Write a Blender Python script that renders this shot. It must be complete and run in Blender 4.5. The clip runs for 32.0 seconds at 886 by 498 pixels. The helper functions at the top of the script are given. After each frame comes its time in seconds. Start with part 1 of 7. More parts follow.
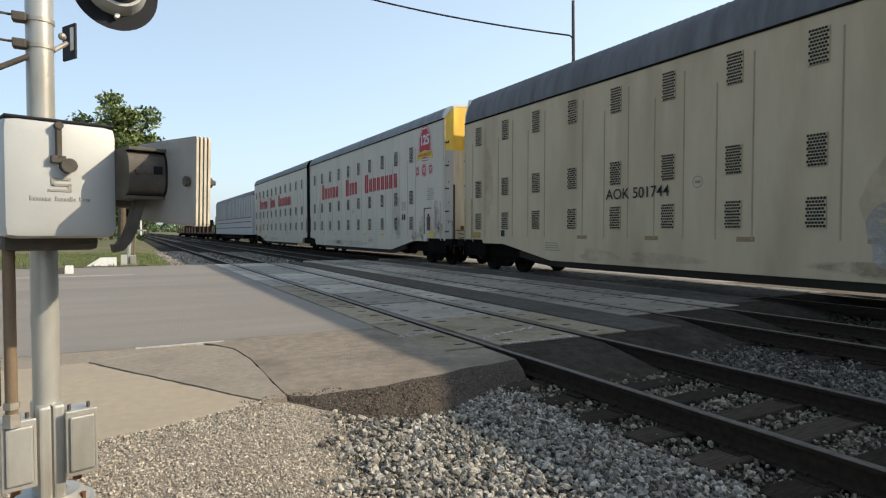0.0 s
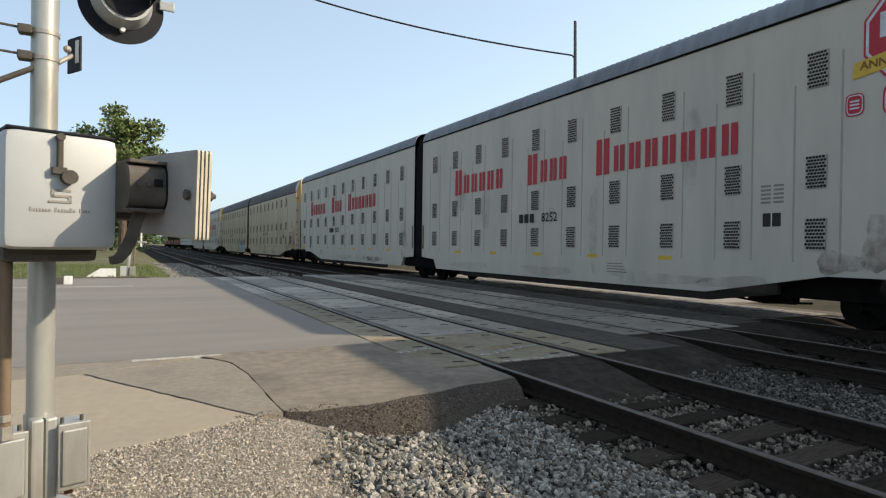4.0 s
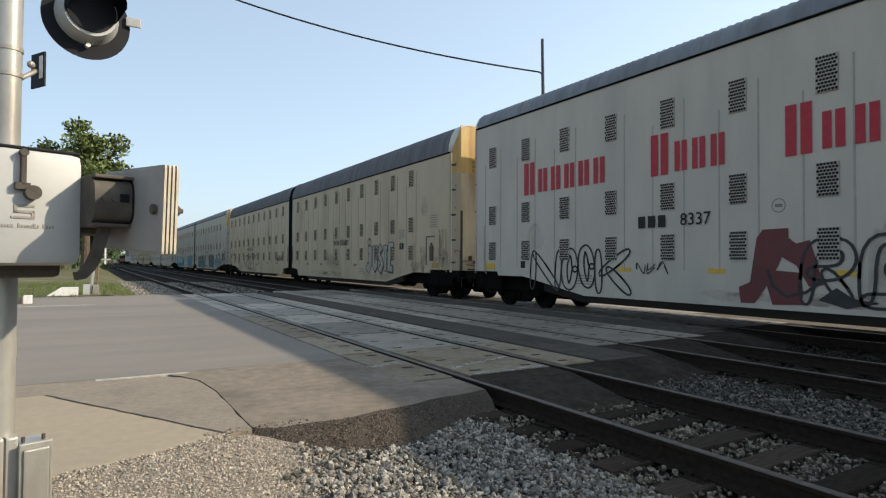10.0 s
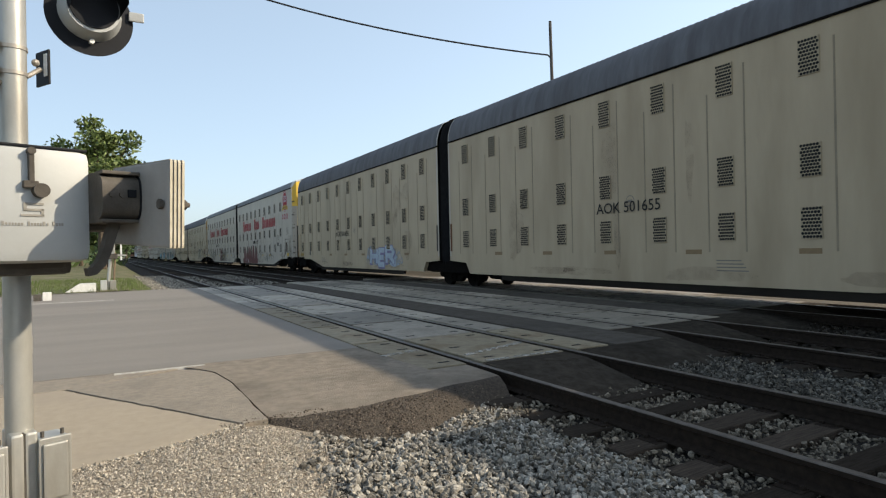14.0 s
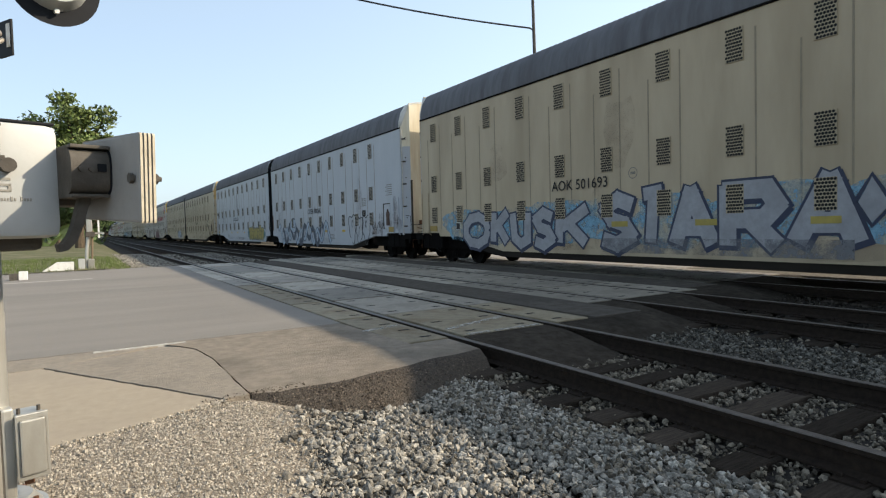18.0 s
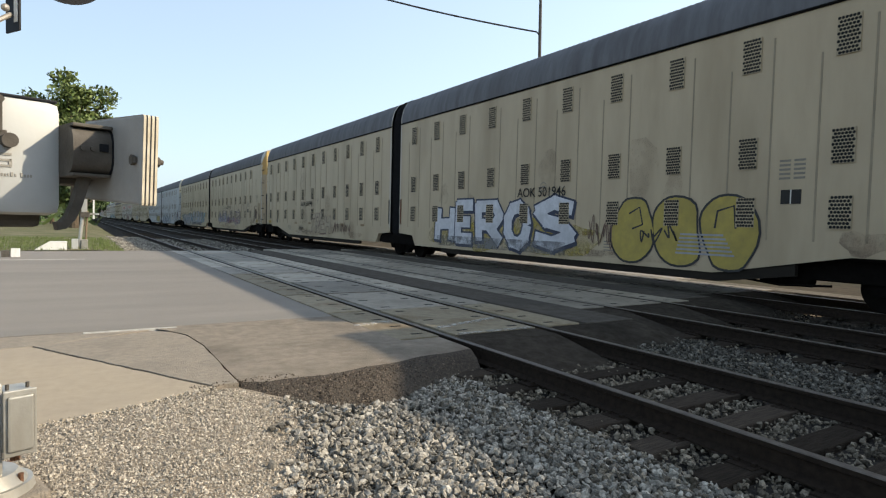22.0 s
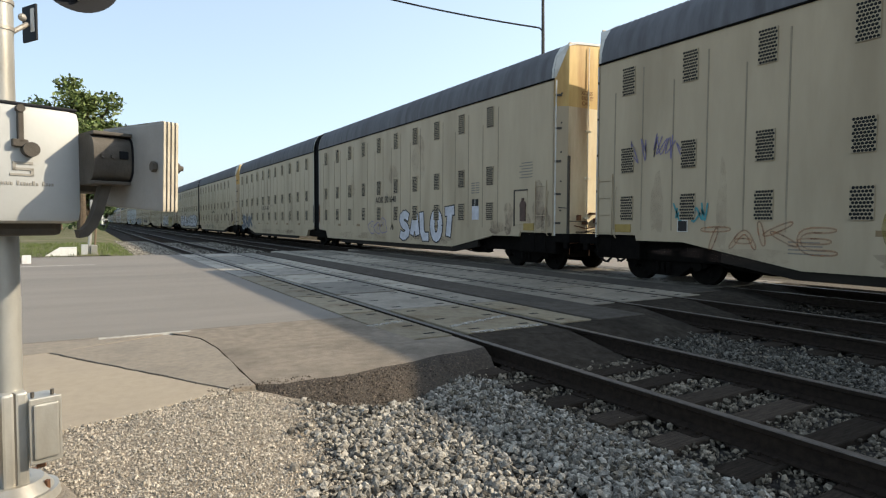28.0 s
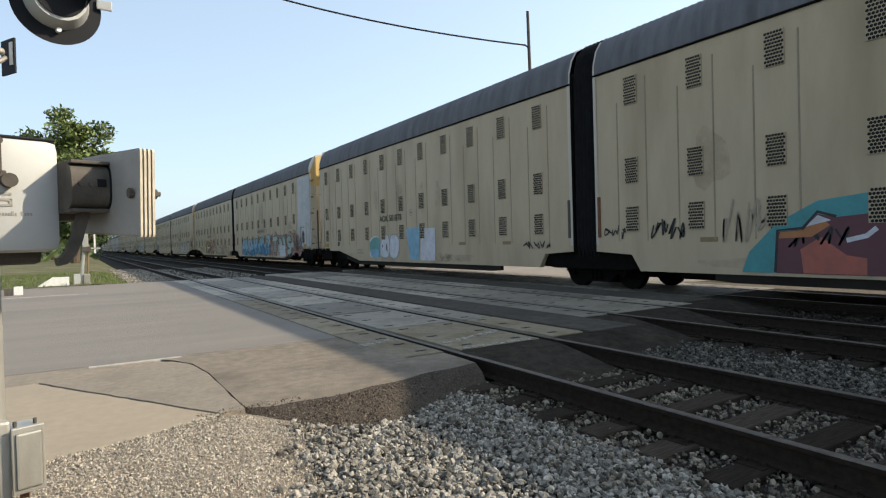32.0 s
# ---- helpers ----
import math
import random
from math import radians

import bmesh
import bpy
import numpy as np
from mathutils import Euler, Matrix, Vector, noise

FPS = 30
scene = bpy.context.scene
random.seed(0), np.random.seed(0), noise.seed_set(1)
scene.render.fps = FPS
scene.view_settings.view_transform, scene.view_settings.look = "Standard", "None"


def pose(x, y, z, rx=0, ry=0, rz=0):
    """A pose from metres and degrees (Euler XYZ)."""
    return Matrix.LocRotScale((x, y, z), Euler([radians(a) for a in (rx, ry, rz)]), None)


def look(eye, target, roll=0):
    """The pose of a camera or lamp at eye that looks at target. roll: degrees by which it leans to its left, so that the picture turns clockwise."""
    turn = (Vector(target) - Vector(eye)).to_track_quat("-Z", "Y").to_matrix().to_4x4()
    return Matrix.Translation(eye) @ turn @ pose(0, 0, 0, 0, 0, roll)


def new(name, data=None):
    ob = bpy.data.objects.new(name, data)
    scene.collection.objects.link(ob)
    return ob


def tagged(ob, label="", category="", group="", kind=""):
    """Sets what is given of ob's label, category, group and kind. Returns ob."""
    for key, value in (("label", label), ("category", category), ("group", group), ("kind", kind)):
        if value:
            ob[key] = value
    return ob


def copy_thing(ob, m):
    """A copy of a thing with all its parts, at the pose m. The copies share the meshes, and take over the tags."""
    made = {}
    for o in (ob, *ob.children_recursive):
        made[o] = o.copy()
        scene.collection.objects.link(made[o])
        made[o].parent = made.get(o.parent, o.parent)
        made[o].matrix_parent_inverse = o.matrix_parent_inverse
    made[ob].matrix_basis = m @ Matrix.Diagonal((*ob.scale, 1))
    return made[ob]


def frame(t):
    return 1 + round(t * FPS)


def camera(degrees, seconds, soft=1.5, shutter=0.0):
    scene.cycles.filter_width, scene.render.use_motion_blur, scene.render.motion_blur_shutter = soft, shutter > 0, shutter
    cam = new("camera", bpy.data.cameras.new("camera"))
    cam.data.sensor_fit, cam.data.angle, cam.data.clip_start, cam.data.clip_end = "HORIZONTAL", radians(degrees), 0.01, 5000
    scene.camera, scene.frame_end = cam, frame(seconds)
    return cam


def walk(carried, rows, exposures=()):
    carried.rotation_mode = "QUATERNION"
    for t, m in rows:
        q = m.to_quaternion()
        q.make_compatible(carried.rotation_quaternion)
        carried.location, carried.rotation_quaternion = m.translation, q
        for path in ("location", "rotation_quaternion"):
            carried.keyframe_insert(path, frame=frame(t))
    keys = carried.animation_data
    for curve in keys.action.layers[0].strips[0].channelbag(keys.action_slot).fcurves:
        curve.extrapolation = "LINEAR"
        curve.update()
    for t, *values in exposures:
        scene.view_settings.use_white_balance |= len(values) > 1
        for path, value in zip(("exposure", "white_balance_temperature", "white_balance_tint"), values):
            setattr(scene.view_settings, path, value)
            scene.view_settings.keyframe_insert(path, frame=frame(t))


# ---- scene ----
cam = camera(74.0, 32.0, soft=1.2)
PATH = [
    (0.0, -0.018, 0.049, 1.361, 88.283, -0.046, -28.243),
    (0.5, -0.02, 0.051, 1.355, 88.385, -1.048, -28.581),
    (1.0, -0.017, 0.043, 1.363, 88.691, -1.625, -28.771),
    (1.5, -0.017, 0.043, 1.353, 88.299, -2.51, -29.539),
    (2.0, -0.013, 0.043, 1.353, 88.61, -2.081, -30.166),
    (2.5, -0.015, 0.042, 1.36, 89.04, -1.585, -28.896),
    (4.5, -0.01, 0.057, 1.366, 89.892, -0.885, -28.23),
    (5.0, -0.007, 0.04, 1.363, 89.299, -0.711, -29.035),
    (5.5, -0.005, 0.033, 1.362, 90.862, -0.595, -29.597),
    (6.0, -0.007, 0.041, 1.361, 91.185, -1.026, -28.885),
    (6.5, -0.013, 0.051, 1.361, 91.48, -1.056, -28.088),
    (7.0, -0.012, 0.011, 1.362, 90.667, -0.863, -29.189),
    (7.5, -0.014, -0.002, 1.362, 90.744, -1.032, -30.226),
    (8.0, -0.011, 0.003, 1.357, 91.386, -0.15, -30.165),
    (8.5, -0.013, -0.006, 1.359, 91.003, -0.16, -30.462),
    (9.0, -0.017, 0.001, 1.356, 91.09, -0.244, -30.536),
    (9.5, -0.019, -0.01, 1.355, 91.348, -0.826, -30.682),
    (10.0, -0.019, -0.006, 1.354, 91.285, -0.321, -30.941),
    (10.5, -0.019, -0.011, 1.354, 91.228, -0.073, -31.085),
    (11.0, -0.015, -0.011, 1.358, 91.146, 0.233, -30.927),
    (11.5, -0.009, -0.015, 1.358, 91.627, 0.293, -30.708),
    (12.0, -0.003, -0.014, 1.357, 91.44, 0.638, -30.247),
    (12.5, -0.002, 0.005, 1.357, 91.123, 0.912, -30.162),
    (13.0, 0.001, 0.007, 1.354, 90.565, 0.607, -29.205),
    (13.5, 0.004, 0.009, 1.357, 90.752, 0.493, -29.719),
    (14.0, 0.007, -0.005, 1.353, 90.083, 1.112, -29.717),
    (14.5, 0.004, 0.0, 1.354, 89.912, 0.771, -29.327),
    (16.5, 0.006, 0.011, 1.353, 89.429, 1.401, -28.862),
    (17.0, 0.012, -0.005, 1.344, 88.665, 1.354, -28.876),
    (17.5, 0.024, -0.02, 1.345, 88.401, 1.167, -30.43),
    (18.0, 0.032, -0.03, 1.339, 87.711, 1.498, -31.307),
    (18.5, 0.035, -0.031, 1.333, 87.882, 0.549, -31.7),
    (19.0, 0.019, 0.003, 1.342, 88.515, 0.051, -30.18),
    (19.5, 0.005, 0.007, 1.346, 89.145, 0.349, -29.029),
    (20.0, -0.002, 0.006, 1.335, 88.332, 0.044, -28.854),
    (20.5, 0.0, -0.001, 1.34, 87.952, -0.382, -30.291),
    (21.0, 0.004, -0.007, 1.342, 88.933, -0.557, -30.295),
    (21.5, 0.008, -0.018, 1.34, 88.663, -0.697, -30.528),
    (22.0, 0.016, -0.033, 1.335, 87.611, -1.481, -31.685),
    (22.5, 0.012, -0.026, 1.336, 87.769, -1.05, -31.587),
    (23.0, 0.008, -0.024, 1.338, 87.682, -1.613, -31.93),
    (23.5, 0.01, -0.047, 1.334, 87.666, -1.311, -32.412),
    (24.0, 0.02, -0.03, 1.335, 88.364, -0.943, -32.139),
    (24.5, 0.008, -0.027, 1.336, 88.936, -2.126, -32.346),
    (25.0, 0.015, -0.035, 1.337, 87.903, -1.544, -32.008),
    (25.5, -0.004, -0.037, 1.342, 87.867, -1.815, -34.141),
    (27.5, -0.02, -0.045, 1.342, 87.388, -1.98, -33.847),
    (28.0, -0.037, 0.002, 1.343, 87.435, -0.327, -31.167),
    (28.5, -0.042, 0.011, 1.348, 87.247, 1.156, -29.082),
    (29.0, -0.032, -0.017, 1.35, 87.678, 0.956, -30.171),
    (29.5, -0.029, -0.034, 1.35, 88.379, 1.252, -31.723),
    (30.0, -0.024, -0.042, 1.357, 89.758, 2.494, -30.543),
    (30.5, -0.009, -0.045, 1.346, 88.933, 1.376, -30.332),
    (31.0, 0.011, -0.044, 1.333, 88.897, 1.173, -31.245),
    (31.5, 0.025, -0.051, 1.329, 89.644, 1.719, -30.761),
    (32.0, 0.018, -0.074, 1.334, 89.152, 1.549, -31.635),
]
EXPOSURES = [(0, 0.38), (5, 0.33), (12, 0.3), (15, 0.34), (18, 0.46), (28, 0.5), (30, 0.42), (32, 0.44)]
walk(cam, [(t, pose(*p)) for t, *p in PATH], EXPOSURES)

# ---- light: low hazy sun beyond the train, clear pale sky ----
SUN_AZ = radians(-34.0)
SUN_EL = radians(30.7)
sun_dir = Vector((math.cos(SUN_AZ) * math.cos(SUN_EL), math.sin(SUN_AZ) * math.cos(SUN_EL), math.sin(SUN_EL)))
world = bpy.data.worlds.new("sky")
scene.world = world
world.use_nodes = True
wt = world.node_tree
sky = wt.nodes.new("ShaderNodeTexSky")
sky.sky_type = "NISHITA"
sky.sun_disc = False
sky.sun_elevation = SUN_EL
sky.sun_rotation = math.pi / 2 - SUN_AZ
sky.altitude = 100
sky.air_density = 1.0
sky.dust_density = 2.4
sky.ozone_density = 1.5
bg = wt.nodes["Background"]
bg.inputs[1].default_value = 0.082
wt.links.new(sky.outputs[0], bg.inputs[0])
haze = wt.nodes.new("ShaderNodeBackground")
haze.inputs[0].default_value = (0.70, 0.86, 1.0, 1)
rise = wt.nodes.new("ShaderNodeSeparateXYZ")
wt.links.new(wt.nodes.new("ShaderNodeTexCoord").outputs["Generated"], rise.inputs[0])
thick = wt.nodes.new("ShaderNodeMapRange")
thick.inputs[2].default_value, thick.inputs[3].default_value, thick.inputs[4].default_value = 1.0, 0.6, 0.19
wt.links.new(rise.outputs[2], thick.inputs[0])
toward = wt.nodes.new("ShaderNodeVectorMath")
toward.operation = "DOT_PRODUCT"
toward.inputs[1].default_value = sun_dir
wt.links.new(rise.inputs[0].links[0].from_socket, toward.inputs[0])
glow = wt.nodes.new("ShaderNodeMapRange")
glow.inputs[1].default_value, glow.inputs[3].default_value, glow.inputs[4].default_value = -1.0, 0.45, 1.6
wt.links.new(toward.outputs["Value"], glow.inputs[0])
amount = wt.nodes.new("ShaderNodeMath")
amount.operation = "MULTIPLY"
wt.links.new(thick.outputs[0], amount.inputs[0])
wt.links.new(glow.outputs[0], amount.inputs[1])
wt.links.new(amount.outputs[0], haze.inputs[1])
both = wt.nodes.new("ShaderNodeAddShader")
wt.links.new(bg.outputs[0], both.inputs[0])
wt.links.new(haze.outputs[0], both.inputs[1])
wt.links.new(both.outputs[0], wt.nodes["World Output"].inputs[0])
sun = new("sun", bpy.data.lights.new("sun", "SUN"))
sun.data.energy = 4.2
sun.data.angle = radians(0.6)
sun.data.color = (1.0, 0.86, 0.66)
sun.matrix_world = look(sun_dir * 60, (0, 0, 0))


# ---- materials ----
def ramp_mix(nt, fac, a, b):
    m = nt.nodes.new("ShaderNodeMix")
    m.data_type = "RGBA"
    m.inputs[6].default_value = (*a, 1)
    m.inputs[7].default_value = (*b, 1)
    nt.links.new(fac, m.inputs[0])
    return m.outputs[2]


def mat(name, a, b=None, scale=4.0, rough=0.7, metal=0.0, bump=0.15, bscale=60.0, stretch=(1, 1, 1), dirt=None, dscale=0.6,
        damount=0.5, isle=0.0, obvar=0.0, spec=0.35):
    """Two-tone surface a..b by fine noise, large stains of colour dirt, fine relief."""
    m = bpy.data.materials.new(name)
    m.use_nodes = True
    nt = m.node_tree
    bs = nt.nodes["Principled BSDF"]
    b = b or tuple(c * 0.75 for c in a)
    tc = nt.nodes.new("ShaderNodeTexCoord")
    mp = nt.nodes.new("ShaderNodeMapping")
    mp.inputs["Scale"].default_value = stretch
    nt.links.new(tc.outputs["Object"], mp.inputs[0])
    n1 = nt.nodes.new("ShaderNodeTexNoise")
    n1.inputs["Scale"].default_value = scale
    n1.inputs["Detail"].default_value = 8
    n1.inputs["Roughness"].default_value = 0.65
    nt.links.new(mp.outputs[0], n1.inputs["Vector"])
    r1 = nt.nodes.new("ShaderNodeMapRange")
    r1.inputs[1].default_value, r1.inputs[2].default_value = 0.32, 0.68
    nt.links.new(n1.outputs[0], r1.inputs[0])
    col = ramp_mix(nt, r1.outputs[0], a, b)
    if dirt:
        n2 = nt.nodes.new("ShaderNodeTexNoise")
        n2.inputs["Scale"].default_value = dscale
        n2.inputs["Detail"].default_value = 5
        nt.links.new(mp.outputs[0], n2.inputs["Vector"])
        r2 = nt.nodes.new("ShaderNodeMapRange")
        r2.inputs[1].default_value, r2.inputs[2].default_value = 0.48, 0.72
        r2.inputs[4].default_value = damount
        nt.links.new(n2.outputs[0], r2.inputs[0])
        mm = nt.nodes.new("ShaderNodeMix")
        mm.data_type = "RGBA"
        mm.inputs[7].default_value = (*dirt, 1)
        nt.links.new(r2.outputs[0], mm.inputs[0])
        nt.links.new(col, mm.inputs[6])
        col = mm.outputs[2]
    if isle or obvar:
        hs = nt.nodes.new("ShaderNodeHueSaturation")
        src = nt.nodes.new("ShaderNodeNewGeometry").outputs["Random Per Island"] if isle else nt.nodes.new("ShaderNodeObjectInfo").outputs["Random"]
        rv = nt.nodes.new("ShaderNodeMapRange")
        v = isle or obvar
        rv.inputs[3].default_value, rv.inputs[4].default_value = 1 - v, 1 + v
        nt.links.new(src, rv.inputs[0])
        nt.links.new(rv.outputs[0], hs.inputs["Value"])
        nt.links.new(col, hs.inputs["Color"])
        col = hs.outputs[0]
    nt.links.new(col, bs.inputs["Base Color"])
    bs.inputs["Roughness"].default_value = rough
    bs.inputs["Metallic"].default_value = metal
    bs.inputs["Specular IOR Level"].default_value = spec
    if bump:
        nb = nt.nodes.new("ShaderNodeTexNoise")
        nb.inputs["Scale"].default_value = bscale
        nb.inputs["Detail"].default_value = 6
        nt.links.new(tc.outputs["Object"], nb.inputs["Vector"])
        bp = nt.nodes.new("ShaderNodeBump")
        bp.inputs["Strength"].default_value = bump
        bp.inputs["Distance"].default_value = 0.02
        nt.links.new(nb.outputs[0], bp.inputs["Height"])
        nt.links.new(bp.outputs[0], bs.inputs["Normal"])
    return m


def plain(name, c, rough=0.6, metal=0.0):
    return mat(name, c, tuple(x * 0.82 for x in c), scale=9, rough=rough, metal=metal, bump=0.04)


M = {}
M["asphalt"] = mat("worn_asphalt", (0.252, 0.23, 0.202), (0.222, 0.202, 0.178), scale=1.3, rough=0.8, bump=0.5, bscale=140, dirt=(0.135, 0.125, 0.114), dscale=0.22, damount=0.5, stretch=(0.2, 1.1, 1), spec=0.12)
# Dark road between tracks, its colour also lowered for the train's shade.
M["asphalt_strip"] = mat("shade_toned_road_strip", (0.12, 0.106, 0.09), (0.07, 0.062, 0.052), scale=5, rough=0.92, bump=0.5, bscale=110, dirt=(0.06, 0.055, 0.05), dscale=0.7, damount=0.6, spec=0.05)
# Dark asphalt of the ramp ends, lowered further for shade over the tracks.
M["asphalt_mid"] = mat("shade_darkened_asphalt", (0.075, 0.064, 0.052), (0.035, 0.03, 0.024), scale=7, rough=0.95, bump=1.0, bscale=70, dirt=(0.026, 0.023, 0.019), dscale=0.9, damount=0.6, spec=0.02)
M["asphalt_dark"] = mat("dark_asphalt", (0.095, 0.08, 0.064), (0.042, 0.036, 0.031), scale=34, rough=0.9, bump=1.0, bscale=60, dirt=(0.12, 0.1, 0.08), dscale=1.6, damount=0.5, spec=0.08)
M["apron"] = mat("apron_asphalt", (0.285, 0.243, 0.194), (0.19, 0.164, 0.132), scale=7, rough=0.95, bump=0.6, bscale=110, dirt=(0.09, 0.078, 0.065), dscale=0.9, damount=0.6, spec=0.06)
M["walk"] = mat("sidewalk_concrete", (0.355, 0.297, 0.217), (0.3, 0.25, 0.183), scale=10, rough=0.9, bump=0.25, bscale=150, dirt=(0.28, 0.235, 0.18), dscale=1.0, damount=0.5)
M["walk_rough"] = mat("rough_concrete", (0.3, 0.255, 0.197), (0.215, 0.184, 0.145), scale=14, rough=0.92, bump=0.6, bscale=90, dirt=(0.15, 0.132, 0.11), dscale=2, damount=0.5)
M["panel"] = mat("crossing_concrete", (0.34, 0.3, 0.242), (0.21, 0.185, 0.147), scale=8, rough=0.58, bump=0.2, bscale=90, dirt=(0.13, 0.11, 0.08), dscale=1.3, damount=0.7, obvar=0.4, spec=0.36)
M["panel_muddy"] = mat("muddy_crossing_concrete", (0.29, 0.245, 0.17), (0.185, 0.155, 0.105), scale=8, rough=0.65, bump=0.2, bscale=90, dirt=(0.14, 0.09, 0.045), dscale=1.6, damount=0.8, obvar=0.25, spec=0.15)
m = M["paintworn"] = mat("worn_line_paint", (0.6, 0.58, 0.54), (0.42, 0.4, 0.36), scale=9, rough=0.7, bump=0.1)
wear = m.node_tree.nodes.new("ShaderNodeTexNoise")
wear.inputs["Scale"].default_value, wear.inputs["Detail"].default_value, wear.inputs["Roughness"].default_value = 9, 8, 0.7
keep = m.node_tree.nodes.new("ShaderNodeMapRange")
keep.inputs[1].default_value, keep.inputs[2].default_value, keep.inputs[4].default_value = 0.4, 0.6, 0.75
m.node_tree.links.new(m.node_tree.nodes.new("ShaderNodeTexCoord").outputs["Object"], wear.inputs["Vector"])
m.node_tree.links.new(wear.outputs[0], keep.inputs[0])
m.node_tree.links.new(keep.outputs[0], m.node_tree.nodes["Principled BSDF"].inputs["Alpha"])
# Third track's panels: grime, plus the train's shade put into a darker colour.
M["panel_grime_shade"] = mat("grime_and_shade_crossing_concrete", (0.22, 0.193, 0.155), (0.13, 0.114, 0.09), scale=8, rough=0.65, bump=0.2, bscale=90, dirt=(0.06, 0.052, 0.04), dscale=1.2, damount=0.85, obvar=0.35, spec=0.15)
M["ground"] = mat("fine_gravel_ground", (0.36, 0.30, 0.225), (0.15, 0.128, 0.1), scale=55, rough=0.95, bump=1.0, bscale=95, dirt=(0.2, 0.165, 0.12), dscale=0.8, damount=0.5)
# Bed colour lowered to hold the train's shadow and the gaps between stones.
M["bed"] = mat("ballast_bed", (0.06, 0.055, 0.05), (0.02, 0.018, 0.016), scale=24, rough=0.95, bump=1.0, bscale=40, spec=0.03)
M["stone"] = mat("ballast_stone", (0.39, 0.362, 0.31), (0.09, 0.084, 0.072), scale=26, rough=0.85, bump=0.5, bscale=90, isle=0.65, spec=0.12)
M["aggregate"] = mat("tarred_aggregate", (0.17, 0.138, 0.108), (0.05, 0.042, 0.035), scale=26, rough=0.9, bump=0.4, bscale=120, isle=0.6, spec=0.08)
# Ballast stone in a darker tone that stands for the shade between tracks.
M["stone_mid"] = mat("shade_toned_ballast_stone", (0.18, 0.166, 0.14), (0.045, 0.042, 0.036), scale=26, rough=0.85, bump=0.5, bscale=90, isle=0.7, spec=0.08)
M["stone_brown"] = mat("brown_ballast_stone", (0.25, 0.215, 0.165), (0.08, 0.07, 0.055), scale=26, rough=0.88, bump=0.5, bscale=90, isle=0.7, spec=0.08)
# Grimy stones, darkened further to carry the shade close beside the train.
M["stone_grime_shade"] = mat("grime_and_shade_ballast_stone", (0.065, 0.056, 0.045), (0.022, 0.019, 0.016), scale=30, rough=0.85, bump=0.4, bscale=120, isle=0.7, spec=0.06)
M["pebble"] = mat("fine_gravel_stone", (0.45, 0.40, 0.325), (0.27, 0.24, 0.195), scale=30, rough=0.9, bump=0.3, bscale=150, isle=0.5)
M["tie"] = mat("weathered_tie", (0.062, 0.05, 0.039), (0.026, 0.021, 0.017), scale=9, rough=0.9, bump=0.6, bscale=50, stretch=(0.6, 6, 6), obvar=0.35, spec=0.04)
M["rail"] = mat("rusty_rail", (0.036, 0.027, 0.02), (0.019, 0.0145, 0.012), scale=20, rough=0.8, metal=0.2, bump=0.2, spec=0.06)
# Worn rail head, its colour raised for the thin highlight along the top.
M["railtop"] = mat("worn_highlit_rail_head", (0.16, 0.14, 0.12), (0.08, 0.068, 0.058), scale=12, rough=0.45, metal=0.5, bump=0.05, spec=0.25)
M["rubber"] = mat("flangeway_rubber", (0.03, 0.03, 0.03), (0.018, 0.018, 0.018), rough=0.8, spec=0.06)
M["grass"] = mat("dry_grass", (0.13, 0.125, 0.05), (0.07, 0.075, 0.03), scale=14, rough=0.95, bump=0.9, bscale=30, dirt=(0.2, 0.17, 0.115), dscale=0.4, damount=0.85)
M["cream"] = mat("cream_paint", (0.45, 0.365, 0.248), (0.398, 0.32, 0.217), scale=1.6, rough=0.42, bump=0.05, bscale=8, stretch=(1, 1.4, 0.3), dirt=(0.23, 0.175, 0.105), dscale=0.5, damount=0.6, spec=0.22)
M["white"] = mat("white_paint", (0.49, 0.44, 0.37), (0.435, 0.39, 0.328), scale=1.6, rough=0.42, bump=0.05, bscale=8, stretch=(1, 1.4, 0.3), dirt=(0.31, 0.29, 0.265), dscale=0.5, damount=0.45, spec=0.22)
M["grey"] = mat("dusty_cream_paint", (0.4, 0.348, 0.288), (0.345, 0.302, 0.25), scale=1.6, rough=0.42, bump=0.05, bscale=8, stretch=(1, 1.4, 0.3), dirt=(0.235, 0.215, 0.185), dscale=0.5, damount=0.5, spec=0.22)
M["blue"] = mat("bluish_white_paint", (0.43, 0.445, 0.47), (0.39, 0.405, 0.43), scale=1.6, rough=0.45, bump=0.05, bscale=8, stretch=(1, 1.4, 0.3), dirt=(0.38, 0.38, 0.38), dscale=0.5, damount=0.4)
M["roof"] = mat("galvanised_roof", (0.15, 0.148, 0.158), (0.095, 0.094, 0.1), scale=1.2, rough=0.6, metal=0.2, bump=0.05, stretch=(1, 3, 0.6), dirt=(0.06, 0.052, 0.05), dscale=0.7, damount=0.5)
M["roof_pale"] = mat("pale_galvanised_roof", (0.25, 0.26, 0.275), (0.175, 0.182, 0.195), scale=1.2, rough=0.55, metal=0.3, bump=0.05, stretch=(1, 3, 0.6), dirt=(0.1, 0.1, 0.105), dscale=0.7, damount=0.5)
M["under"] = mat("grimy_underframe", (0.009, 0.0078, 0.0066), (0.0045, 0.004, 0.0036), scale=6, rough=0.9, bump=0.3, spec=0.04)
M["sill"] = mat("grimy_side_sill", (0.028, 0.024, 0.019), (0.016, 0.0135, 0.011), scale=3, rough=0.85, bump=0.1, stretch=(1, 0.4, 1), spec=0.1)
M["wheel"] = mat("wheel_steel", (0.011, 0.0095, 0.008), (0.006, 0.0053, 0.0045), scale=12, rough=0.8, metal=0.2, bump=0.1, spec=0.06)
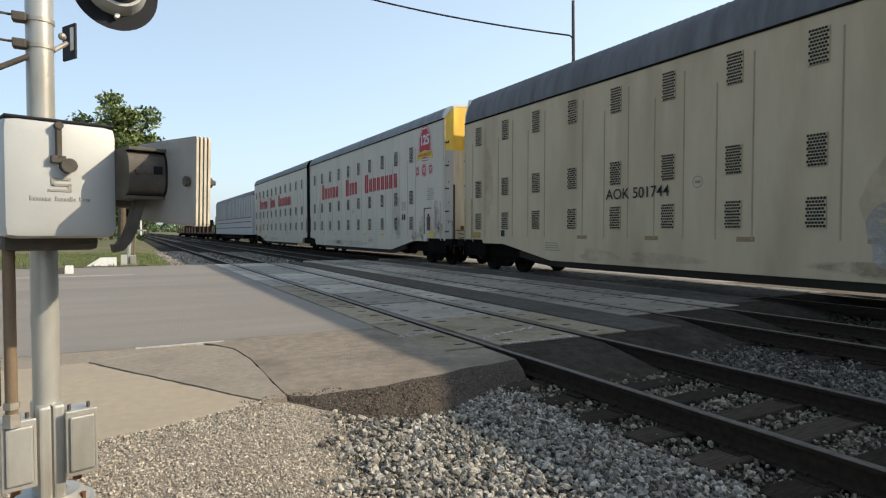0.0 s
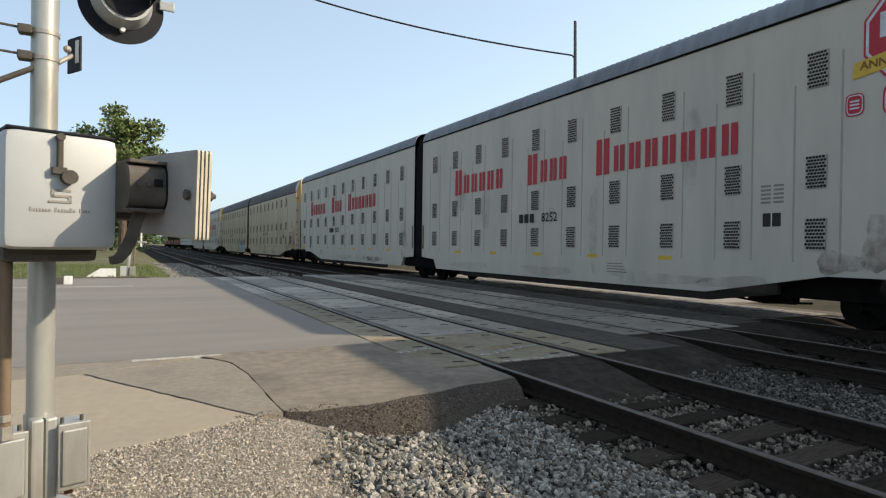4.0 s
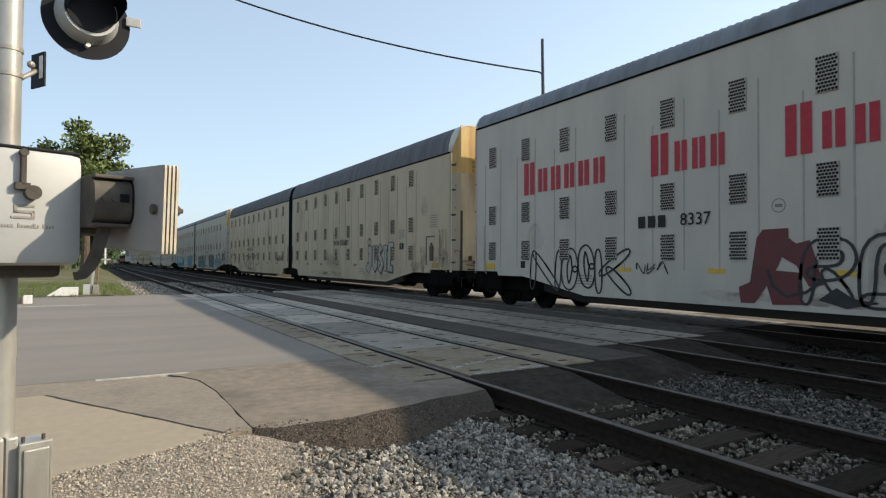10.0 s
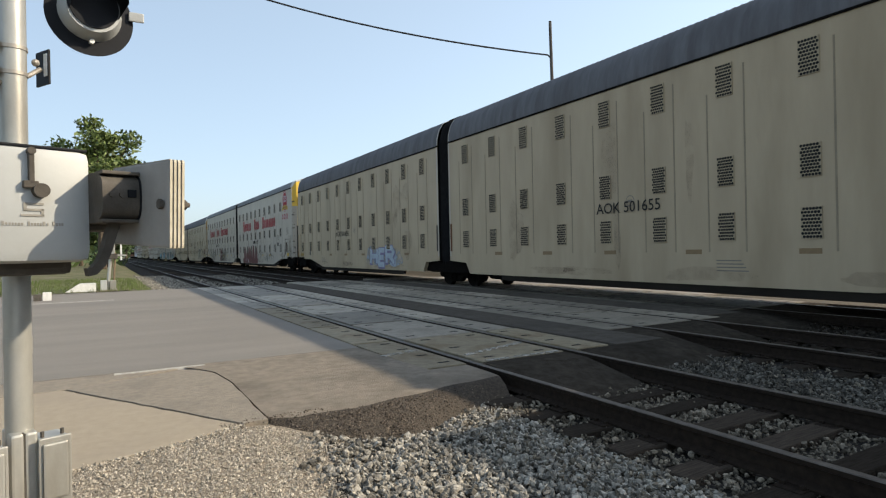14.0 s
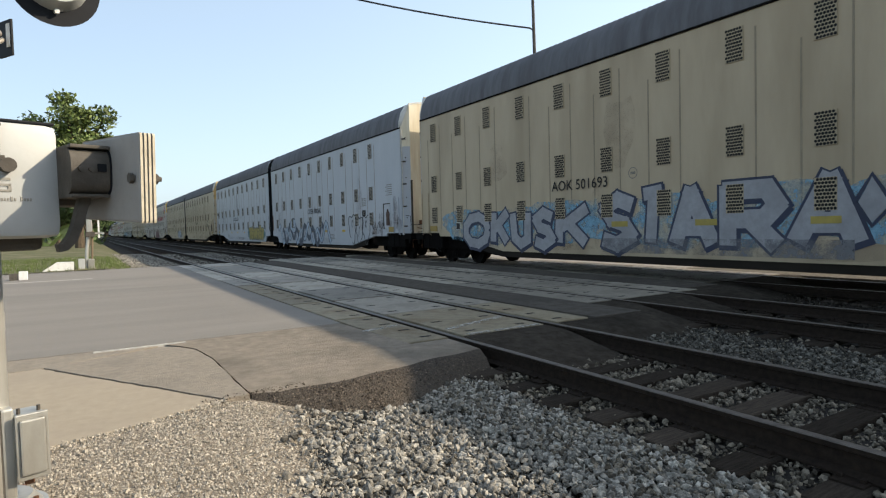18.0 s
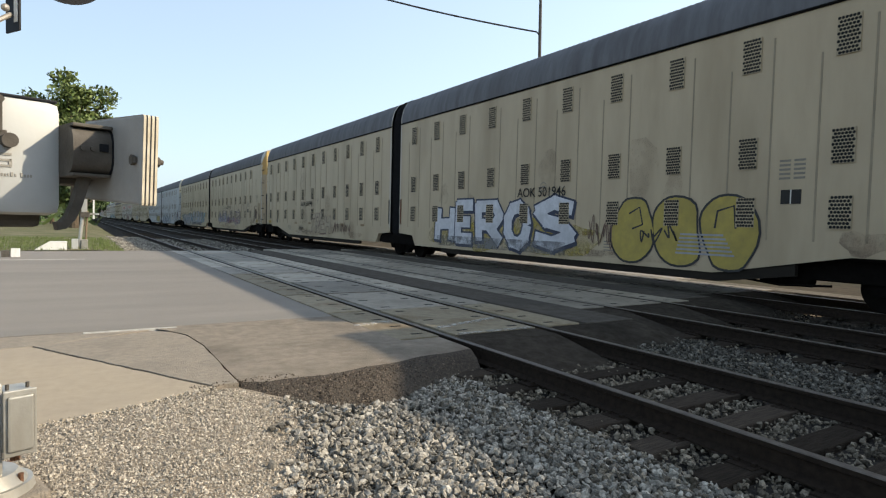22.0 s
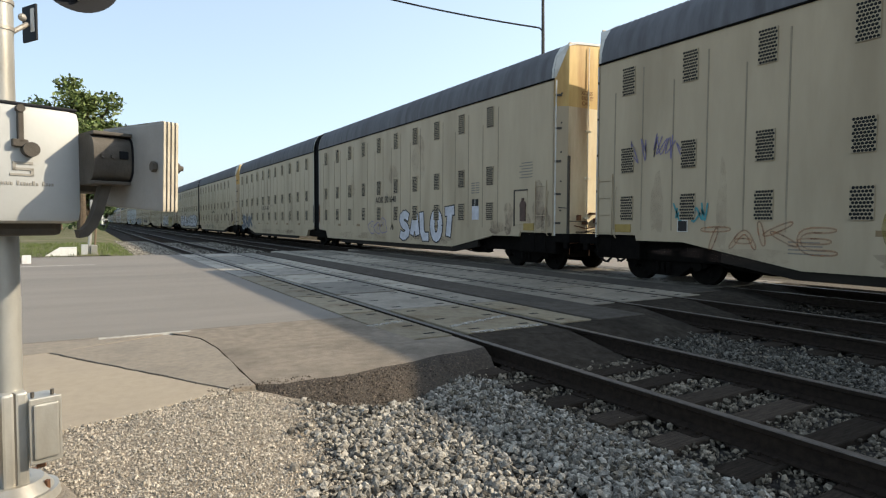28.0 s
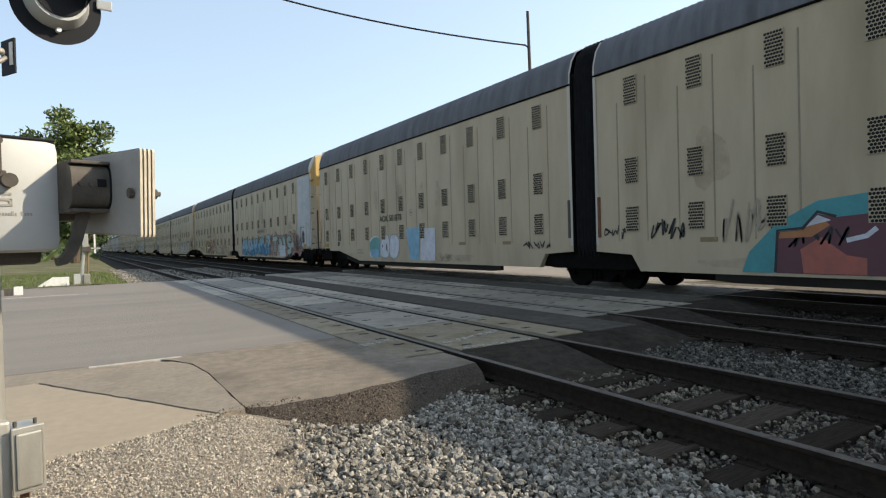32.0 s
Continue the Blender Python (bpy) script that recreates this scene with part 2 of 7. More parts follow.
M["bellows"] = mat("black_rubber_bellows", (0.017, 0.017, 0.018), (0.009, 0.009, 0.01), scale=5, rough=0.75, bump=0.1, spec=0.06)
M["dark"] = plain("interior_shade_black", (0.012, 0.012, 0.012), 0.95)
M["ventw"] = mat("pale_perforated_plate", (0.38, 0.34, 0.285), (0.3, 0.27, 0.225), scale=8, rough=0.6, bump=0.05)
M["vent"] = mat("perforated_plate", (0.38, 0.312, 0.21), (0.3, 0.245, 0.165), scale=8, rough=0.6, bump=0.05)
# Rib colours are body paint darkened for the soft shading along each rib.
M["rib"] = mat("rib_paint", (0.34, 0.278, 0.19), (0.2, 0.163, 0.112), scale=2, rough=0.6, bump=0.05, stretch=(1, 1, 0.5))
M["ribw"] = mat("pale_rib_shade_paint", (0.4, 0.365, 0.31), (0.27, 0.245, 0.21), scale=2, rough=0.6, bump=0.05, stretch=(1, 1, 0.5))
M["yellow"] = mat("yellow_end_paint", (0.84, 0.56, 0.08), (0.74, 0.45, 0.06), scale=2.5, rough=0.5, bump=0.1, bscale=20, stretch=(1, 1, 0.35), dirt=(0.55, 0.3, 0.05), dscale=1.3, damount=0.45)
M["oldyellow"] = mat("weathered_yellow_end_paint", (0.66, 0.48, 0.18), (0.54, 0.36, 0.13), scale=2.5, rough=0.55, bump=0.1, bscale=20, stretch=(1.6, 1.6, 0.3), dirt=(0.36, 0.19, 0.06), dscale=1.6, damount=0.75)
M["endcream"] = mat("rust_stained_end_paint", (0.78, 0.73, 0.58), (0.66, 0.58, 0.42), scale=3.2, rough=0.5, bump=0.1, bscale=20, stretch=(2, 2, 0.22), dirt=(0.4, 0.25, 0.1), dscale=1.1, damount=0.5)
M["endrust"] = mat("rust_streaked_end_paint", (0.74, 0.66, 0.47), (0.62, 0.51, 0.32), scale=1.8, rough=0.6, bump=0.15, bscale=20, stretch=(1.6, 1.6, 0.35), dirt=(0.26, 0.135, 0.055), dscale=0.8, damount=0.8)
M["trim"] = mat("pale_trim_paint", (0.62, 0.6, 0.55), (0.5, 0.48, 0.43), scale=4, rough=0.55, bump=0.05, dirt=(0.36, 0.31, 0.24), dscale=2, damount=0.5)
M["rust"] = mat("rusty_steel", (0.2, 0.085, 0.035), (0.09, 0.045, 0.025), scale=6, rough=0.85, bump=0.3)
M["silver"] = mat("aluminium_paint", (0.47, 0.46, 0.42), (0.34, 0.33, 0.295), scale=5, rough=0.36, metal=0.4, bump=0.06, stretch=(1, 1, 0.35), dirt=(0.2, 0.17, 0.12), dscale=3.2, damount=0.6)
M["box"] = mat("cast_box_paint", (0.42, 0.43, 0.42), (0.38, 0.388, 0.376), scale=5, rough=0.5, metal=0.1, bump=0.02, dirt=(0.38, 0.375, 0.34), dscale=2.0, damount=0.4)
M["castgrey"] = mat("dirty_cast_grey", (0.11, 0.097, 0.08), (0.06, 0.053, 0.044), scale=9, rough=0.75, metal=0.1, bump=0.15, dirt=(0.05, 0.042, 0.034), dscale=4, damount=0.6)
M["plate"] = mat("counterweight_paint", (0.3, 0.29, 0.275), (0.24, 0.23, 0.215), scale=5, rough=0.6, bump=0.06)
M["plateedge"] = mat("sunlit_plate_edge", (0.6, 0.54, 0.42), (0.42, 0.36, 0.26), scale=12, rough=0.65, bump=0.1)
M["black"] = mat("black_enamel", (0.008, 0.009, 0.013), (0.005, 0.006, 0.008), scale=5, rough=0.6, bump=0.02, spec=0.2)
M["steel"] = mat("galvanised_steel", (0.4, 0.37, 0.32), (0.26, 0.235, 0.2), scale=14, rough=0.5, metal=0.5, bump=0.1)
M["conduit"] = mat("rusty_conduit", (0.23, 0.165, 0.105), (0.14, 0.1, 0.065), scale=6, rough=0.7, metal=0.2, bump=0.15, stretch=(1, 1, 0.3))
M["field"] = mat("brown_dry_field", (0.075, 0.062, 0.046), (0.04, 0.035, 0.026), scale=2.5, rough=0.95, bump=0.6, bscale=12, dirt=(0.03, 0.036, 0.015), dscale=0.3, damount=0.6, spec=0.02)
M["palelot"] = mat("pale_gravel_lot", (0.15, 0.13, 0.1), (0.055, 0.048, 0.038), scale=20, rough=0.95, bump=0.4, bscale=60, spec=0.1)
M["signwhite"] = plain("white_label", (0.75, 0.74, 0.7))
M["emboss"] = plain("embossed_mark", (0.3, 0.285, 0.25))
M["redpaint"] = plain("red_lettering", (0.42, 0.03, 0.045))
M["ink"] = plain("black_lettering", (0.03, 0.028, 0.026), 0.9)
M["brownink"] = plain("brown_lettering", (0.2, 0.09, 0.02))
M["faintink"] = plain("faded_stencil", (0.21, 0.19, 0.155))
M["brownplate"] = plain("brown_reflector", (0.25, 0.17, 0.09))
M["yellowplate"] = plain("yellow_reflector", (0.62, 0.4, 0.05))
M["ochreplate"] = plain("ochre_reflector", (0.36, 0.25, 0.07))
M["oldbrown"] = mat("old_brown_paint", (0.12, 0.075, 0.058), (0.07, 0.045, 0.036), scale=9, rough=0.75, bump=0.1)
M["bark"] = mat("bark", (0.12, 0.09, 0.06), (0.06, 0.045, 0.03), rough=0.9, bump=0.4)
M["leaf"] = mat("leaf_green", (0.12, 0.15, 0.04), (0.06, 0.09, 0.022), scale=2, rough=0.6, bump=0, isle=0.5)
M["leafdark"] = mat("far_leaf_green", (0.075, 0.11, 0.035), (0.04, 0.065, 0.02), scale=0.4, rough=0.7, bump=0, isle=0.45)
M["pole"] = mat("weathered_pole", (0.1, 0.09, 0.08), (0.06, 0.055, 0.05), rough=0.9)
M["cable"] = plain("black_cable", (0.02, 0.02, 0.022))
M["paintline"] = mat("worn_white_line", (0.5, 0.48, 0.43), (0.28, 0.265, 0.24), scale=9, rough=0.85, bump=0.1)


# ---- mesh helpers ----
def box_into(bm, x0, x1, y0, y1, z0, z1, bev=0.0, m=None):
    r = bmesh.ops.create_cube(bm, size=1.0)
    vs = r["verts"]
    for v in vs:
        v.co = Vector(((x0 + x1) / 2 + v.co.x * (x1 - x0), (y0 + y1) / 2 + v.co.y * (y1 - y0), (z0 + z1) / 2 + v.co.z * (z1 - z0)))
    if bev:
        es = {e for v in vs for e in v.link_edges}
        vs = [v for f in bmesh.ops.bevel(bm, geom=list(es), offset=bev, segments=2, affect="EDGES", profile=0.6)["faces"] for v in f.verts] + [v for v in vs if v.is_valid]
    if m is not None:
        bmesh.ops.transform(bm, matrix=m, verts=list({v for v in vs if v.is_valid}))
    return bm


def boxbm(x0, x1, y0, y1, z0, z1, bev=0.0, m=None):
    return box_into(bmesh.new(), x0, x1, y0, y1, z0, z1, bev, m)


def cyl_into(bm, p, q, r, r2=None, seg=16):
    p, q = Vector(p), Vector(q)
    d = q - p
    m = Matrix.Translation((p + q) / 2) @ d.to_track_quat("Z", "Y").to_matrix().to_4x4()
    bmesh.ops.create_cone(bm, cap_ends=True, segments=seg, radius1=r, radius2=r if r2 is None else r2, depth=d.length, matrix=m)
    return bm


def cylbm(p, q, r, r2=None, seg=16):
    return cyl_into(bmesh.new(), p, q, r, r2, seg)


def mesh_of(bm, material, name="mesh", smooth=0.0):
    me = bpy.data.meshes.new(name)
    if smooth:
        for e in bm.edges:
            e.smooth = len(e.link_faces) == 2 and e.calc_face_angle(3.2) < radians(smooth)
        for f in bm.faces:
            f.smooth = True
    bm.to_mesh(me)
    bm.free()
    for k in material if isinstance(material, (list, tuple)) else (material,):
        me.materials.append(M[k])
    return me


def piece(name, me, parent, loc=(0, 0, 0), label="", turn=(0, 0, 0)):
    ob = new(name, me)
    ob.parent = parent
    ob.location = loc
    ob.rotation_euler = turn
    if label:
        tagged(ob, label)
    return ob


def part(name, bm, material, parent, label="", smooth=0.0):
    return piece(name, mesh_of(bm, material, name, smooth), parent, label=label)


def thing(name, label, category, group="", kind="", loc=(0, 0, 0)):
    ob = new(name)
    ob.location = loc
    ob.empty_display_size = 0.2
    return tagged(ob, label, category, group, kind)


def poly_prism(bm, pts, z0, z1):
    """A prism over the plan outline pts."""
    lo = [bm.verts.new((x, y, z0)) for x, y in pts]
    hi = [bm.verts.new((x, y, z1)) for x, y in pts]
    n = len(pts)
    bm.faces.new(hi)
    bm.faces.new(lo[::-1])
    for i in range(n):
        bm.faces.new((lo[i], lo[(i + 1) % n], hi[(i + 1) % n], hi[i]))
    bmesh.ops.recalc_face_normals(bm, faces=bm.faces[:])
    return bm


def tube(bm, pts, r, seg=6):
    """A round bar along pts."""
    pts = [Vector(p) for p in pts]
    rings = []
    for i, p in enumerate(pts):
        d = (pts[min(i + 1, len(pts) - 1)] - pts[max(i - 1, 0)]).normalized()
        q = d.to_track_quat("Z", "Y")
        rings.append([bm.verts.new(p + q @ Vector((r * math.cos(2 * math.pi * k / seg), r * math.sin(2 * math.pi * k / seg), 0))) for k in range(seg)])
    for a, b in zip(rings, rings[1:]):
        for k in range(seg):
            bm.faces.new((a[k], a[(k + 1) % seg], b[(k + 1) % seg], b[k]))
    bm.faces.new(rings[0][::-1])
    bm.faces.new(rings[-1])
    return bm

# ---- the ground: one sheet to the horizon ----
TRACKS = (4.555, 8.54, 12.5)
rng = np.random.default_rng(7)


def smooth01(a, b, v):
    t = min(1.0, max(0.0, (v - a) / (b - a)))
    return t * t * (3 - 2 * t)


def ground_z(x, y):
    if x > 16:
        return -0.06
    bed = -0.25
    if y < 5.5:
        side = -0.014 - 0.048 * smooth01(4.3, 2.0, y)
        z = side + (bed - side) * smooth01(0.5, 2.3, x - 0.25 * (y - 4.0))
        z -= 0.05 * smooth01(3.4, 1.0, y) * smooth01(0.2, 1.5, x)
        return z + 0.008 * noise.noise(Vector((x * 1.7, y * 1.7, 0)))
    if y < 25.5:
        return -0.32
    return -0.04 + (bed + 0.04) * smooth01(0.9, 2.6, x) if x < 5 else bed


def sheet(name, xs, ys, fz, material, far="", **tags):
    vs = [(x, y, fz(x, y)) for y in ys for x in xs]
    n = len(xs)
    fs = [(j * n + i, j * n + i + 1, (j + 1) * n + i + 1, (j + 1) * n + i) for j in range(len(ys) - 1) for i in range(n - 1)]
    me = bpy.data.meshes.new(name)
    me.from_pydata(vs, [], fs)
    me.polygons.foreach_set("use_smooth", [True] * len(fs))
    me.materials.append(M[material])
    if far:
        me.materials.append(M[far])
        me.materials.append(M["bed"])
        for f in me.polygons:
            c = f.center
            # Outer, mostly unseen ground is dark grass, added to cut bounce onto the train.
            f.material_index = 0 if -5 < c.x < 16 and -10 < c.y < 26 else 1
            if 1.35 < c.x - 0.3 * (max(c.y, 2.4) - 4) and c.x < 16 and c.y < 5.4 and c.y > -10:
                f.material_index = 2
    return tagged(new(name, me), **tags)


near = [round(-3 + 0.2 * i, 2) for i in range(76)]
sheet("ground", [-1800, -500, -150, -60, -30, -15, -8, -5] + near + [13, 14, 15.9, 16.1, 20, 40, 90, 250, 700, 1800],
      [-600, -150, -50, -25, -15, -10, -7] + [round(-5 + 0.2 * i, 2) for i in range(53)] + [5.6, 12, 20, 25.4, 25.6, 27, 30, 34, 40, 50, 70, 100, 160, 300, 700, 2000],
      ground_z, "ground", "grass", label="pale fine gravel ground beside the tracks", category="ground", kind="structure")

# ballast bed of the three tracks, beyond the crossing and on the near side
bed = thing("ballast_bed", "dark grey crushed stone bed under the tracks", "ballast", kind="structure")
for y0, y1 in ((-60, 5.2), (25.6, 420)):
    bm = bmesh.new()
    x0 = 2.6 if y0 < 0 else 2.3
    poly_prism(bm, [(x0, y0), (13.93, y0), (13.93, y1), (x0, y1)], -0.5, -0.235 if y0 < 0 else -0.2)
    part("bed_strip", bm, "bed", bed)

# ---- road, apron, sidewalk ----
road = thing("road", "worn grey asphalt road crossing the tracks", "road", kind="structure")
for x0, x1, y0, y1 in ((-160, 3.06, 7.8, 25.7), (6.12, 7.06, 5.9, 25.7), (10.02, 11.02, 7.3, 25.7), (13.98, 160, 10.4, 25.7)):
    bm = bmesh.new()
    poly_prism(bm, [(x0, y0), (x1, y0), (x1, y1), (x0, y1)], -0.3, 0.0 if x0 != -160 else 0.002)
    part("carriageway", bm, "asphalt" if x1 < 5 or x0 > 13 else "asphalt_strip", road)
bm = boxbm(-2.9, 0.15, 20.7, 20.85, 0.0, 0.006)
part("stop_line", bm, "paintline", road, "worn white painted line")
bm = boxbm(-60, -3.2, 20.3, 20.45, 0.0, 0.006)
part("stop_line", bm, "paintline", road, "worn white painted line")
bm = boxbm(0.05, 1.02, 7.67, 7.735, -0.2, 0.008, 0.004)
part("gutter_edge", bm, "paintline", road, "pale concrete edge strip")

apron = thing("apron", "brown-grey asphalt apron with a rough dark sloped edge", "asphalt apron", kind="structure")


def ramp_low(x):
    """Foot of the apron's sloped edge."""
    return 4.74 - 0.34 * smooth01(1.12, 1.75, x) + 0.6 * smooth01(1.95, 3.7, x)


def ramp_top(x):
    """Brow of the apron's sloped edge."""
    return max(ramp_low(x) + 0.14, 4.8 + 0.02 * math.sin(x * 9) + 0.34 * smooth01(1.6, 3.7, x))


cols = [1.145 + i * 0.1 for i in range(26)]
bm = bmesh.new()
rows = []
for x in cols:
    yl = ramp_low(x)
    yt = ramp_top(x)
    wob = 0.02 * noise.noise(Vector((x * 5, 3, 1)))
    prof = [(7.8, 0.0), (7.5, 0.002), (7.15, 0.003), (6.5, 0.003), (5.8, 0.003), (yt + 0.25, 0.0), (yt + 0.04, -0.008), ((yt + yl) / 2 + wob, -0.08), (yl + wob, -0.18), (yl - 0.15, -0.34)]
    rows.append([bm.verts.new((min(x, 3.64) if x > 1.2 else float(np.interp(y, (5.0, 6.5, 7.15, 7.5, 7.8), (1.138, 1.132, 1.055, 0.9, 0.7))) + 0.008 * math.sin(y * 17), y if x < 3.08 or y < 5.85 else 5.85, z)) for y, z in prof])
for a, b in zip(rows, rows[1:]):
    for k in range(9):
        f = bm.faces.new((a[k], a[k + 1], b[k + 1], b[k]))
        # Slope faces take rough dark asphalt, toned down further for the shade there.
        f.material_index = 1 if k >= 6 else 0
        f.smooth = True
bmesh.ops.recalc_face_normals(bm, faces=bm.faces[:])
for f in bm.faces:
    if f.normal.z < 0:
        f.normal_flip()
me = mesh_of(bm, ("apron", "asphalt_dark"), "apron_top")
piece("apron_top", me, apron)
for x0, x1, ya, yb in ((3.9, 5.2, 5.9, 4.5), (5.42, 7.06, 5.9, 5.0), (7.06, 7.7, 7.0, 5.4), (7.88, 9.2, 7.0, 5.6), (9.38, 10.0, 7.0, 5.7), (10.0, 11.03, 7.3, 5.9), (11.03, 11.66, 7.6, 6.1), (11.84, 13.16, 7.6, 6.3), (13.32, 13.95, 7.6, 6.3)):
    bm = bmesh.new()
    n = 7
    a = []
    for i in range(n):
        x = x0 + (x1 - x0) * i / (n - 1)
        w = 0.12 * noise.noise(Vector((x * 3, 8, 0)))
        a.append([bm.verts.new(p) for p in ((x, ya + 0.02, -0.012), (x, (ya + yb) / 2 + 0.3 + w, -0.02), (x, (ya + yb) / 2 + w, -0.07), (x, yb + w, -0.2), (x, yb - 0.15, -0.4))])
    for p, q in zip(a, a[1:]):
        for k in range(4):
            f = bm.faces.new((p[k], p[k + 1], q[k + 1], q[k]))
            f.smooth = True
    for f in bm.faces:
        f.normal_update()
        if f.normal.z < 0:
            f.normal_flip()
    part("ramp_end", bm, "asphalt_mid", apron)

sidewalk = thing("sidewalk", "tan concrete sidewalk slabs with open cracked joints", "sidewalk", kind="structure")


def slab(pts, top, material):
    bm = bmesh.new()
    fine = []
    for (xa, ya), (xb, yb) in zip(pts, pts[1:] + pts[:1]):
        n = max(1, min(40, int(math.hypot(xb - xa, yb - ya) / 0.09)))
        for k in range(n):
            x, y = xa + (xb - xa) * k / n, ya + (yb - ya) * k / n
            q = noise.noise_vector(Vector((x * 6, y * 6, 1))) * 0.02 if k else Vector((0, 0, 0))
            fine.append((x + q.x, y + q.y))
    poly_prism(bm, fine, -0.25, top)
    es = [e for e in bm.edges if all(v.co.z > top - 1e-4 for v in e.verts)]
    bmesh.ops.bevel(bm, geom=es, offset=0.003, segments=1, affect="EDGES")
    part("slab", bm, material, sidewalk)


slab([(0.905, 4.855), (-0.41, 7.115), (-3.3, 7.0), (-3.3, 3.4), (-0.75, 4.22), (-0.2, 4.43), (0.34, 4.6)], 0.0, "walk")
slab([(0.925, 4.868), (1.12, 4.87), (1.115, 6.5), (1.04, 7.12), (0.9, 7.42), (0.74, 7.56), (-0.385, 7.13)], 0.004, "walk_rough")
slab([(-3.33, 3.4), (-3.33, 7.0), (-6.3, 6.95), (-6.3, 2.5)], 0.0, "walk")
slab([(-0.4, 7.16), (0.97, 7.79), (-14, 7.79), (-14, 7.0), (-3.3, 7.03)][::-1], -0.004, "walk_rough")

# ---- tracks ----
def rail_mesh(y0, y1):
    prof = [(-0.07, -0.175), (0.07, -0.175), (0.07, -0.162), (0.012, -0.14), (0.012, -0.045), (0.036, -0.035), (0.036, -0.006), (0.028, 0.0),
            (-0.028, 0.0), (-0.036, -0.006), (-0.036, -0.035), (-0.012, -0.045), (-0.012, -0.14), (-0.07, -0.162)]
    bm = bmesh.new()
    ys = [y0, y1]
    rings = [[bm.verts.new((x, y, z)) for x, z in prof] for y in ys]
    n = len(prof)
    for a, b in zip(rings, rings[1:]):
        for k in range(n):
            f = bm.faces.new((a[k], a[(k + 1) % n], b[(k + 1) % n], b[k]))
            f.material_index = 1 if k in (6, 7, 8) else 0
    bm.faces.new(rings[0])
    bm.faces.new(rings[-1][::-1])
    bmesh.ops.recalc_face_normals(bm, faces=bm.faces[:])
    return mesh_of(bm, ("rail", "railtop"), "rail")


RAIL = rail_mesh(-60, 420)
bm = boxbm(-1.28, 1.28, -0.115, 0.115, -0.4, -0.178, 0.012)
for v in bm.verts:
    v.co.z += 0.008 * noise.noise(v.co * 3)
TIE = mesh_of(bm, "tie", "tie")
bm = boxbm(-0.17, 0.17, -0.09, 0.09, -0.182, -0.168, 0.003)
for sx, sy in ((-0.1, -0.06), (0.1, 0.06), (0.1, -0.06), (-0.1, 0.06)):
    box_into(bm, sx - 0.016, sx + 0.016, sy - 0.014, sy + 0.014, -0.17, -0.145)
TIEPLATE = mesh_of(bm, "rail", "tie_plate")
tracks, tie_rows = [], {}
for k, cx in enumerate(TRACKS):
    tr = thing("railway_track", "rusty steel rails on weathered timber ties", "railway track", "parallel tracks", "structure", (cx, 0, 0))
    tracks.append(tr)
    for s in (-0.755, 0.755):
        piece("rail", RAIL, tr, (s, 0, 0))
    y = -9.0
    while y < 62:
        if y < 5.4 or y > 26:
            sk = random.uniform(-0.025, 0.025)
            tie_rows.setdefault(k, []).append(y)
            t = piece("tie", TIE, tr, (random.uniform(-0.04, 0.04), y, random.uniform(-0.012, 0.006)), turn=(0, 0, sk))
            if y < 5.4 and k < 2:
                for s in (-0.755, 0.755):
                    piece("tie_plate", TIEPLATE, tr, (s, y, 0))
        y += 0.53 + random.uniform(-0.03, 0.03)


# ---- concrete crossing panels with lifting slots ----
def panel_mesh(w, l, slots, skin="panel"):
    bm = boxbm(-w / 2, w / 2, -l / 2, l / 2, -0.2, 0.0, 0.012)
    for x, y in slots:
        old = set(bm.faces)
        box_into(bm, x - 0.075, x + 0.075, y - 0.028, y + 0.028, -0.01, 0.0025)
        for f in bm.faces:
            if f not in old:
                f.material_index = 1
    return mesh_of(bm, (skin, "rubber"), "panel")


PL = 2.21
PANELS = [(panel_mesh(0.58, PL - 0.07, [(0.1, -0.85), (0.1, -0.28), (0.1, 0.28), (0.1, 0.85)], k),
           panel_mesh(1.27, PL - 0.07, [(x, y) for x in (-0.4, 0.4) for y in (-0.85, 0.0, 0.85)], k)) for k in ("panel", "panel", "panel_grime_shade", "panel_muddy")]
for cx, y0, (NARROW, WIDE) in zip(TRACKS, (5.9, 7.0, 7.6), PANELS):
    cr = thing("level_crossing", "grey concrete crossing panels with dark lifting slots", "level crossing", "crossing panel sets", "structure", (cx, 0, 0))
    n = int((25.75 - y0) / PL) + 1
    for i in range(n):
        yc = y0 + PL * (i + 0.5)
        for dx, me in ((-1.155, NARROW), (0, WIDE), (1.155, NARROW)):
            if cx == TRACKS[0] and (i == 0 or dx < 0 and i < 4):
                me = PANELS[3][0 if dx else 1]
            piece("panel", me, cr, (dx, yc, random.uniform(-0.006, 0.004)), turn=(random.uniform(-0.002, 0.002), 0, math.pi if dx > 0 else 0))
    for dx in (-0.82, -0.7, 0.7, 0.82):
        part("flange_filler", boxbm(dx - 0.032, dx + 0.032, y0, y0 + PL * n, -0.19, -0.05), "rubber", cr)
    if cx == TRACKS[0]:
        for line in ([(3.03, 6.9), (3.62, 7.05), (3.62, 7.14), (3.03, 6.99)], [(3.97, 6.36), (5.13, 6.74), (5.13, 6.83), (3.97, 6.45)], [(3.97, 5.92), (5.1, 5.92), (5.1, 5.98), (3.97, 5.97)]):
            bm = bmesh.new()
            poly_prism(bm, [(x - cx, y) for x, y in line], -0.004, 0.009)
            part("edge_line", bm, "paintworn", cr, "worn white painted line")


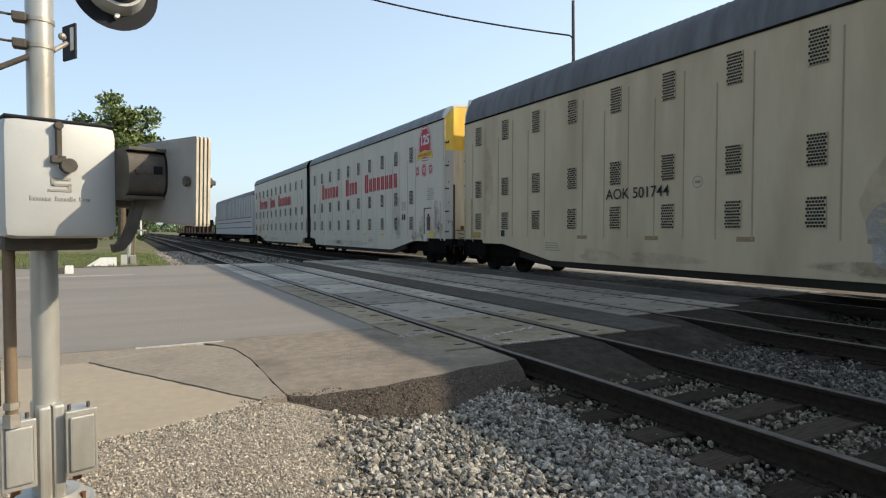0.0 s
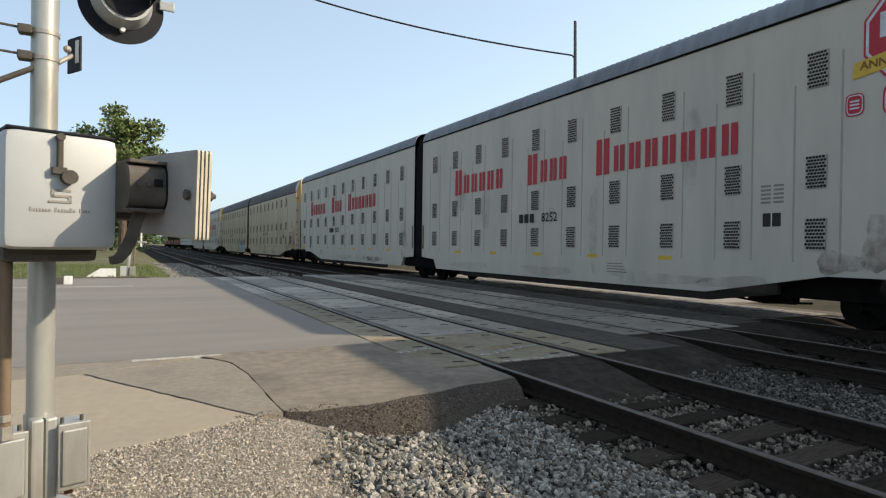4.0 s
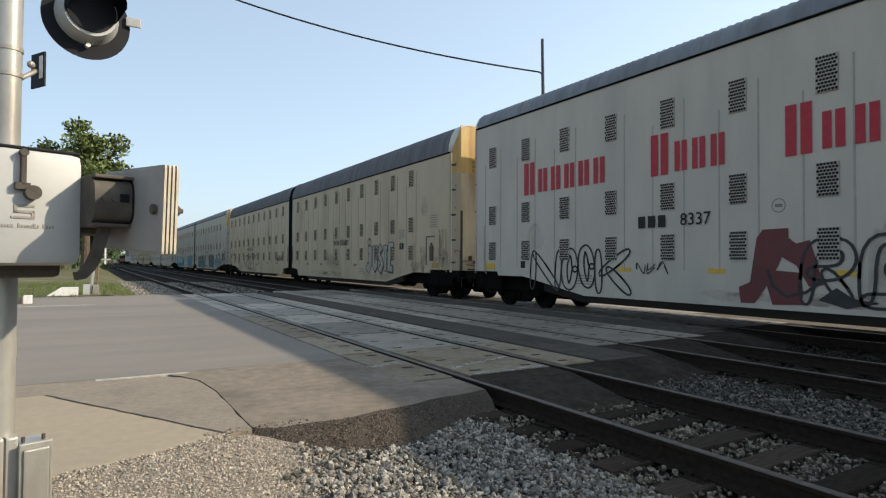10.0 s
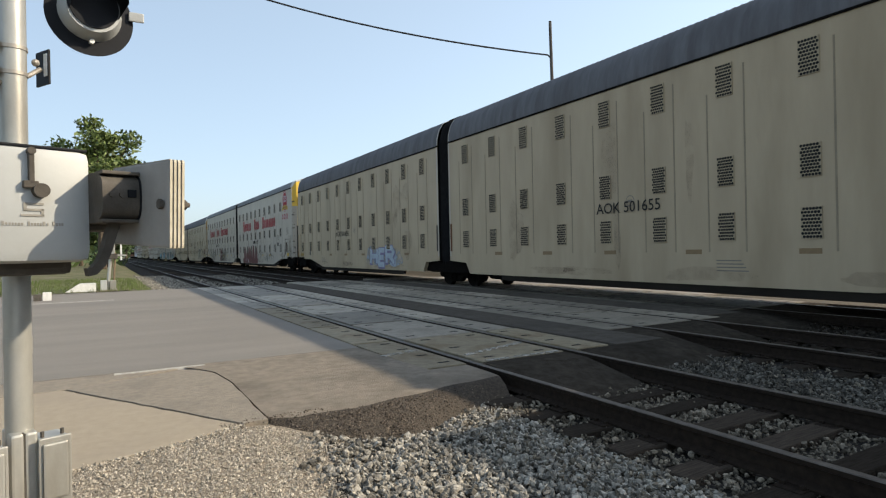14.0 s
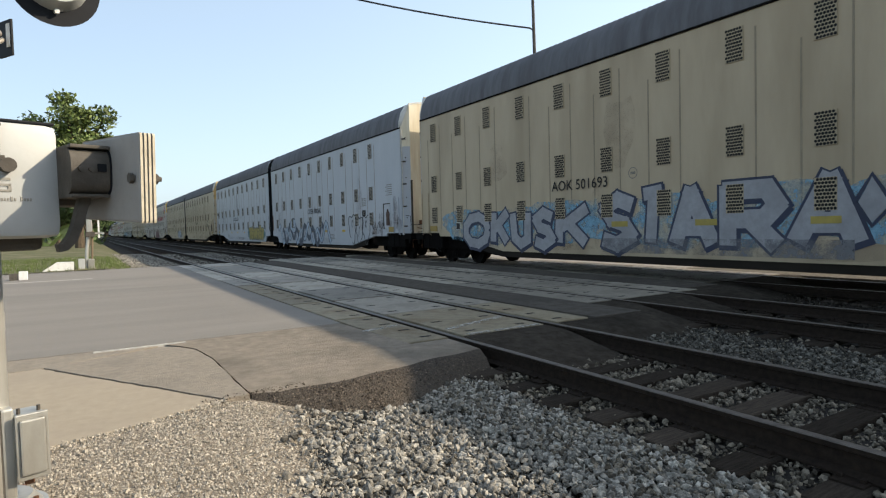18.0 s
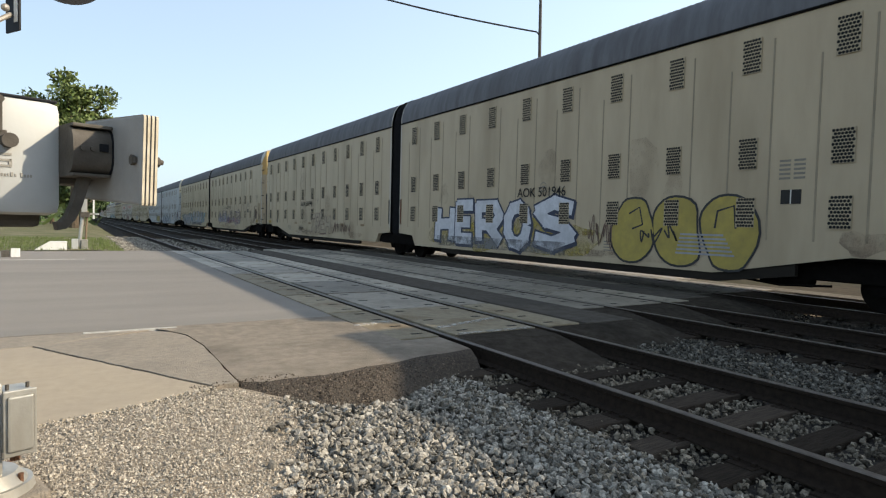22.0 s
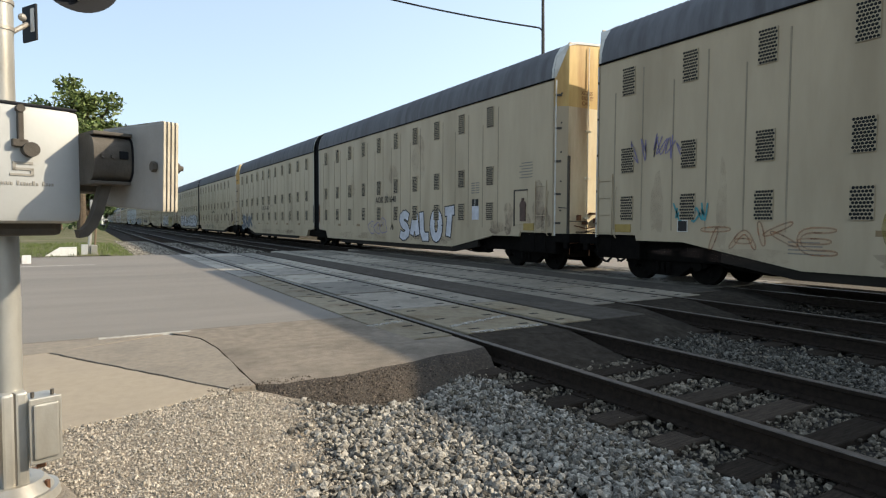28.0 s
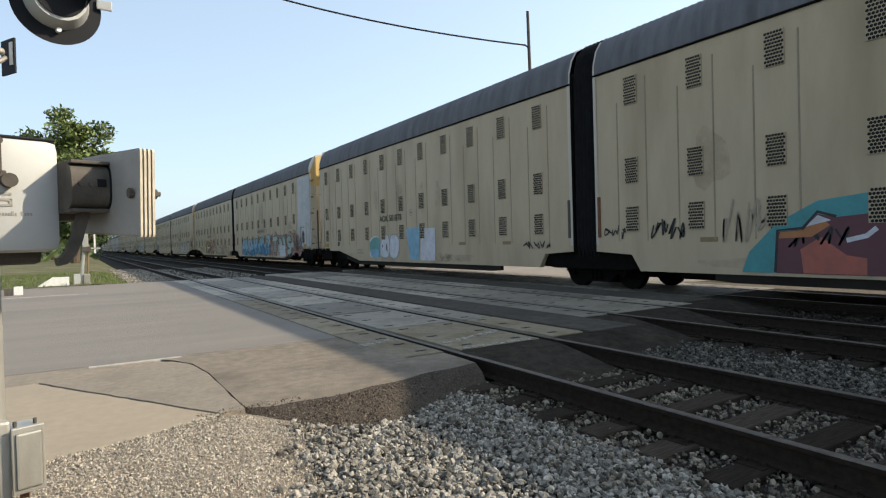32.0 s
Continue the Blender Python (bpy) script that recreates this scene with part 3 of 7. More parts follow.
# ---- loose stones ----
def stones(name, spots, size, squash, material, label, faces="ico"):
    """spots: rows of x, y, z; one mesh of rough stones."""
    if faces == "ico":
        b = bmesh.new()
        bmesh.ops.create_icosphere(b, subdivisions=1, radius=1)
        base = np.array([v.co[:] for v in b.verts])
        tri = np.array([[v.index for v in f.verts] for f in b.faces])
        b.free()
    elif faces == "cube":
        base = np.array([(x, y, z) for x in (-1, 1) for y in (-1, 1) for z in (-1, 1)], float) * 0.66
        tri = np.array([(0, 1, 3), (0, 3, 2), (4, 6, 7), (4, 7, 5), (0, 4, 5), (0, 5, 1), (2, 3, 7), (2, 7, 6), (0, 2, 6), (0, 6, 4), (1, 5, 7), (1, 7, 3)])
    else:
        base = np.array([(1, 0, 0), (-1, 0, 0), (0, 1, 0), (0, -1, 0), (0, 0, 1), (0, 0, -1)], float)
        tri = np.array([(0, 2, 4), (2, 1, 4), (1, 3, 4), (3, 0, 4), (2, 0, 5), (1, 2, 5), (3, 1, 5), (0, 3, 5)])
    n, nb = len(spots), len(base)
    r = size[0] + (size[1] - size[0]) * rng.random(n) ** 1.6
    shape = base[None] * (1 + rng.uniform(-0.42, 0.42, (n, nb, 1)))
    shape = shape * (rng.uniform(0.45, 1.35, (n, 1, 3)) * np.array([1, 1, squash]))
    a = rng.uniform(0, 2 * np.pi, (n, 3))
    ca, sa = np.cos(a), np.sin(a)
    x, y, z = shape[..., 0], shape[..., 1], shape[..., 2]
    y, z = y * ca[:, None, 0] - z * sa[:, None, 0], y * sa[:, None, 0] + z * ca[:, None, 0]
    x, y = x * ca[:, None, 1] - y * sa[:, None, 1], x * sa[:, None, 1] + y * ca[:, None, 1]
    vs = np.stack([x, y, z], -1) * r[:, None, None] + spots[:, None, :]
    ix = (tri[None] + (np.arange(n) * nb)[:, None, None]).reshape(-1, 3)
    me = bpy.data.meshes.new(name)
    me.vertices.add(n * nb)
    me.vertices.foreach_set("co", vs.ravel())
    me.loops.add(ix.size)
    me.loops.foreach_set("vertex_index", ix.ravel().astype(np.int32))
    me.polygons.add(len(ix))
    me.polygons.foreach_set("loop_start", np.arange(0, ix.size, 3).astype(np.int32))
    me.polygons.foreach_set("loop_total", np.full(len(ix), 3, np.int32))
    me.polygons.foreach_set("use_smooth", [False] * len(ix))
    me.update()
    me.materials.append(M[material])
    return tagged(new(name, me), label, "gravel", kind="stuff")


def strew(x0, x1, y0, y1, n, lift, keep=lambda x, y: True, zf=ground_z):
    p = np.stack([rng.uniform(x0, x1, n), rng.uniform(y0, y1, n)], -1)
    p = [(x, y) for x, y in p if keep(x, y)]
    return np.array([(x, y, zf(x, y) + rng.uniform(*lift)) for x, y in p])


def clear_of_ties(k, spare):
    """Keeps most stones off the tops of track k's ties."""
    ys = np.array(tie_rows[k])
    return lambda x, y: abs(x - TRACKS[k]) > 1.26 or np.abs(ys - y).min() > 0.125 or rng.random() < spare


BED = lambda x, y: -0.235


def off_ramp(x, y):
    return y < (ramp_low(x) - 0.0 if 1.15 < x < 3.7 else 4.8) + 0.02


on1, on2, on3 = clear_of_ties(0, 0.1), clear_of_ties(1, 0.1), clear_of_ties(2, 0.1)
shoulder = [strew(0.9, 3.3, 1.6, 5.05, 20000, (-0.005, 0.045), lambda x, y: off_ramp(x, y) and rng.random() < smooth01(1.05, 2.0, x - 0.3 * (y - 4)), lambda x, y: max(ground_z(x, y), -0.235) if x > 2.4 else ground_z(x, y)),
            strew(0.3, 3.3, -7, 1.6, 13000, (-0.005, 0.045), lambda x, y: rng.random() < smooth01(0.4, 1.5, x), lambda x, y: max(ground_z(x, y), -0.235) if x > 2.4 else ground_z(x, y))]
middle = [strew(5.9, 7.25, -6, 5.3, 15000, (0.0, 0.06), lambda x, y: y < 5.2 or x > 6.6, BED)]
beside = [strew(2.6, 3.76, -5, 5.1, 11000, (-0.01, 0.055), lambda x, y: off_ramp(x, y) and on1(x, y), BED),
          strew(3.85, 5.27, -5, 4.7, 12000, (-0.01, 0.052), on1, BED),
          strew(5.36, 7.72, -6, 5.3, 7000, (-0.02, 0.045), lambda x, y: (y < 5.2 or x > 6.6) and on1(x, y) and on2(x, y), BED)]
# Stones by tracks 2 and 3, with grime and shade in their colour.
grimy = [strew(7.84, 9.26, -6, 6.9, 4500, (-0.02, 0.03), on2, BED),
          strew(9.36, 11.8, -6, 6.9, 5500, (0.0, 0.07), lambda x, y: on2(x, y) and on3(x, y), BED)]
stones("ballast_stones", np.concatenate(shoulder), (0.01, 0.033), 0.8, "stone", "loose grey crushed ballast stones beside the rails", "ico")
stones("dusty_ballast", np.concatenate(middle), (0.009, 0.028), 0.8, "stone_mid", "grey ballast stones between two tracks, darkened for shade", "ico")
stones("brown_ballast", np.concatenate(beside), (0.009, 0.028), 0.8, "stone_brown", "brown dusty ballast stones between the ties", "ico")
stones("grimy_ballast", np.concatenate(grimy), (0.011, 0.036), 0.8, "stone_grime_shade", "dark ballast stones between ties, grime and shade in their colour", "cube")
fine = strew(-1.4, 1.9, 2.0, 4.85, 62000, (-0.004, 0.006), lambda x, y: off_ramp(x, y) and not (x < 0.9 and y > 4.43 + 0.38 * x) and rng.random() < 1 - 0.75 * smooth01(1.05, 2.0, x - 0.3 * (y - 4)))
fine = np.concatenate([fine, strew(-4.5, 1.2, -6, 2.05, 16000, (-0.004, 0.008)), strew(-4.5, -1.35, 2.0, 3.0, 3000, (-0.004, 0.008))])
t = rng.random(5200)
ex, ey = 0.93 - 4.2 * t, np.interp(0.93 - 4.2 * t, (-3.3, -0.75, -0.2, 0.34, 0.93), (3.4, 4.22, 4.43, 4.6, 4.87))
fine = np.concatenate([fine, np.stack([ex, ey - 0.03 + rng.normal(0, 0.028, 5200), rng.uniform(-0.02, 0.0035, 5200)], -1)])
stones("fine_gravel", fine, (0.004, 0.0125), 0.8, "pebble", "pale tan fine gravel beside the sidewalk", "oct")


def ramp_face(x, y):
    """Height of the apron's sloped edge."""
    yl = ramp_low(x)
    yt = ramp_top(x)
    return float(np.interp(y, (yl - 0.15, yl, (yt + yl) / 2, yt + 0.04), (-0.34, -0.18, -0.08, -0.008)))


def on_ramp(x, y):
    yl = ramp_low(x)
    return yl - 0.05 < y < ramp_top(x) + 0.05 - 0.09 * rng.random() and rng.random() < 1 - 0.75 * smooth01(2.1, 2.9, x)


bits = strew(1.15, 3.6, 3.9, 5.1, 26000, (-0.004, 0.003), on_ramp, ramp_face)
stones("ramp_aggregate", bits, (0.004, 0.013), 0.8, "aggregate", "dark tarred aggregate crumbling off the ramp edge", "oct")
crumbs = strew(0.75, 1.6, 4.7, 5.0, 420, (-0.002, 0.004), lambda x, y: abs(y - 4.9) < 0.03 + 0.08 * rng.random(), lambda x, y: 0.002)
t = rng.random(1500)
crumbs = np.concatenate([crumbs, np.stack([0.93 - 1.32 * t + rng.normal(0, 0.012, 1500), 4.87 + 2.27 * t + rng.normal(0, 0.012, 1500), rng.uniform(-0.04, -0.008, 1500)], -1)])
t = rng.random(1300)
cy = 4.9 + 2.4 * t
crumbs = np.concatenate([crumbs, np.stack([np.interp(cy, (5.0, 6.5, 7.15, 7.5), (1.13, 1.124, 1.05, 0.9)) + rng.normal(0, 0.012, 1300), cy, rng.uniform(-0.03, -0.001, 1300)], -1)])
stones("joint_crumbs", crumbs, (0.003, 0.009), 0.8, "aggregate", "loose dark crumbs along the sidewalk joint", "oct")
far = np.concatenate([strew(1.6, 3.7, 25.8, 48, 3500, (0.0, 0.05), zf=lambda x, y: max(ground_z(x, y), -0.2)), strew(3.9, 7.6, 25.8, 45, 2500, (0.0, 0.05), zf=lambda x, y: -0.2)])
stones("far_ballast", far, (0.03, 0.06), 0.8, "stone", "grey ballast stones beyond the road", "oct")
lot = thing("gravel_strip", "pale sunlit gravel ground beyond the tracks", "gravel strip", kind="structure")
for y0, y1 in ((-60, 10.35), (25.8, 160)):
    bm = bmesh.new()
    poly_prism(bm, [(13.98, y0), (14.75, y0), (14.75, y1), (13.98, y1)], -0.4, -0.02)
    part("surface", bm, "palelot", lot)
    bm = bmesh.new()
    poly_prism(bm, [(14.76, y0), (90, y0), (90, y1), (14.76, y1)], -0.4, -0.03)
    part("field", bm, "field", lot, "brown dry field beyond the gravel strip")

# ---- the train: two-unit articulated car carriers ----
FRONT0 = 18.89
LF, GB, LR, GY = 18.9, 0.81, 19.19, 1.65
PERIOD = LF + GB + LR + GY
HW = 1.5
EAVE, SILL, DECK = 5.31, 0.5, 0.95
TOP, HIGH = 6.42, 5.8
VENT_ROWS = ((1.43, 2.0), (2.55, 3.14), (4.38, 5.03))
VW = 0.37


def vent_mesh(h, skin):
    """A perforated plate: staggered round holes through thin sheet."""
    bm = bmesh.new()
    nx, nz = 6, max(8, round(h / 0.062))
    cw, ch = VW / (nx + 0.5), h / nz
    for j in range(nz):
        off = cw / 2 if j % 2 else 0.0
        z0, z1 = -h / 2 + j * ch, -h / 2 + (j + 1) * ch
        q = VW / 2 - cw / 2 if j % 2 == 0 else -VW / 2
        bm.faces.new([bm.verts.new((0, y, z)) for y, z in ((q, z0), (q + cw / 2, z0), (q + cw / 2, z1), (q, z1))])
        for i in range(nx):
            x0, x1 = -VW / 2 + off + i * cw, -VW / 2 + off + (i + 1) * cw
            cx, cz = (x0 + x1) / 2, (z0 + z1) / 2
            r = 0.485 * cw
            ring = [bm.verts.new((0, cx + r * math.cos(a), cz + r * math.sin(a))) for a in [math.pi / 4 + k * math.pi / 2 + d for k in range(4) for d in (0, math.pi / 4)]]
            sq = [bm.verts.new((0, x, z)) for x, z in ((x1, z1), (x0, z1), (x0, z0), (x1, z0))]
            for k in range(4):
                a, b, c = ring[2 * k], ring[2 * k + 1], ring[(2 * k + 2) % 8]
                bm.faces.new((sq[k], sq[(k + 1) % 4], c, b, a))
    bmesh.ops.remove_doubles(bm, verts=bm.verts[:], dist=1e-5)
    # Black sheet just behind the holes paints in the unlit inside.
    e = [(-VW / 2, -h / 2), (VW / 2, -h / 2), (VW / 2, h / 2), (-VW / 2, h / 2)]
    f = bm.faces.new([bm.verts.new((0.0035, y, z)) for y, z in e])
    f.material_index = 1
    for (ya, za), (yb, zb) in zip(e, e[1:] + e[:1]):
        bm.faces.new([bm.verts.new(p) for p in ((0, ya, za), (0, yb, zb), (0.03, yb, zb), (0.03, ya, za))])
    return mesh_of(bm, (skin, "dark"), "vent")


VENTS = {k: [vent_mesh(b - a, k) for a, b in VENT_ROWS] for k in ("vent", "ventw")}


def roof_profile(eave=EAVE):
    k = (TOP - eave) / 1.12
    return [(-HW - 0.012, eave - 0.02), (-HW + 0.0, eave + 0.26 * k), (-HW + 0.1, eave + 0.62 * k), (-HW + 0.28, eave + 0.89 * k), (-HW + 0.55, eave + 1.03 * k), (-0.45, eave + 1.1 * k), (0, TOP)]


def roof_mesh(length, eave=EAVE, skin="roof"):
    bm = bmesh.new()
    half = roof_profile(eave)
    prof = half + [(-x, z) for x, z in half[-2::-1]]
    n = int(length / 0.09)
    rings = []
    for i in range(n + 1):
        y = -length * i / n
        d = 0.016 if i % 2 else -0.012
        ring = []
        for k, (x, z) in enumerate(prof):
            nx, nz = (x / HW, 0.4) if abs(x) > 0.9 else (0, 1)
            ring.append(bm.verts.new((x + nx * d, y, z + nz * d)))
        rings.append(ring)
    for a, b in zip(rings, rings[1:]):
        for k in range(len(prof) - 1):
            bm.faces.new((a[k], a[k + 1], b[k + 1], b[k]))
    bmesh.ops.recalc_face_normals(bm, faces=bm.faces[:])
    return mesh_of(bm, skin, "roof", 70)


def side_mesh(length, cols, color, low, eave):
    """The body shell: side sheets with vent openings, plain far side, floor, inner ends. low: outline of the lower edge."""
    bm = bmesh.new()
    ys = sorted({0.0, -length} | {c + s for c in cols for s in (-VW / 2, VW / 2)}, reverse=True)
    zs = [1.1] + [z for a in VENT_ROWS for z in a] + [eave]
    grid = {}

    def v(x, y, z):
        k = (round(x, 4), round(y, 4), round(z, 4))
        if k not in grid:
            grid[k] = bm.verts.new((x, y, z))
        return grid[k]

    for x in (-HW, HW):
        for y0, y1 in zip(ys, ys[1:]):
            for z0, z1 in zip(zs, zs[1:]):
                if any(abs((y0 + y1) / 2 - c) < 0.01 for c in cols) and any(abs((z0 + z1) / 2 - (a + b) / 2) < 0.01 for a, b in VENT_ROWS):
                    for (ya, za), (yb, zb) in (((y0, z0), (y0, z1)), ((y0, z1), (y1, z1)), ((y1, z1), (y1, z0)), ((y1, z0), (y0, z0))):
                        s = 0.05 if x < 0 else -0.05
                        bm.faces.new((v(x, ya, za), v(x, yb, zb), bm.verts.new((x + s, yb, zb)), bm.verts.new((x + s, ya, za))))
                    continue
                bm.faces.new((v(x, y0, z0), v(x, y1, z0), v(x, y1, z1), v(x, y0, z1)))
    for x in (-HW, HW):
        pts = low
        for (ya, za), (yb, zb) in zip(pts, pts[1:]):
            bm.faces.new((bm.verts.new((x, ya, za)), bm.verts.new((x, yb, zb)), bm.verts.new((x, yb, 1.1)), bm.verts.new((x, ya, 1.1))))
            # sill flange turned inward
            s = 0.16 if x < 0 else -0.16
            bm.faces.new((bm.verts.new((x, ya, za)), bm.verts.new((x, yb, zb)), bm.verts.new((x + s, yb, zb)), bm.verts.new((x + s, ya, za))))
    bmesh.ops.recalc_face_normals(bm, faces=bm.faces[:])
    return mesh_of(bm, color, "shell")


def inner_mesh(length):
    # Added black box fills the hollow body in place of its inner shade.
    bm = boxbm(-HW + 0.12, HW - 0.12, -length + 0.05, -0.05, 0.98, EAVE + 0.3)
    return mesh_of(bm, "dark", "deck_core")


def prism_x(pts, x0, x1):
    """A solid from a (y, z) outline between x0 and x1."""
    bm = bmesh.new()
    a = [bm.verts.new((x0, y, z)) for y, z in pts]
    b = [bm.verts.new((x1, y, z)) for y, z in pts]
    bm.faces.new(a)
    bm.faces.new(b[::-1])
    for i in range(len(pts)):
        j = (i + 1) % len(pts)
        bm.faces.new((a[i], b[i], b[j], a[j]))
    bmesh.ops.recalc_face_normals(bm, faces=bm.faces[:])
    return bm


def end_panels(s):
    """Plan of an end bulging by 0.42 m; s = +1 towards +y. Returns shaded corner panels and door leaves, lower and upper."""
    def strip(pts, z0, z1):
        bm = bmesh.new()
        for (xa, ya), (xb, yb) in zip(pts, pts[1:]):
            ring = [(xa, ya * s), (xb, yb * s), (xb, (yb - 0.04) * s), (xa, (ya - 0.04) * s)]
            lo = [bm.verts.new((x, y, z0)) for x, y in ring]
            hi = [bm.verts.new((x, y, z1)) for x, y in ring]
            bm.faces.new(lo)
            bm.faces.new(hi)
            for k in range(4):
                bm.faces.new((lo[k], lo[(k + 1) % 4], hi[(k + 1) % 4], hi[k]))
        bmesh.ops.recalc_face_normals(bm, faces=bm.faces[:])
        return bm
    return strip


def door_top(x, eave):
    """Upper edge of the end doors: level over the middle, sloping to the eave at the corners."""
    return float(np.interp(abs(x), (0, 1.2, HW), (TOP - 0.05, TOP - 0.15, eave + 0.03)))


def roof_cap(s, eave):
    """Pale flange from the roof's edge out to the top of the end doors."""
    bm = bmesh.new()
    half = roof_profile(eave)
    prof = half + [(-x, z) for x, z in half[-2::-1]]
    rings = []
    for dy, dz in ((-0.1, 0.014), (0.0, 0.016), (1.0, 0.02), (1.0, -0.04)):
        ring = []
        for x, z in prof:
            out = float(np.interp(abs(x), (0, 1.2, HW), (0.29, 0.26, 0.03)))
            if dy == 1.0:
                ring.append(bm.verts.new((max(-HW, min(HW, x)), s * out, door_top(x, eave) + dz)))
            else:
                ring.append(bm.verts.new((x * 1.006, s * dy, z + dz)))
        rings.append(ring)
    for a, b in zip(rings, rings[1:]):
        for k in range(len(prof) - 1):
            bm.faces.new((a[k], a[k + 1], b[k + 1], b[k]))
    bmesh.ops.recalc_face_normals(bm, faces=bm.faces[:])
    return mesh_of(bm, "trim", "roof_cap")


HINGE = mesh_of(boxbm(-0.09, 0.09, -0.03, 0.03, -0.03, 0.03, 0.008), "castgrey", "hinge")


RIVET = mesh_of(cylbm((0, 0, 0), (-0.02, -0.03, 0), 0.024, seg=6), "castgrey", "rivet")


def ladder_mesh(z0, z1, w=0.46):
    bm = bmesh.new()
    for y in (-w / 2, w / 2):
        box_into(bm, -0.012, 0.012, y - 0.012, y + 0.012, z0, z1)
    z = z0 + 0.08
    while z < z1:
        tube(bm, [(0, -w / 2, z), (0, w / 2, z)], 0.009, 6)
        z += 0.42
    return bm


def text_mesh(body, size, material, offset=0.0, extrude=0.0):
    cu = bpy.data.curves.new("lettering", "FONT")
    cu.body, cu.size, cu.offset, cu.extrude = body, size, offset, extrude
    cu.align_x, cu.align_y = "CENTER", "CENTER"
    cu.resolution_u = 3
    ob = new("lettering", cu)
    me = bpy.data.meshes.new_from_object(ob)
    bpy.data.objects.remove(ob)
    me.materials.clear()
    me.materials.append(M[material])
    # face the near side: reading direction runs towards -y
    me.transform(Matrix(((0, 0, -1, 0), (-1, 0, 0, 0), (0, 1, 0, 0), (0, 0, 0, 1))))
    return me


def truck(parent, y, wheels):
    """A two-axle truck: bolster, side frames, wheelsets."""
    t = piece("truck", TRUCK_BOLSTER, parent, (0, y, 0))
    for s in (-1.0, 1.0):
        piece("side_frame", TRUCK_FRAME, t, (s, 0, 0))
    for dy in (-0.89, 0.89):
        w = piece("wheelset", WHEELSET, t, (0, dy, 0.42))
        wheels.append((w, dy))
    return t


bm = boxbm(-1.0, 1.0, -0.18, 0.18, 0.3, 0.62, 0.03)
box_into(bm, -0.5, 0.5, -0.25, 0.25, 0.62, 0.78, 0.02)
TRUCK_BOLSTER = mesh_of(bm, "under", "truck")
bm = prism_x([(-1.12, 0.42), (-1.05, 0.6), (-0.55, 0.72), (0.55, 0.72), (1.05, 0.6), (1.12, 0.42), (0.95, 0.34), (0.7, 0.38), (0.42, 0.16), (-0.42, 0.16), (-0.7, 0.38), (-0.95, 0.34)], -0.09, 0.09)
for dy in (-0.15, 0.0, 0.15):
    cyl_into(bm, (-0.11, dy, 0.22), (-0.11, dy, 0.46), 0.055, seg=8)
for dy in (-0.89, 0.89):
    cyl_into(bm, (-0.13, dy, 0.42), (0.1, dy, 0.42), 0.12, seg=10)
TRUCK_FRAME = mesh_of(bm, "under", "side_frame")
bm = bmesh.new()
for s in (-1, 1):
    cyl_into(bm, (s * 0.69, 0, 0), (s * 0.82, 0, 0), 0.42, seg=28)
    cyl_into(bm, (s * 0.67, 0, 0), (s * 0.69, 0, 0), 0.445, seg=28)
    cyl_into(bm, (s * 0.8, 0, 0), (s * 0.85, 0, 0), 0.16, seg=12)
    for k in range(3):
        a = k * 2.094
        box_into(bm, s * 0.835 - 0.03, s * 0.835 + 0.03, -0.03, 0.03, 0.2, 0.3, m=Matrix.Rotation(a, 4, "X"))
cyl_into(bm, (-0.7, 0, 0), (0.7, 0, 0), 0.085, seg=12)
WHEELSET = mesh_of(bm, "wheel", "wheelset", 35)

COLS_F = [-0.95 - 1.662 * i for i in range(11)]
COLS_R = [-1.15 - 1.672 * i for i in range(10)]
ROOF_F, ROOF_R = roof_mesh(LF), roof_mesh(LR)
HIGHROOF_F, HIGHROOF_R = roof_mesh(LF, HIGH, "roof_pale"), roof_mesh(LR, HIGH, "roof_pale")
INNER_F, INNER_R = inner_mesh(LF), inner_mesh(LR)
LOW_F = [(0, 1.075), (-1.2, 1.075), (-1.25, DECK), (-2.5, DECK), (-5.0, SILL), (-LF + 1.35, SILL), (-LF + 1.1, 0.88), (-LF, 0.95)]
LOW_R = [(0, 0.95), (-1.1, 0.88), (-1.35, SILL), (-LR + 5.3, SILL), (-LR + 2.8, DECK), (-LR + 1.5, DECK), (-LR + 1.45, 1.075), (-LR, 1.075)]
WHEELS = []
RIB = {}


REFLECTOR = {k: mesh_of(boxbm(-0.006, 0, -0.2, 0.2, -0.05, 0.05, 0.002), k, "reflector") for k in ("brownplate", "yellowplate")}


def rib_mesh(z0, z1, color):
    """A shallow pressed rib with sloping flanks."""
    bm = bmesh.new()
    lo, hi = [[bm.verts.new((x, y, z)) for x, y in ((0, -0.02), (-0.01, -0.01), (-0.01, 0.01), (0, 0.02))] for z in (z0, z1)]
    for k in range(3):
        bm.faces.new((lo[k], hi[k], hi[k + 1], lo[k + 1]))
    bm.faces.new(lo)
    bm.faces.new(hi[::-1])
    bmesh.ops.recalc_face_normals(bm, faces=bm.faces[:])
    return mesh_of(bm, color, "rib")


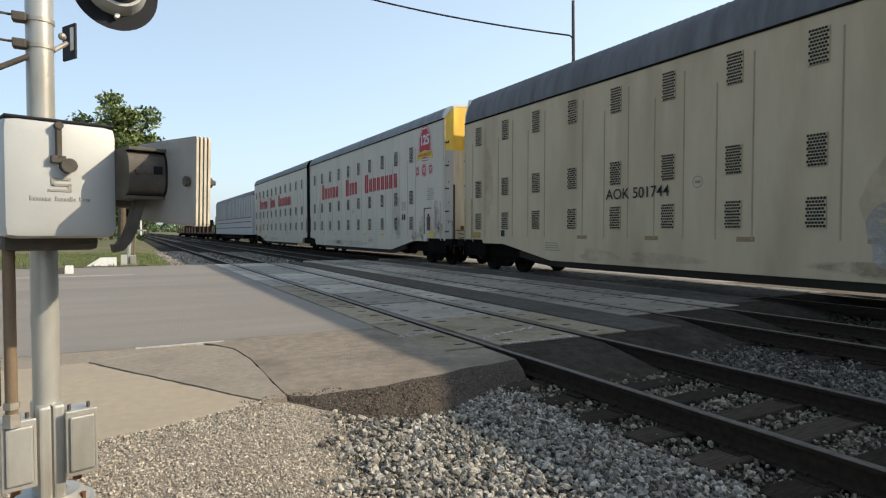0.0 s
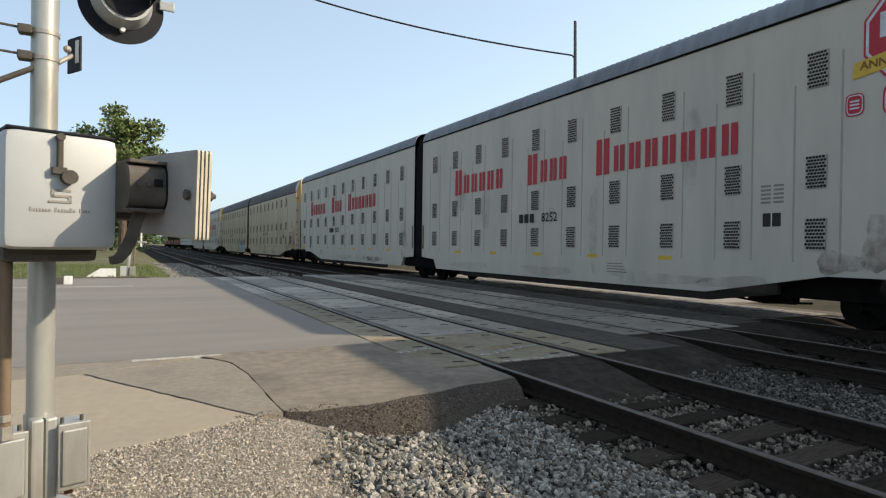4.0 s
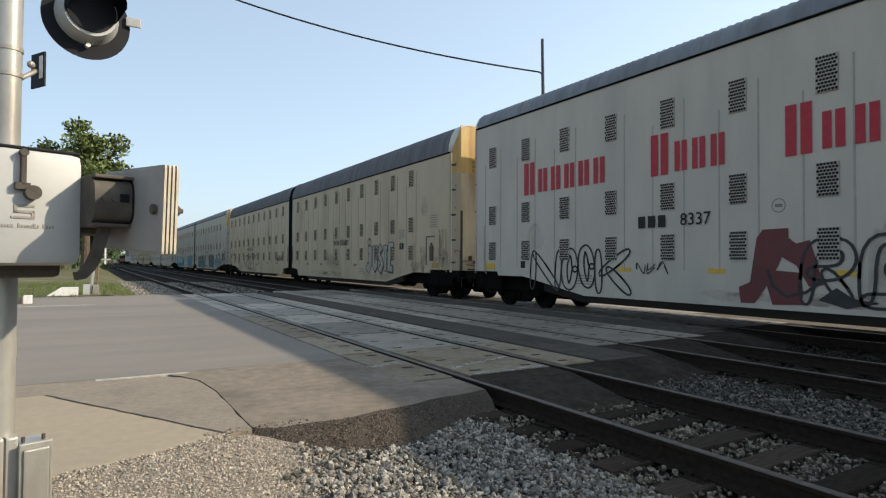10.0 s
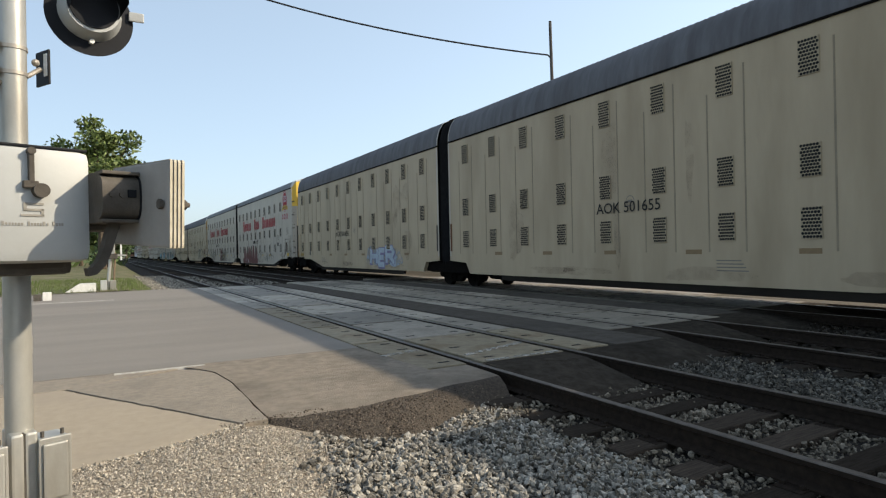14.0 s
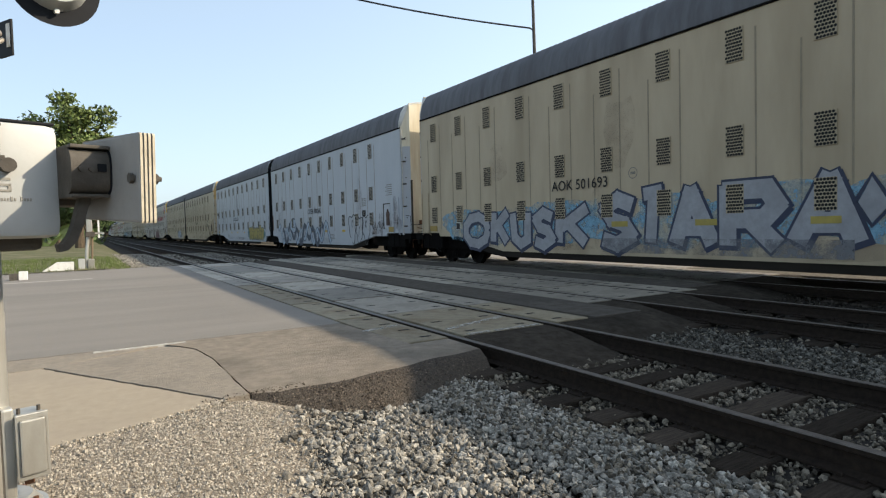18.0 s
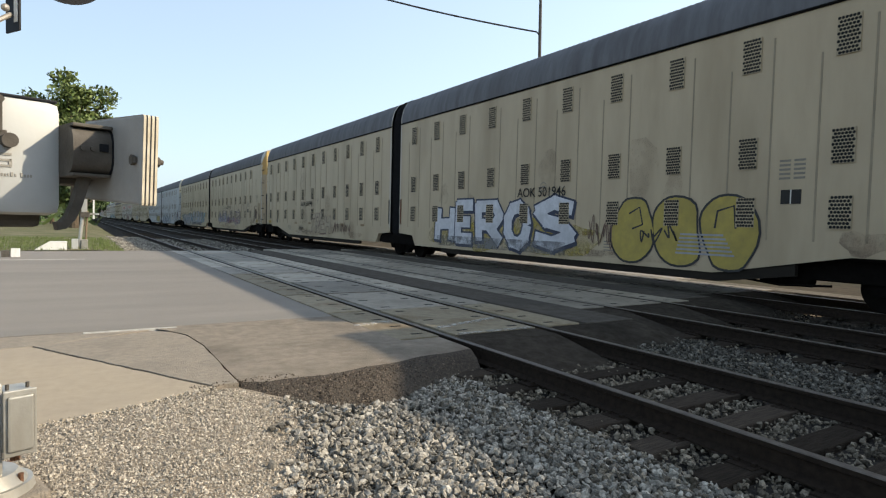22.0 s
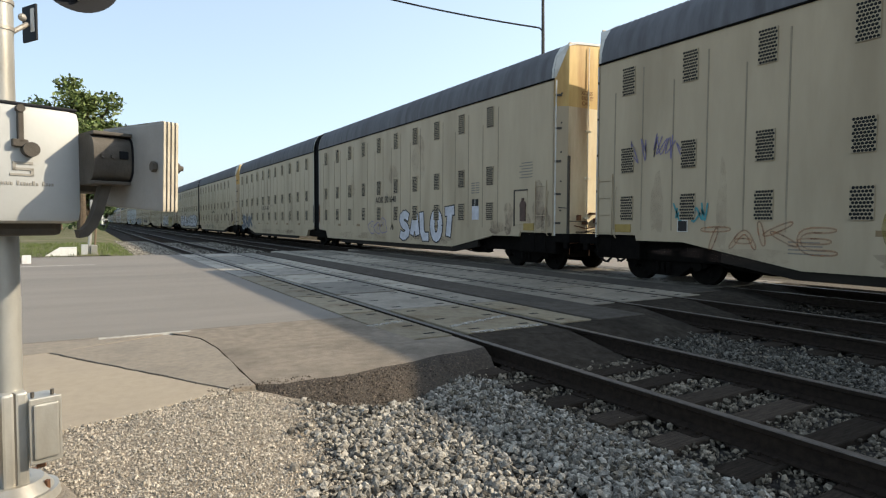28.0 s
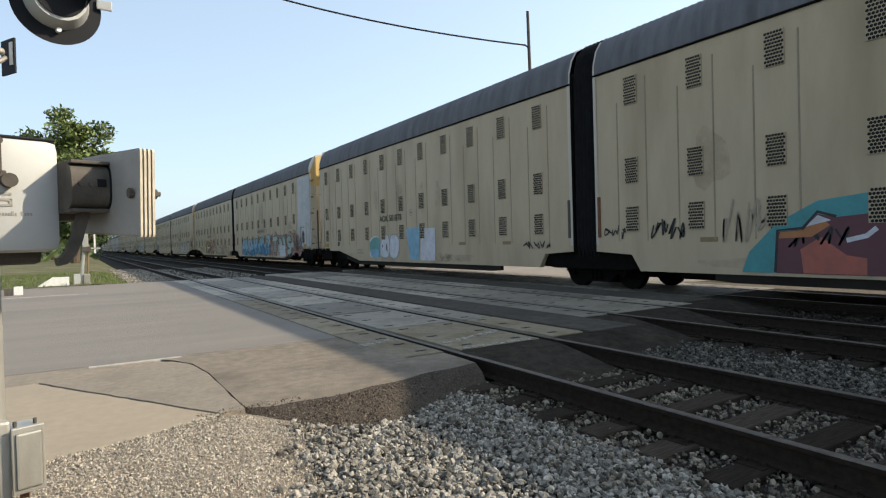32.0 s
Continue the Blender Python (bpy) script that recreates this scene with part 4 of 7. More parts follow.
def body_unit(car, color, front):
    """One unit of a car: shell with vents, ribs, roof, end doors, ladder."""
    L, cols, low = (LF, COLS_F, LOW_F) if front else (LR, COLS_R, LOW_R)
    y0 = 0.0 if front else -LF - GB
    tall = color in ("white", "grey")
    eave = HIGH if tall else EAVE
    shell = piece("body", side_mesh(L, cols, color, low, eave), car, (0, y0, 0))
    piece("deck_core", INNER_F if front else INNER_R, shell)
    roofs = (HIGHROOF_F, HIGHROOF_R) if tall else (ROOF_F, ROOF_R)
    piece("roof", roofs[0 if front else 1], shell, label="grey corrugated metal roof")
    part("eave_strip", boxbm(-HW - 0.03, -HW, -L, 0, eave - 0.035, eave + 0.012, 0.004), "under", shell)
    for c in cols:
        for me, (a, b) in zip(VENTS["vent" if color == "cream" else "ventw"], VENT_ROWS):
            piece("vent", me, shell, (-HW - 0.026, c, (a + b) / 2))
    rc = "rib" if color == "cream" else "ribw"
    if rc not in RIB:
        RIB[rc] = [rib_mesh(1.2, 4.95, rc), rib_mesh(1.2, 4.5, rc), rib_mesh(0.98, 5.2, rc)]
    for i, c in enumerate(cols):
        piece("rib", RIB[rc][0], shell, (-HW, c - 0.42, 0))
        if i % 4 != 3:
            piece("rib", RIB[rc][1], shell, (-HW, c + 0.41, 0))
    # outer end with a bevelled corner and two door leaves
    s, ye = (1, 0.0) if front else (-1, -L)
    strip = end_panels(s)
    gold = color if front else {"white": "yellow", "blue": "endcream"}.get(color, "oldyellow")
    for x in (-1, 1):
        for z0, z1, mt in ((1.0, 4.55, color), (4.55, EAVE + 0.75, gold)):
            bm = strip([(x * HW, 0.0), (x * 1.2, 0.24)], z0, z1)
            for v in bm.verts:
                if v.co.z > 5:
                    v.co.z = door_top(v.co.x, eave)
            p = part("corner_panel", bm, mt, shell)
            p.location = (0, ye, 0)
        for z0, z1, mt in ((0.98, 4.55, color if front else "endcream" if color in ("white", "blue") else "endrust"), (4.55, EAVE + 0.82, gold)):
            bm = strip([(x * 1.2, 0.24), (x * 0.02, 0.27)], z0, z1)
            for v in bm.verts:
                if v.co.z > 5:
                    v.co.z = door_top(v.co.x, eave)
            p = part("end_door", bm, mt, shell, "yellow upper end door leaf" if mt.endswith("yellow") else "rust-streaked cream end door leaf")
            p.location = (0, ye, 0)
        for z in (1.35, 2.15, 3.05, 3.95, 4.85):
            piece("hinge", HINGE, shell, (x * 1.42, ye + s * 0.08, z), turn=(0, 0, -s * x * 0.73))
        bm = tube(bmesh.new(), [(x * (HW - 0.02), s * 0.045, 1.0), (x * (HW - 0.02), s * 0.045, eave - 0.05)], 0.022)
        p = part("hinge_rod", bm, "trim", shell, "pale painted hinge rod")
        p.location = (0, ye, 0)
        for k in range(5 if x < 0 and not front else 0):
            piece("rivet", RIVET, shell, (-1.35, ye - 0.12, 1.7 + 0.8 * k))
        bm = tube(bmesh.new(), [(x * 0.52, s * 0.3, 1.1), (x * 0.52, s * 0.3, 6.2)], 0.016)
        for z in (1.5, 2.6, 3.9):
            box_into(bm, x * 0.52 - 0.09, x * 0.52 + 0.09, s * 0.3 - 0.02, s * 0.3 + 0.02, z - 0.03, z + 0.03)
        p = part("lock_rod", bm, "endcream" if x < 0 else "castgrey", shell)
        p.location = (0, ye, 0)
        p = part("door_step", boxbm(x * 0.75 - 0.28, x * 0.75 + 0.28, s * 0.5 - 0.1, s * 0.5 + 0.1, 1.09, 1.12, 0.006), "under", shell)
        p.location = (0, ye, 0)
    bm = tube(bmesh.new(), [(0, s * 0.32, 1.0), (0, s * 0.32, 6.3)], 0.036)
    box_into(bm, -0.16, 0.16, s * 0.32 - 0.05, s * 0.32 + 0.05, 1.32, 1.52, 0.01)
    p = part("centre_lock_bar", bm, "under", shell, "dark grimy centre locking bar")
    p.location = (0, ye, 0)
    for k, w in enumerate(("EXCESS", "HEIGHT", "CAR") if not front else ()):
        me = text_mesh(w, 0.15, "brownink", 0.003)
        me.transform(Matrix.Rotation(s * -math.pi / 2, 4, "Z"))
        piece("door_lettering", me, shell, (0.58 * s, ye + s * 0.258, 4.96 - 0.145 * k), turn=(0, 0, -0.039))
    p = piece("roof_cap", ROOFCAP[s, eave], shell, (0, ye, 0), "pale painted end flange of the roof")
    if not front:
        # locking gear and hand grips low on the doors
        bm = bmesh.new()
        for gx, gz, w, h in ((-0.85, 1.5, 0.1, 0.16), (-0.62, 1.35, 0.16, 0.08), (-0.34, 1.62, 0.2, 0.06), (-0.2, 1.42, 0.1, 0.14), (0.25, 1.5, 0.2, 0.06), (0.4, 1.3, 0.1, 0.16), (0.75, 1.45, 0.14, 0.1)):
            box_into(bm, gx - w / 2, gx + w / 2, s * 0.33 - 0.05, s * 0.33 + 0.05, gz - h / 2, gz + h / 2, 0.01)
        tube(bm, [(-1.0, s * 0.32, 1.28), (-0.6, s * 0.37, 1.2), (-0.1, s * 0.36, 1.26), (0.5, s * 0.37, 1.2), (0.95, s * 0.32, 1.28)], 0.018)
        for x in (-1, 1):
            p = part("door_post", boxbm(x * 1.19 - 0.04, x * 1.19 + 0.04, -0.29, -0.25, 1.0, 3.2, 0.006), "castgrey", shell, "dark rusty post at the door edge")
            p.location = (0, ye, 0)
        p = part("lock_gear", bm, "rust", shell, "rusty locking gear low on the end doors")
        p.location = (0, ye, 0)
        bm = tube(bmesh.new(), [(-1.4, s * 0.12, 1.0), (-1.4, s * 0.5, 1.02), (-1.4, s * 0.5, 1.75), (-1.4, s * 0.12, 1.78)], 0.016)
        tube(bm, [(-1.4, s * 0.5, 1.4), (-0.75, s * 0.52, 1.4)], 0.014)
        tube(bm, [(-0.75, s * 0.52, 1.02), (-0.75, s * 0.52, 1.42)], 0.014)
        p = part("end_handrail", bm, "castgrey", shell)
        p.location = (0, ye, 0)
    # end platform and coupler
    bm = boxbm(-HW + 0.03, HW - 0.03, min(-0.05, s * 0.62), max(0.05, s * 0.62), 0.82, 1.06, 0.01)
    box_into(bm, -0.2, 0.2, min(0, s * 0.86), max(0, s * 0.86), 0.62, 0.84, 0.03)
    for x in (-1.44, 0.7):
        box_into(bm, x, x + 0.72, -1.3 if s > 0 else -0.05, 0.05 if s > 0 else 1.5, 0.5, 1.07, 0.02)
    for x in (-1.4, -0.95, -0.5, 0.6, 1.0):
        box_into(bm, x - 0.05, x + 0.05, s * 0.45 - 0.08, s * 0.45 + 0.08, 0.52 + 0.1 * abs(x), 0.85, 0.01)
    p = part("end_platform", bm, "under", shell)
    p.location = (0, ye, 0)
    for x in (-0.34, 0.36):
        bm = tube(bmesh.new(), [(x, s * 0.3, 0.74), (x, s * 0.44, 0.6), (x * 0.9, s * 0.62, 0.42), (x * 0.8, s * 0.78, 0.31), (x * 0.7, s * 0.9, 0.3)], 0.03)
        p = part("air_hose", bm, "rubber", shell)
        p.location = (0, ye, 0)
    bm = tube(bmesh.new(), [(-1.3, s * 0.46, 0.5), (-1.3, s * 0.46, 0.8), (-0.3, s * 0.55, 0.88)], 0.018)
    p = part("uncoupling_lever", bm, "rust", shell)
    p.location = (0, ye, 0)
    for name, z0, z1, skin in (("ladder", 1.06, 2.55, color), ("stirrup_step", 0.55, 1.06, "under")):
        lad = part(name, ladder_mesh(z0, z1), skin, shell)
        lad.location = (-HW - 0.02, -0.26 if front else -L + 0.52, 0)
    lad2 = part("grab_rail", tube(bmesh.new(), [(0, 0, 1.0), (-0.05, 0, 1.03), (-0.05, 0, 2.2), (0, 0, 2.23)], 0.014), color, shell)
    lad2.location = (-HW, -0.62 if front else -L + 0.2, 0)
    if front:
        p = part("placard", boxbm(-0.012, 0, -0.11, 0.11, -0.11, 0.11, 0.004), "ink", shell, "small black placard in a pale frame")
        p.location = (-HW - 0.006, -2.5, 1.3)
        part("placard_frame", boxbm(-0.008, 0.004, -0.13, 0.13, -0.13, 0.13, 0.003), "trim", p)
        part("end_step", boxbm(-HW - 0.03, -HW, -1.08, -0.58, 1.14, 1.33, 0.01), "yellowplate" if color == "white" else "ochreplate", shell)
        if color == "blue":
            part("sign_plate", boxbm(-HW - 0.008, -HW, -0.5, -0.02, 2.8, 3.08, 0.002), "faintink", shell, "dark grey painted sign panel")
    else:
        # walk-in door, stencil block, panel board
        p = part("side_door", boxbm(-0.012, 0, -0.29, 0.29, 1.3, 2.3, 0.006), color, shell, "small painted side access door")
        p.location = (-HW, -L + 1.4, 0)
        bm = boxbm(-0.03, 0, 0.29, 0.335, 1.25, 2.34, 0.004)
        box_into(bm, -0.03, 0, -0.3, 0.335, 2.3, 2.34, 0.004)
        part("door_frame", bm, "castgrey", p, "dark angle frame of the access door")
        bm = cylbm((0, 0, 0.05), (-0.05, 0, 0.05), 0.13, seg=14)
        box_into(bm, -0.045, 0.0, -0.12, 0.13, -0.42, 0.08, 0.02)
        box_into(bm, -0.06, 0.0, -0.03, 0.03, 0.1, 0.26, 0.008)
        p = part("brake_wheel", bm, "oldbrown", shell, "rusty brown hand brake housing")
        p.location = (-HW - 0.012, -L + 1.28, 1.82)
        part("end_step", boxbm(-HW - 0.03, -HW, -L + 0.8, -L + 1.26, 1.13, 1.34, 0.01), "yellowplate" if color == "white" else "ochreplate", shell)
        bm = bmesh.new()
        for k in range(6):
            box_into(bm, -0.004, 0, -0.3, 0.3 - 0.1 * (k % 2), 2.62 + k * 0.085, 2.65 + k * 0.085)
        p = part("stencil_block", bm, "faintink", shell)
        tagged(p, "faint rows of small stencilled data", kind="stuff")
        p.location = (-HW, -L + 1.2, 0.05)
        p = part("placard", boxbm(-0.012, 0, -0.18, 0.18, 1.87, 2.13, 0.004), "ink", shell, "pair of black consolidated stencil plates")
        p.location = (-HW, -L + 3.82, 0)
        part("placard_rim", boxbm(-0.015, -0.011, -0.012, 0.012, 1.87, 2.13), "trim", p)
        bm = bmesh.new()
        for k in range(5):
            for q in (-0.13, 0.13):
                box_into(bm, -0.004, 0, q - 0.1, q + 0.1, 2.32 + k * 0.08, 2.36 + k * 0.08)
        p = part("stencil_block", bm, "faintink", shell)
        tagged(p, "faint rows of small stencilled data", kind="stuff")
        p.location = (-HW, -L + 3.82, 0)
    plate = "yellowplate" if color in ("white", "blue") else "brownplate"
    for k in range(5):
        piece("reflector", REFLECTOR[plate], shell, (-HW, -(6.35 if front else 3.1) - 2.43 * k, 1.205))
    bm = bmesh.new()
    for k in range(4):
        box_into(bm, -0.004, 0, -0.35 + 0.05 * k, 0.35, 0.8 + k * 0.07, 0.825 + k * 0.07)
    p = part("stencil_block", bm, "faintink", shell)
    tagged(p, "faint rows of small stencilled data", kind="stuff")
    p.location = (-HW, -5.1 if front else cols[6] - 0.1, 0)
    bm = bmesh.new()
    rim = [[bm.verts.new((-0.004, r * math.cos(k * 0.3142), r * math.sin(k * 0.3142))) for k in range(20)] for r in (0.135, 0.115)]
    for k in range(20):
        bm.faces.new((rim[0][k], rim[0][(k + 1) % 20], rim[1][(k + 1) % 20], rim[1][k]))
    box_into(bm, -0.004, 0, -0.07, 0.07, -0.03, 0.03)
    p = part("round_stencil", bm, "faintink", shell)
    p.location = (-HW, cols[5 if front else 4] - 0.8, 2.45)
    y1 = -0.5 if front else -L + 4.9
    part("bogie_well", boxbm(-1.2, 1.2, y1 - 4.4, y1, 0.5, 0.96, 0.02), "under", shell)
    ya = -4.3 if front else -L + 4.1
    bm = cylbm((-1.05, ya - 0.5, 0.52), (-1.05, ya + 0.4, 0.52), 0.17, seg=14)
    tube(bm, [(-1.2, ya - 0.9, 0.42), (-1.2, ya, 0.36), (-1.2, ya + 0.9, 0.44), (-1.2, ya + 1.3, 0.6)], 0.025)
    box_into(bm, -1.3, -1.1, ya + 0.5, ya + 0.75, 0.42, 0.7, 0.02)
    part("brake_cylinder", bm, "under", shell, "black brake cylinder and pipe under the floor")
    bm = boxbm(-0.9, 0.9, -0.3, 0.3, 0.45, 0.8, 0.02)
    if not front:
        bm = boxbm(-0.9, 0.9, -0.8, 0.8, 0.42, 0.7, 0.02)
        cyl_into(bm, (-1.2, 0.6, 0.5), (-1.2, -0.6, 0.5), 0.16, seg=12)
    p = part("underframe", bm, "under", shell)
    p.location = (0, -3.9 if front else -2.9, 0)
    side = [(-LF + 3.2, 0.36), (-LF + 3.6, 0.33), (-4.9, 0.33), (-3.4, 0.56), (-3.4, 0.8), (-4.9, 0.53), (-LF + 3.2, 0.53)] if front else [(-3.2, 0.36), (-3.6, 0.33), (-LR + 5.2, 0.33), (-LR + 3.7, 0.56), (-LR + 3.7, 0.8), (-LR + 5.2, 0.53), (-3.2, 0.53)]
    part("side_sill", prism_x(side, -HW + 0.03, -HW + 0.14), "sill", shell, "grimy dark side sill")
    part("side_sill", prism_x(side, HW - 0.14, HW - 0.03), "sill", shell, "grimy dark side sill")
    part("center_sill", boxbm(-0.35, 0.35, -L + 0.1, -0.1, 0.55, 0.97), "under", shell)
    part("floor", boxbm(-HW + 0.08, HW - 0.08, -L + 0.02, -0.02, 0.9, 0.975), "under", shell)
    return shell


ROOFCAP = {(s, e): roof_cap(s, e) for s in (1, -1) for e in (EAVE, HIGH)}


def bellows_mesh():
    bm = bmesh.new()
    half = [(-1.32, 0.62), (-1.43, 1.1), (-1.43, EAVE + 0.22), (-1.3, EAVE + 0.72), (-0.95, TOP - 0.06), (-0.4, TOP + 0.05)]
    prof = half + [(-x, z) for x, z in half[::-1]]
    rings = []
    n = 12
    for i in range(n + 1):
        k = 1.0 if i % 2 else 0.955
        rings.append([bm.verts.new((x * k, -GB * i / n, z if z < 1 else z * (1 - (1 - k) * 0.25))) for x, z in prof])
    for a, b in zip(rings, rings[1:]):
        for j in range(len(prof)):
            bm.faces.new((a[j], a[(j + 1) % len(prof)], b[(j + 1) % len(prof)], b[j]))
    bmesh.ops.recalc_face_normals(bm, faces=bm.faces[:])
    return mesh_of(bm, "bellows", "bellows")


def car_carrier(color, label):
    car = thing("car_carrier", label, "railway wagon", "wagons of the train")
    a = body_unit(car, color, True)
    b = body_unit(car, color, False)
    be = piece("bellows", BELLOWS, car, (0, -LF, 0), "black folded rubber bellows")
    for y in (-LF, -LF - GB):
        s = 1 if y == -LF else -1
        bm = bmesh.new()
        half = roof_profile(HIGH if color in ("white", "grey") else EAVE)
        prof = [(-HW, 1.1)] + half + [(-x, z) for x, z in half[-2::-1]] + [(HW, 1.1)]
        o = [bm.verts.new((x, 0, z)) for x, z in prof]
        q = [bm.verts.new((x * 1.004, s * 0.1, z + 0.012)) for x, z in prof]
        for k in range(len(prof) - 1):
            bm.faces.new((o[k], o[k + 1], q[k + 1], q[k]))
        p = part("end_frame", bm, "white" if color != "blue" else "blue", a if s > 0 else b, "pale end frame round the bellows")
        p.location = (0, -LF if s > 0 else 0, 0)
        bm = boxbm(-0.02, 0, -0.045, 0.045, 1.3, 2.3)
        p = part("red_bar" if s < 0 else "grey_bar", bm, "rust" if s < 0 else "castgrey", a if s > 0 else b)
        p.location = (-HW, -LF + 0.12 if s > 0 else -0.12, 0)
    y = -LF - GB / 2
    part("articulation_frame", prism_x([(y - 1.9, 0.62), (y - 1.5, 0.97), (y + 1.5, 0.97), (y + 1.9, 0.62), (y + 1.3, 0.5), (y - 1.3, 0.5)], -1.36, 1.36), "under", car, "black frame over the shared truck")
    truck(car, -1.72, WHEELS)
    truck(car, -LF - GB / 2, WHEELS)
    truck(car, -LF - GB - LR + 1.6, WHEELS)
    return car


BELLOWS = bellows_mesh()
LABEL = {"cream": "two-unit cream car carrier wagon with vents and graffiti", "white": "two-unit white car carrier wagon with red lettering",
         "grey": "two-unit dusty grey-cream car carrier wagon with graffiti", "blue": "two-unit bluish white car carrier wagon with graffiti"}
ORDER = ["white", "cream", "white", "grey", "cream", "white", "cream", "blue", "cream", "cream", "cream", "cream", "cream", "cream", "cream"]
template, cars = {}, []
for i, color in enumerate(ORDER):
    if color not in template:
        car = template[color] = car_carrier(color, LABEL[color])
    else:
        car = copy_thing(template[color], Matrix.Identity(4))
    cars.append(car)

# ---- crossing signal mast by the sidewalk ----
MX, MY = -0.365, 3.38
A40 = radians(17.5)
AX, AF = Vector((math.cos(A40), math.sin(A40), 0)), Vector((math.sin(A40), -math.cos(A40), 0))
CF = Vector((-0.25 - MX, 3.0 - MY, 0))
ROT = Matrix.Rotation(A40, 4, "Z")
mast = thing("crossing_signal", "silver crossing signal mast with gate machine and counterweights", "crossing signal", loc=(MX, MY, 0))


def at(a, b, z):
    """a along the machine's shaft, b out of its front, from the front's middle."""
    return CF + AX * a + AF * b + Vector((0, 0, z))


LOCAL = Matrix.Translation(CF) @ ROT
part("mast_pole", cylbm((0, 0, 0.1), (0, 0, 3.3), 0.056, seg=28), "silver", mast, "silver painted round steel mast", 40)
part("pole_joint", cylbm((0, 0, 0.9), (0, 0, 0.985), 0.058, seg=28), "silver", mast, smooth=40)
# base casting with two junction boxes
bm = boxbm(-0.22, 0.22, -0.2, 0.2, -0.1, 0.03, 0.02, ROT)
part("foundation", bm, "walk_rough", mast, "weathered concrete foundation block")
bm = cylbm((0, 0, 0.03), (0, 0, 0.07), 0.2, 0.19, 24)
cyl_into(bm, (0, 0, 0.07), (0, 0, 0.12), 0.17, 0.13, 24)
part("base_flange", bm, "silver", mast, smooth=30)
for q in (-1, 1):
    bm = boxbm(min(q * 0.002, q * 0.052), max(q * 0.002, q * 0.052), -0.1, 0.09, 0.1, 0.55, 0.012, ROT)
    part("base_clamp", bm, "silver", mast, "half of the silver split base casting")
part("base_seam", boxbm(-0.006, 0.006, -0.095, 0.085, 0.1, 0.545, 0, ROT), "castgrey", mast)
for s in (-0.135, 0.11):
    bm = boxbm(s - 0.06, s + 0.06, -0.13, 0.03, 0.215, 0.515, 0.02, ROT)
    jb = part("junction_box", bm, "silver", mast, "grey cast junction box with bolted lid")
    bm = boxbm(s - 0.066, s + 0.066, -0.143, -0.128, 0.21, 0.52, 0.006, ROT)
    part("lid", bm, "silver", jb)
    bm = boxbm(s - 0.052, s + 0.052, -0.156, -0.141, 0.235, 0.495, 0.01, ROT)
    part("lid_panel", bm, "silver", jb)
    for q in (-0.04, 0.04):
        p = ROT @ Vector((s + q, -0.09, 0.515))
        part("bolt", cylbm(p, p + Vector((0, 0, 0.025)), 0.009, seg=6), "castgrey", jb)
    p = ROT @ Vector((s, -0.05, 0.215))
    part("drain_fitting", cylbm(p, p - Vector((0, 0, 0.05)), 0.02, seg=8), "rust", jb)
for x, y in ((-0.12, -0.1), (0.12, -0.1), (-0.12, 0.1), (0.12, 0.1)):
    p = ROT @ Vector((x, y, 0.05))
    part("anchor_bolt", cylbm(p, p + Vector((0, 0, 0.06)), 0.013, seg=6), "rust", mast)
# conduit and its fitting
part("conduit", cylbm((-0.475 - MX, 3.2 - MY, 0.5), (-0.475 - MX, 3.2 - MY, 1.32), 0.024, seg=14), "conduit", mast, "brown rusty steel conduit pipe", 40)
bm = cylbm((-0.475 - MX, 3.2 - MY, 0.5), (-0.475 - MX, 3.2 - MY, 0.56), 0.036, seg=6)
cyl_into(bm, (-0.475 - MX, 3.2 - MY, 0.58), (-0.475 - MX, 3.2 - MY, 0.61), 0.033, seg=6)
part("conduit_fitting", bm, "steel", mast)
part("loose_cable", tube(bmesh.new(), [(-0.515 - MX, 3.19 - MY, 1.3 - 0.07 * i + 0.0) if i != 6 else (-0.525 - MX, 3.18 - MY, 0.88) for i in range(11)], 0.005), "cable", mast)

# gate machine: cast box with rounded edges
bm = boxbm(-0.212, 0.212, 0.0, 0.3, 1.33, 1.825, 0.05, LOCAL)
machine = part("gate_machine", bm, "box", mast, "pale grey cast gate machine box with latch", 50)
part("cover_rim", boxbm(-0.2, 0.2, 0.02, 0.305, 1.82, 1.833, 0.005, LOCAL), "black", machine, "dark gasket line under the lid")
part("lower_case", boxbm(-0.19, 0.17, 0.14, 0.3, 1.275, 1.37, 0.03, LOCAL), "castgrey", machine)
bm = boxbm(-0.03, -0.01, -0.03, 0.0, 1.66, 1.81, 0.004, LOCAL)
cyl_into(bm, at(-0.02, 0.0, 1.8), at(-0.02, 0.035, 1.8), 0.016, seg=12)
part("latch_bar", bm, "castgrey", machine)
bm = boxbm(-0.05, 0.005, -0.03, 0.0, 1.645, 1.675, 0.004, LOCAL)
cyl_into(bm, at(0.012, 0.0, 1.635), at(0.012, 0.045, 1.635), 0.03, seg=18)
part("padlock", bm, "castgrey", machine)
